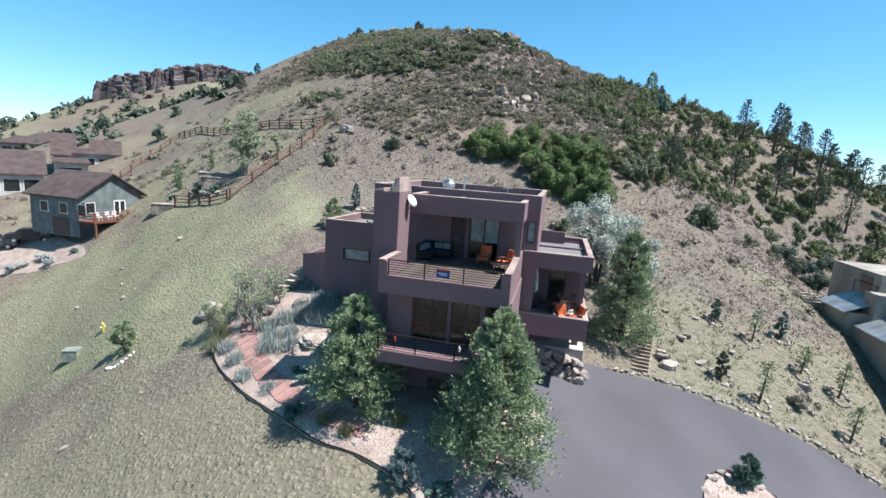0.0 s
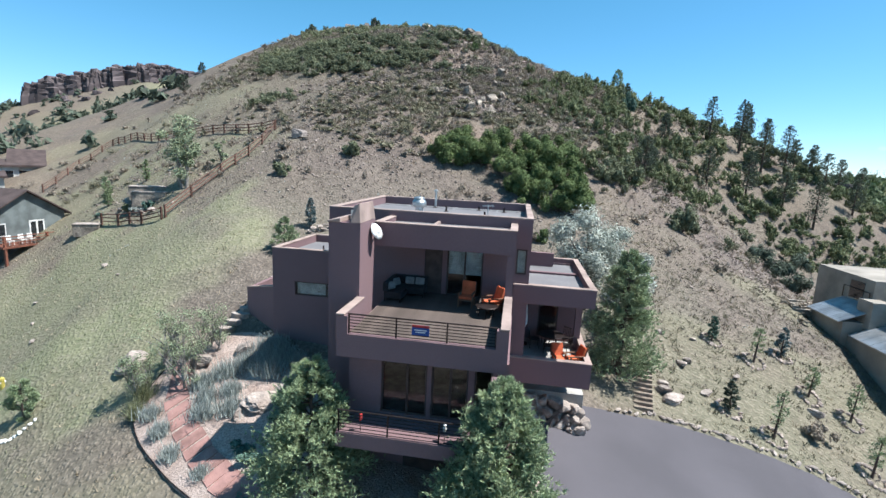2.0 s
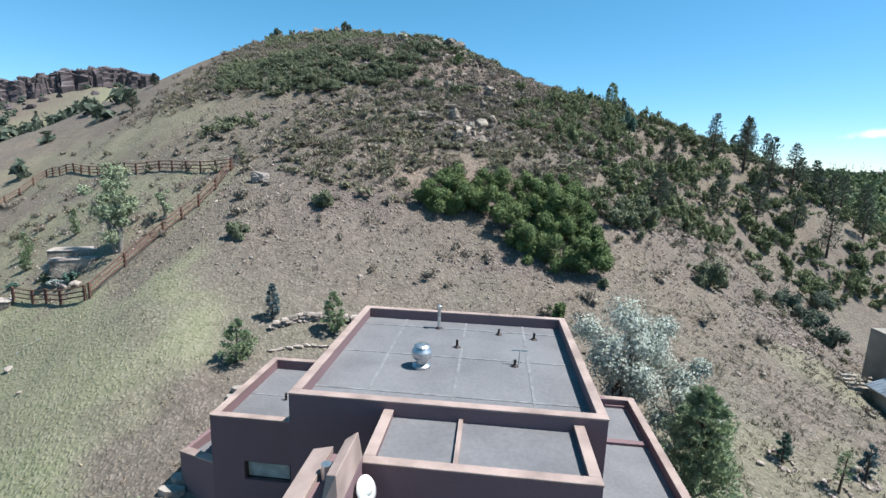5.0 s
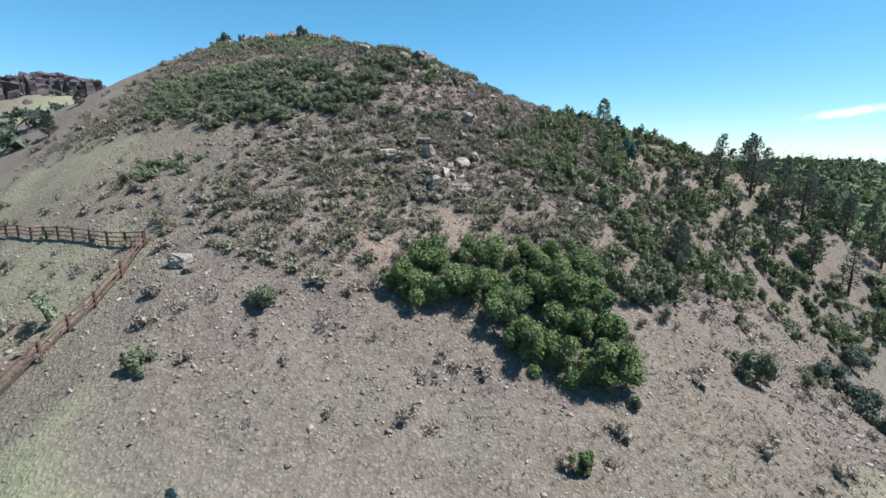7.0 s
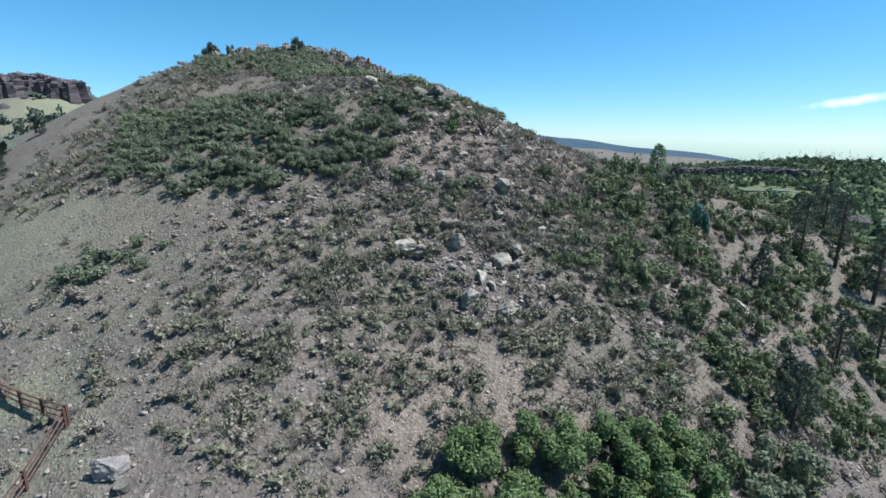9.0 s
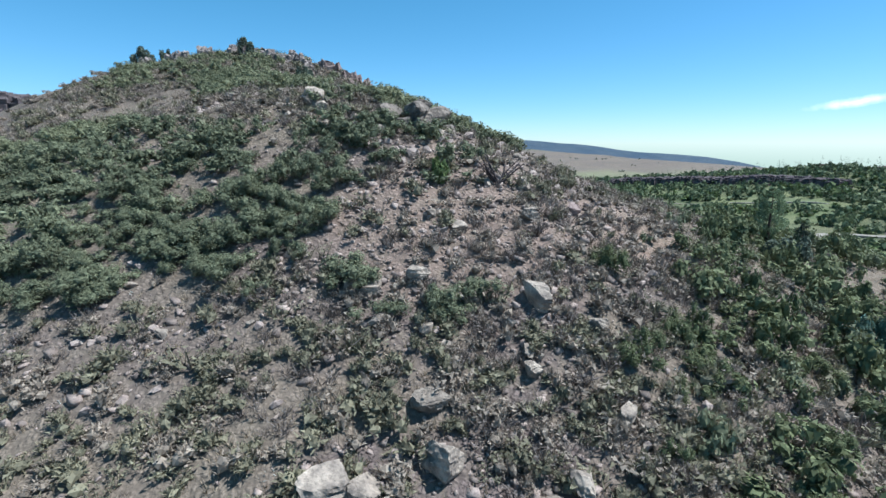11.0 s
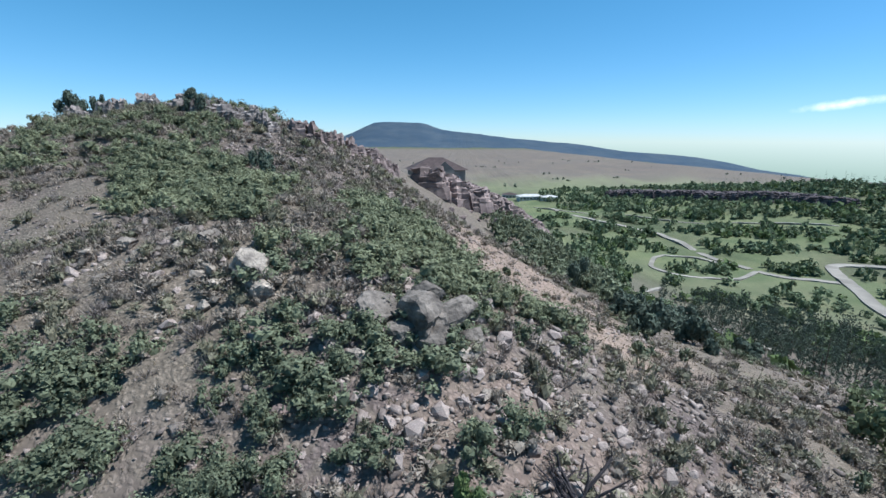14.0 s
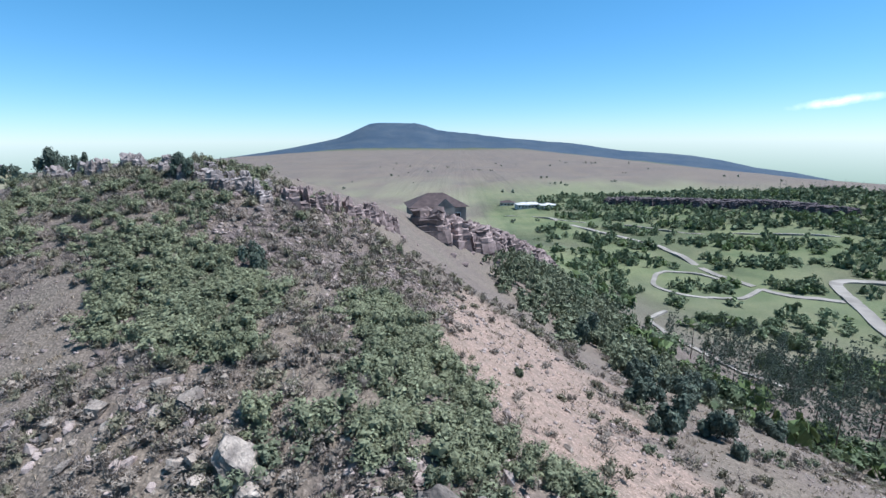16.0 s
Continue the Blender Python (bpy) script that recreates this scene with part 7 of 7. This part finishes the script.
def gable_house(x, y, z, turn, w, d, eave, rise):
    """Gable towards local -y, its lower left corner at x, y."""
    m = local(x, y, z, turn)
    h = thing("neighbour_house", (x, y, z), "grey sided house with brown gable roof and deck", "house")
    g = Geo()
    g.add([(0, 0, -2), (w, 0, -2), (w, 0, eave), (w / 2, 0, eave + rise), (0, 0, eave), (0, d, -2), (w, d, -2), (w, d, eave), (w / 2, d, eave + rise), (0, d, eave)],
          [(0, 1, 2, 3, 4), (9, 8, 7, 6, 5), (1, 6, 7, 2), (5, 0, 4, 9)])
    part("wall", on(m, g), GREYWALL, h)
    o, t = 0.5, 0.16
    for sgn in (0, 1):
        a, b = (-o, w / 2) if not sgn else (w + o, w / 2)
        za, zb_ = eave - o * rise / (w / 2), eave + rise
        part("roof", on(m, Geo().add([(a, -o, za), (b, -o, zb_), (b, d + o, zb_), (a, d + o, za), (a, -o, za + t), (b, -o, zb_ + t), (b, d + o, zb_ + t), (a, d + o, za + t)],
             [(3, 2, 1, 0), (4, 5, 6, 7), (0, 1, 5, 4), (1, 2, 6, 5), (2, 3, 7, 6), (3, 0, 4, 7)])), SHINGLE, h, "brown shingle roof slope")
    return h, m


nh, nm = gable_house(NX, NY, NZ, NT, NW, ND, NE, NR)
door = part("door", on(nm, Geo().box(NW * 0.52, NW * 0.52 + 1.6, -0.05, 0, 0.1, 2.1)), WHITE, nh, "white double glazed door")
part("pane", on(nm, Geo().box(NW * 0.52 + 0.15, NW * 0.52 + 0.7, -0.06, -0.05, 0.3, 1.95)), PANE, door)
part("pane", on(nm, Geo().box(NW * 0.52 + 0.9, NW * 0.52 + 1.45, -0.06, -0.05, 0.3, 1.95)), PANE, door)
pane_in(nh, nm, 0.8, 2.0, 0, 0.7, 2.0)
pane_in(nh, nm, 0.4, 0.75, 0, 0.3, 2.0, FRAME)
sm = nm @ pose(0, ND, 0, 0, 0, -90)
for a in (1.6, 4.6, 7.4):
    pane_in(nh, sm, a, a + 1.3, 0, 0.6, 1.9)
part("garage_door", on(sm, Geo().box(3.4, 6.0, -0.04, 0, -1.9, 0.2)), FRAME, nh)
dk = part("deck", on(nm, Geo().box(-0.3, NW + 1.2, -2.6, -0.02, -0.15, 0.02)), REDWOOD, nh, "red-stained wooden deck")
for a in (0.0, NW * 0.5, NW + 0.9):
    part("deck_post", on(nm, Geo().box(a - 0.1, a + 0.1, -2.55, -2.35, -3.6, 1.1)), REDWOOD, nh)
for zr in (0.35, 0.65, 0.95):
    part("deck_rail", on(nm, Geo().box(-0.3, NW + 1.2, -2.55, -2.48, zr, zr + 0.09)), REDWOOD, nh)
    part("deck_rail", on(nm, Geo().box(-0.3, -0.22, -2.48, 0, zr, zr + 0.09)), REDWOOD, nh)
for k, a in enumerate((1.2, 2.4, 3.3)):
    c = thing("white_chair", (0, 0, 0), "white plastic chair on the neighbour's deck", "chair", "white deck chairs")
    c.matrix_basis = nm @ pose(a, -1.5, 0.02)
    for dx in (-0.22, 0.22):
        for dy in (-0.2, 0.2):
            part("leg", Geo().box(dx - 0.03, dx + 0.03, dy - 0.03, dy + 0.03, 0, 0.4), WHITE, c)
    part("seat", Geo().box(-0.28, 0.28, -0.26, 0.26, 0.4, 0.45), WHITE, c, bevel=0.02)
    part("backrest", Geo().box(-0.28, 0.28, 0.22, 0.28, 0.45, 0.95), WHITE, c, bevel=0.02)


def shed_block(h, x, y, z, turn, w, d, low, high, wall, floors=2):
    """A block with a single-pitch roof that falls to local -y, and rows of windows on that side."""
    m = local(x, y, z, turn)
    g = Geo().add([(0, 0, -3), (w, 0, -3), (w, d, -3), (0, d, -3), (0, 0, low), (w, 0, low), (w, d, high), (0, d, high)], [(3, 2, 1, 0), (0, 1, 5, 4), (1, 2, 6, 5), (2, 3, 7, 6), (3, 0, 4, 7)])
    part("wall", on(m, g), wall, h)
    t = 0.2
    part("roof", on(m, Geo().add([(-0.4, -0.5, low - 0.1), (w + 0.4, -0.5, low - 0.1), (w + 0.4, d + 0.3, high + 0.05), (-0.4, d + 0.3, high + 0.05), (-0.4, -0.5, low + t), (w + 0.4, -0.5, low + t), (w + 0.4, d + 0.3, high + t), (-0.4, d + 0.3, high + t)],
         [(3, 2, 1, 0), (4, 5, 6, 7), (0, 1, 5, 4), (1, 2, 6, 5), (2, 3, 7, 6), (3, 0, 4, 7)])), SHINGLE, h, "brown shingle shed roof")
    for fl in range(floors):
        n = int(w / 2.2)
        for k in range(n):
            pane_in(h, m, 0.4 + k * (w - 0.6) / n, 0.4 + (k + 0.85) * (w - 0.6) / n, 0, low - 2.6 - fl * 2.9, low - 0.6 - fl * 2.9)


mh = thing("modern_house", (-78, 45, gz(-78, 45)), "large modern house with steep brown shed roofs", "house")
shed_block(mh, -80.2, 31.9, 0.0, 54, 10.0, 6.0, 5.6, 9.1, PALEWALL, 2)
shed_block(mh, -74.6, 42.0, 1.0, 54, 4.2, 4.0, 6.6, 7.2, PALEWALL, 1)
shed_block(mh, -79.9, 45.9, 2.0, 52, 2.9, 5.0, 6.6, 10.3, PALEWALL, 1)
shed_block(mh, -78.1, 48.2, 2.0, 52, 3.4, 4.0, 7.0, 7.8, PALEWALL, 2)
shed_block(mh, -77.6, 50.8, 3.0, 48, 4.2, 5.0, 6.0, 8.5, PALEWALL, 1)
for n, (x, y, w) in enumerate(((-134, 80, 7), (-128, 70, 8))):
    fh = thing("distant_house", (x, y, gz(x, y)), "distant tan house with low brown roof on the slope", "house", "distant hillside houses")
    shed_block(fh, x, y, gz(x, y) + 0.5, 30, w, 8.0, 3.6, 5.4, TANWALL, 1)

# yard terrace by the fence
for n, (x, y, w, d, h) in enumerate(((-33.4, 28.2, 3.0, 1.4, 0.9), (-35.0, 30.0, 3.4, 1.6, 0.9), (-38.8, 26.2, 2.2, 1.2, 0.7))):
    wl = thing("stone_terrace", (x, y, gz(x, y)), "stone terrace block with flat pale top", "terrace", "yard terraces")
    part("face", Geo().turned_box(pose(x, y, gz(x, y) - 0.5, 0, 0, 28), w, d, h + 0.5), ROCK, wl, bevel=0.05)
    part("top", Geo().turned_box(pose(x, y, gz(x, y) + h, 0, 0, 28), w + 0.1, d + 0.1, 0.08), PALESTONE, wl, bevel=0.02)
for n, (x, y, s) in enumerate(((-33, 26.6, 0.5), (-34.6, 27.4, 0.45), (-36, 28.2, 0.5), (-37.2, 28.6, 0.4), (-31.6, 26.3, 0.45), (-39.6, 27.2, 0.4))):
    boulder("yard_boulder", x, y, (s, s * 0.8, s * 0.8), "grey boulder in the neighbouring rock garden", 2300 + n, PALESTONE, group="yard boulders")
for n, (x, y, w, h, m) in enumerate(((-34.0, 27.0, 0.7, 0.6, SAGE), (-35.4, 27.6, 0.7, 0.7, GRASS), (-36.8, 29.4, 0.8, 0.7, SAGE), (-32.4, 27.0, 0.6, 0.8, JUNIPER), (-40, 28.6, 0.7, 0.6, JUNIPER), (-49.5, 21.6, 0.9, 0.7, SAGE), (-51.6, 22.2, 1.0, 0.9, SAGE), (-53.5, 21.0, 1.2, 0.9, SAGE), (-47.5, 22.6, 0.7, 0.5, JUNIPER))):
    shrub("yard_shrub", x, y, w, h, 500, 0.1, m, "soft rounded shrub in the neighbouring garden", "shrub", "yard shrubs", 2320 + n)

# two parked vehicles by the neighbour's drive
CARBODY = mat("dark_car_paint", (0.027, 0.031, 0.039), 0.25, 0.3, vary=0.05, bump=0, spec=0.6)
RUBBER = mat("rubber", (0.015, 0.015, 0.015), 0.8, vary=0.05)
SILVERPAINT = mat("silver_car_paint", (0.169, 0.185, 0.208), 0.25, 0.4, vary=0.05, bump=0, spec=0.6)
for x, y, turn, m, lab in ((-60.2, 23.2, 40, SILVERPAINT, "silver-grey pickup truck parked on gravel"), (-57.2, 25.2, 40, CARBODY, "dark blue car parked beside the pickup")):
    car = thing("parked_car", (0, 0, 0), lab, "car", "parked cars")
    car.matrix_basis = pose(x, y, gz(x, y) + 0.05, 0, 0, turn)
    prof = [(-2.3, 0.45), (2.25, 0.45), (2.3, 0.75), (2.1, 0.95), (1.0, 1.05), (0.35, 1.6), (-1.0, 1.62), (-1.5, 1.1), (-2.3, 1.05)]
    g = Geo()
    n = len(prof)
    g.add([(px, -0.88, pz) for px, pz in prof] + [(px, 0.88, pz) for px, pz in prof], [tuple(range(n)), tuple(range(n, 2 * n))[::-1]] + [(i, n + i, n + (i + 1) % n, (i + 1) % n) for i in range(n)])
    part("body", g, m, car, bevel=0.06)
    part("windscreen", Geo().add([(0.98, -0.75, 1.09), (0.98, 0.75, 1.09), (0.42, 0.7, 1.57), (0.42, -0.7, 1.57)], [(0, 1, 2, 3)]), PANE, car)
    part("side_window", Geo().box(-0.95, 0.3, -0.895, -0.882, 1.1, 1.52), PANE, car)
    part("side_window", Geo().box(-0.95, 0.3, 0.882, 0.895, 1.1, 1.52), PANE, car)
    for wx in (-1.45, 1.45):
        for wy in (-0.85, 0.85):
            w_ = part("wheel", Geo().tube((wx, wy - 0.1, 0.33), (wx, wy + 0.1, 0.33), 0.34, n=18), RUBBER, car)
            part("rim", Geo().tube((wx, wy - 0.11, 0.33), (wx, wy + 0.11, 0.33), 0.2, n=12), STEEL, w_)
NDRIVE = rounded([(-64, 24), (-57, 27.5), (-50, 24.8), (-46, 22.8), (-45, 21.6), (-50, 20.6), (-58, 19.5), (-66, 18)], 2)
single("neighbour_drive", draped(NDRIVE, 1.5, 0.06), GRAVEL, "pale gravel drive beside the neighbouring house", "driveway", kind="structure")

# stucco house east of the bank
eh = thing("stucco_house", (32, 24, gz(28, 24)), "tan stucco house with ribbed metal roofs", "house")
part("wall", Geo().box(27.9, 36, 25.2, 29.0, -2.5, 2.15), TANWALL, eh)
part("wall", Geo().box(28.4, 38, 13.0, 25.2, -4.5, 1.2), TANWALL, eh)
part("wall", Geo().box(30.1, 40, 26.0, 33.0, -1.0, 5.3), TANWALL, eh)
part("wall", Geo().box(30.6, 40, 16.0, 26.0, -1.0, 3.6), TANWALL, eh)
part("wall", Geo().box(29.3, 30.6, 24.6, 26.2, -2.0, 3.9), TANWALL, eh, "stucco pier")


def tin_roof(a, b, c, d_, lab):
    """A sloping sheet with standing ribs; a, b along the eave, d_, c along the top."""
    a, b, c, d_ = map(Vector, (a, b, c, d_))
    up = Vector((0, 0, 0.08))
    rf = part("roof", Geo().add([a, b, c, d_, a + up, b + up, c + up, d_ + up], [(3, 2, 1, 0), (4, 5, 6, 7), (0, 1, 5, 4), (1, 2, 6, 5), (2, 3, 7, 6), (3, 0, 4, 7)]), TINROOF, eh, lab)
    for k in range(13):
        f = (k + 0.5) / 13
        part("rib", Geo().tube(a.lerp(b, f) + up, d_.lerp(c, f) + up, 0.035, n=4), TINROOF, rf)


tin_roof((27.5, 29.2, 2.1), (27.5, 25.1, 2.1), (30.2, 25.1, 3.3), (30.2, 29.2, 3.3), "white ribbed metal lean-to roof")
tin_roof((28.1, 24.7, 1.2), (28.1, 13.0, 1.2), (30.7, 13.0, 2.4), (30.7, 24.7, 2.4), "white ribbed metal roof over the side wing")
part("balcony_rail", Geo().tube((30.0, 29.2, 4.3), (30.0, 26.2, 4.3), 0.03).tube((30.0, 29.2, 3.3), (30.0, 29.2, 4.3), 0.03).tube((30.0, 26.2, 3.3), (30.0, 26.2, 4.3), 0.03), DARKMETAL, eh)
part("window", Geo().box(30.07, 30.1, 27.0, 28.6, 3.5, 4.9), PANE, eh)
es = thing("stucco_stairs", (26.9, 29.6, gz(26.9, 29.6)), "short stucco stairs beside the lean-to", "steps", kind="structure")
for k in range(4):
    part("tread", Geo().box(26.6, 27.9, 29.2 + 0.3 * k, 29.55 + 0.3 * k, gz(27, 29.5) - 0.3, gz(27, 29.5) + 0.2 + 0.18 * k), TANWALL, es)

# ---- valley ----
def ribbon(line, w):
    left, right = [], []
    for i, (x, y) in enumerate(line):
        (x0, y0), (x1, y1) = line[max(i - 1, 0)], line[min(i + 1, len(line) - 1)]
        d = math.hypot(x1 - x0, y1 - y0)
        nx_, ny_ = -(y1 - y0) / d * w / 2, (x1 - x0) / d * w / 2
        left.append((x + nx_, y + ny_))
        right.append((x - nx_, y - ny_))
    return left, right


ROADMAT = mat("pale_road", (0.308, 0.277, 0.239), 0.95, spec=0.1, vary=0.08, scale=0.1, fine=6)
for line, w in zip(ROADLINES, (3.2, 1.8, 3.2, 4.2, 1.4, 1.2)):
    pts = []
    for (x0, y0), (x1, y1) in zip(line, line[1:]):
        n = max(2, int(math.hypot(x1 - x0, y1 - y0) / 3))
        pts += [(x0 + (x1 - x0) * k / n, y0 + (y1 - y0) * k / n) for k in range(n)]
    for _ in range(3):
        pts = [pts[0]] + [((a[0] + b[0] + c[0]) / 3, (a[1] + b[1] + c[1]) / 3) for a, b, c in zip(pts, pts[1:], pts[2:])] + [pts[-1]]
    l, r = ribbon(pts, w)
    g = Geo()
    n = len(pts)
    zs = [max(gz(*l[i]), gz(*r[i]), gz(*pts[i])) + 0.35 for i in range(n)]
    g.add([(*l[i], zs[i]) for i in range(n)] + [(*r[i], zs[i]) for i in range(n)] + [(*l[i], zs[i] - 0.8) for i in range(n)] + [(*r[i], zs[i] - 0.8) for i in range(n)],
          [(i, n + i, n + i + 1, i + 1) for i in range(n - 1)] + [(2 * n + i, i, i + 1, 2 * n + i + 1) for i in range(n - 1)] + [(n + i, 3 * n + i, 3 * n + i + 1, n + i + 1) for i in range(n - 1)])
    single("valley_road", g, ROADMAT, "pale winding road through the green valley", "road", "valley roads", "structure")


def hip_house(name, x, y, turn, w, d, wall_h, rise, wall, roof, label, group=""):
    z = gz(x, y)
    m = local(x, y, z, turn)
    h = thing(name, (x, y, z), label, "house", group)
    part("wall", on(m, Geo().box(-w / 2, w / 2, -d / 2, d / 2, -3, wall_h)), wall, h)
    o = 0.6
    a, b, r_ = w / 2 + o, d / 2 + o, max(0.2, w / 2 - d / 2)
    part("roof", on(m, Geo().add([(-a, -b, wall_h), (a, -b, wall_h), (a, b, wall_h), (-a, b, wall_h), (-r_, 0, wall_h + rise), (r_, 0, wall_h + rise)], [(3, 2, 1, 0), (0, 1, 5, 4), (1, 2, 5), (2, 3, 4, 5), (3, 0, 4)])), roof, h)
    n = int(w / 2.6)
    for k in range(n):
        pane_in(h, m, -w / 2 + 0.5 + k * (w - 0.6) / n, -w / 2 + 0.5 + (k + 0.6) * (w - 0.6) / n, -d / 2, 0.9, 2.2)
    return h, m


rh, rm = hip_house("ridge_house", -11.5, 158.0, 12, 11, 8, 3.4, 2.4, TANWALL, SHINGLE, "brown-roofed tan house on the far shoulder")
part("gable", on(rm, Geo().add([(-1, -5.2, 0), (3, -5.2, 0), (3, -3.9, 0), (-1, -3.9, 0), (-1, -5.2, 3.4), (3, -5.2, 3.4), (3, 0, 3.4), (-1, 0, 3.4), (1, -5.4, 5.2), (1, 0, 5.2)], [(0, 1, 5, 4), (4, 5, 8), (1, 2, 6, 5), (0, 4, 7, 3)])), TANWALL, rh)
for n, (x, y, t_, w) in enumerate(((52, 446, 10, 20), (66, 440, 40, 12), (38, 470, -10, 12), (158, 222, 55, 14), (250, 395, 20, 18), (275, 372, 30, 16), (300, 350, 10, 18))):
    hip_house("valley_house", x, y, t_, w, 9, 3.2, 1.6, PALEWALL if n < 3 else TANWALL, PALEWALL if n < 2 else SHINGLE, "low pale house among trees in the valley" if n < 3 else "low tan house with brown roof in the valley", "valley houses")

# wisp of cloud
CLOUD = bpy.data.materials.new("cloud_wisp")
CLOUD.use_nodes = True
nd, ln = CLOUD.node_tree.nodes, CLOUD.node_tree.links
nd.clear()
co, tex_, ramp_, em, tp, mx, ou = [nd.new(k) for k in ("ShaderNodeTexCoord", "ShaderNodeTexNoise", "ShaderNodeMapRange", "ShaderNodeEmission", "ShaderNodeBsdfTransparent", "ShaderNodeMixShader", "ShaderNodeOutputMaterial")]
mp, gr = nd.new("ShaderNodeMapping"), nd.new("ShaderNodeTexGradient")
gr.gradient_type = "QUADRATIC_SPHERE"
mp.inputs["Scale"].default_value = (1 / 560, 1 / 70, 1)
ln.new(co.outputs["Object"], mp.inputs["Vector"])
ln.new(mp.outputs[0], gr.inputs["Vector"])
tex_.inputs["Scale"].default_value, tex_.inputs["Detail"].default_value = 0.012, 6
ln.new(co.outputs["Object"], tex_.inputs["Vector"])
mu = nd.new("ShaderNodeMath")
mu.operation = "MULTIPLY"
ln.new(gr.outputs["Fac"], mu.inputs[0])
ln.new(tex_.outputs["Fac"], mu.inputs[1])
ramp_.inputs["From Min"].default_value, ramp_.inputs["From Max"].default_value, ramp_.inputs["To Max"].default_value = 0.1, 0.42, 0.8
ln.new(mu.outputs[0], ramp_.inputs["Value"])
em.inputs["Color"].default_value, em.inputs["Strength"].default_value = (0.93, 0.96, 1, 1), 0.95
ln.new(ramp_.outputs[0], mx.inputs[0])
ln.new(tp.outputs[0], mx.inputs[1])
ln.new(em.outputs[0], mx.inputs[2])
ln.new(mx.outputs[0], ou.inputs["Surface"])
cl = new("cloud_backdrop", Geo().add([(-560, -75, 0), (560, -75, 0), (560, 75, 0), (-560, 75, 0)], [(0, 1, 2, 3)]).mesh("cloud_backdrop"))
cl.data.materials.append(CLOUD)
way = Vector((0.605, 0.795, 0.058)).normalized()
cl.matrix_world = look(Vector((-7, 61, 50)) + way * 4400, (-7, 61, 50), -6.5)
cl.visible_shadow = False
tagged(cl, "thin white wisp of cloud in a blue sky", "cloud", "", "structure")
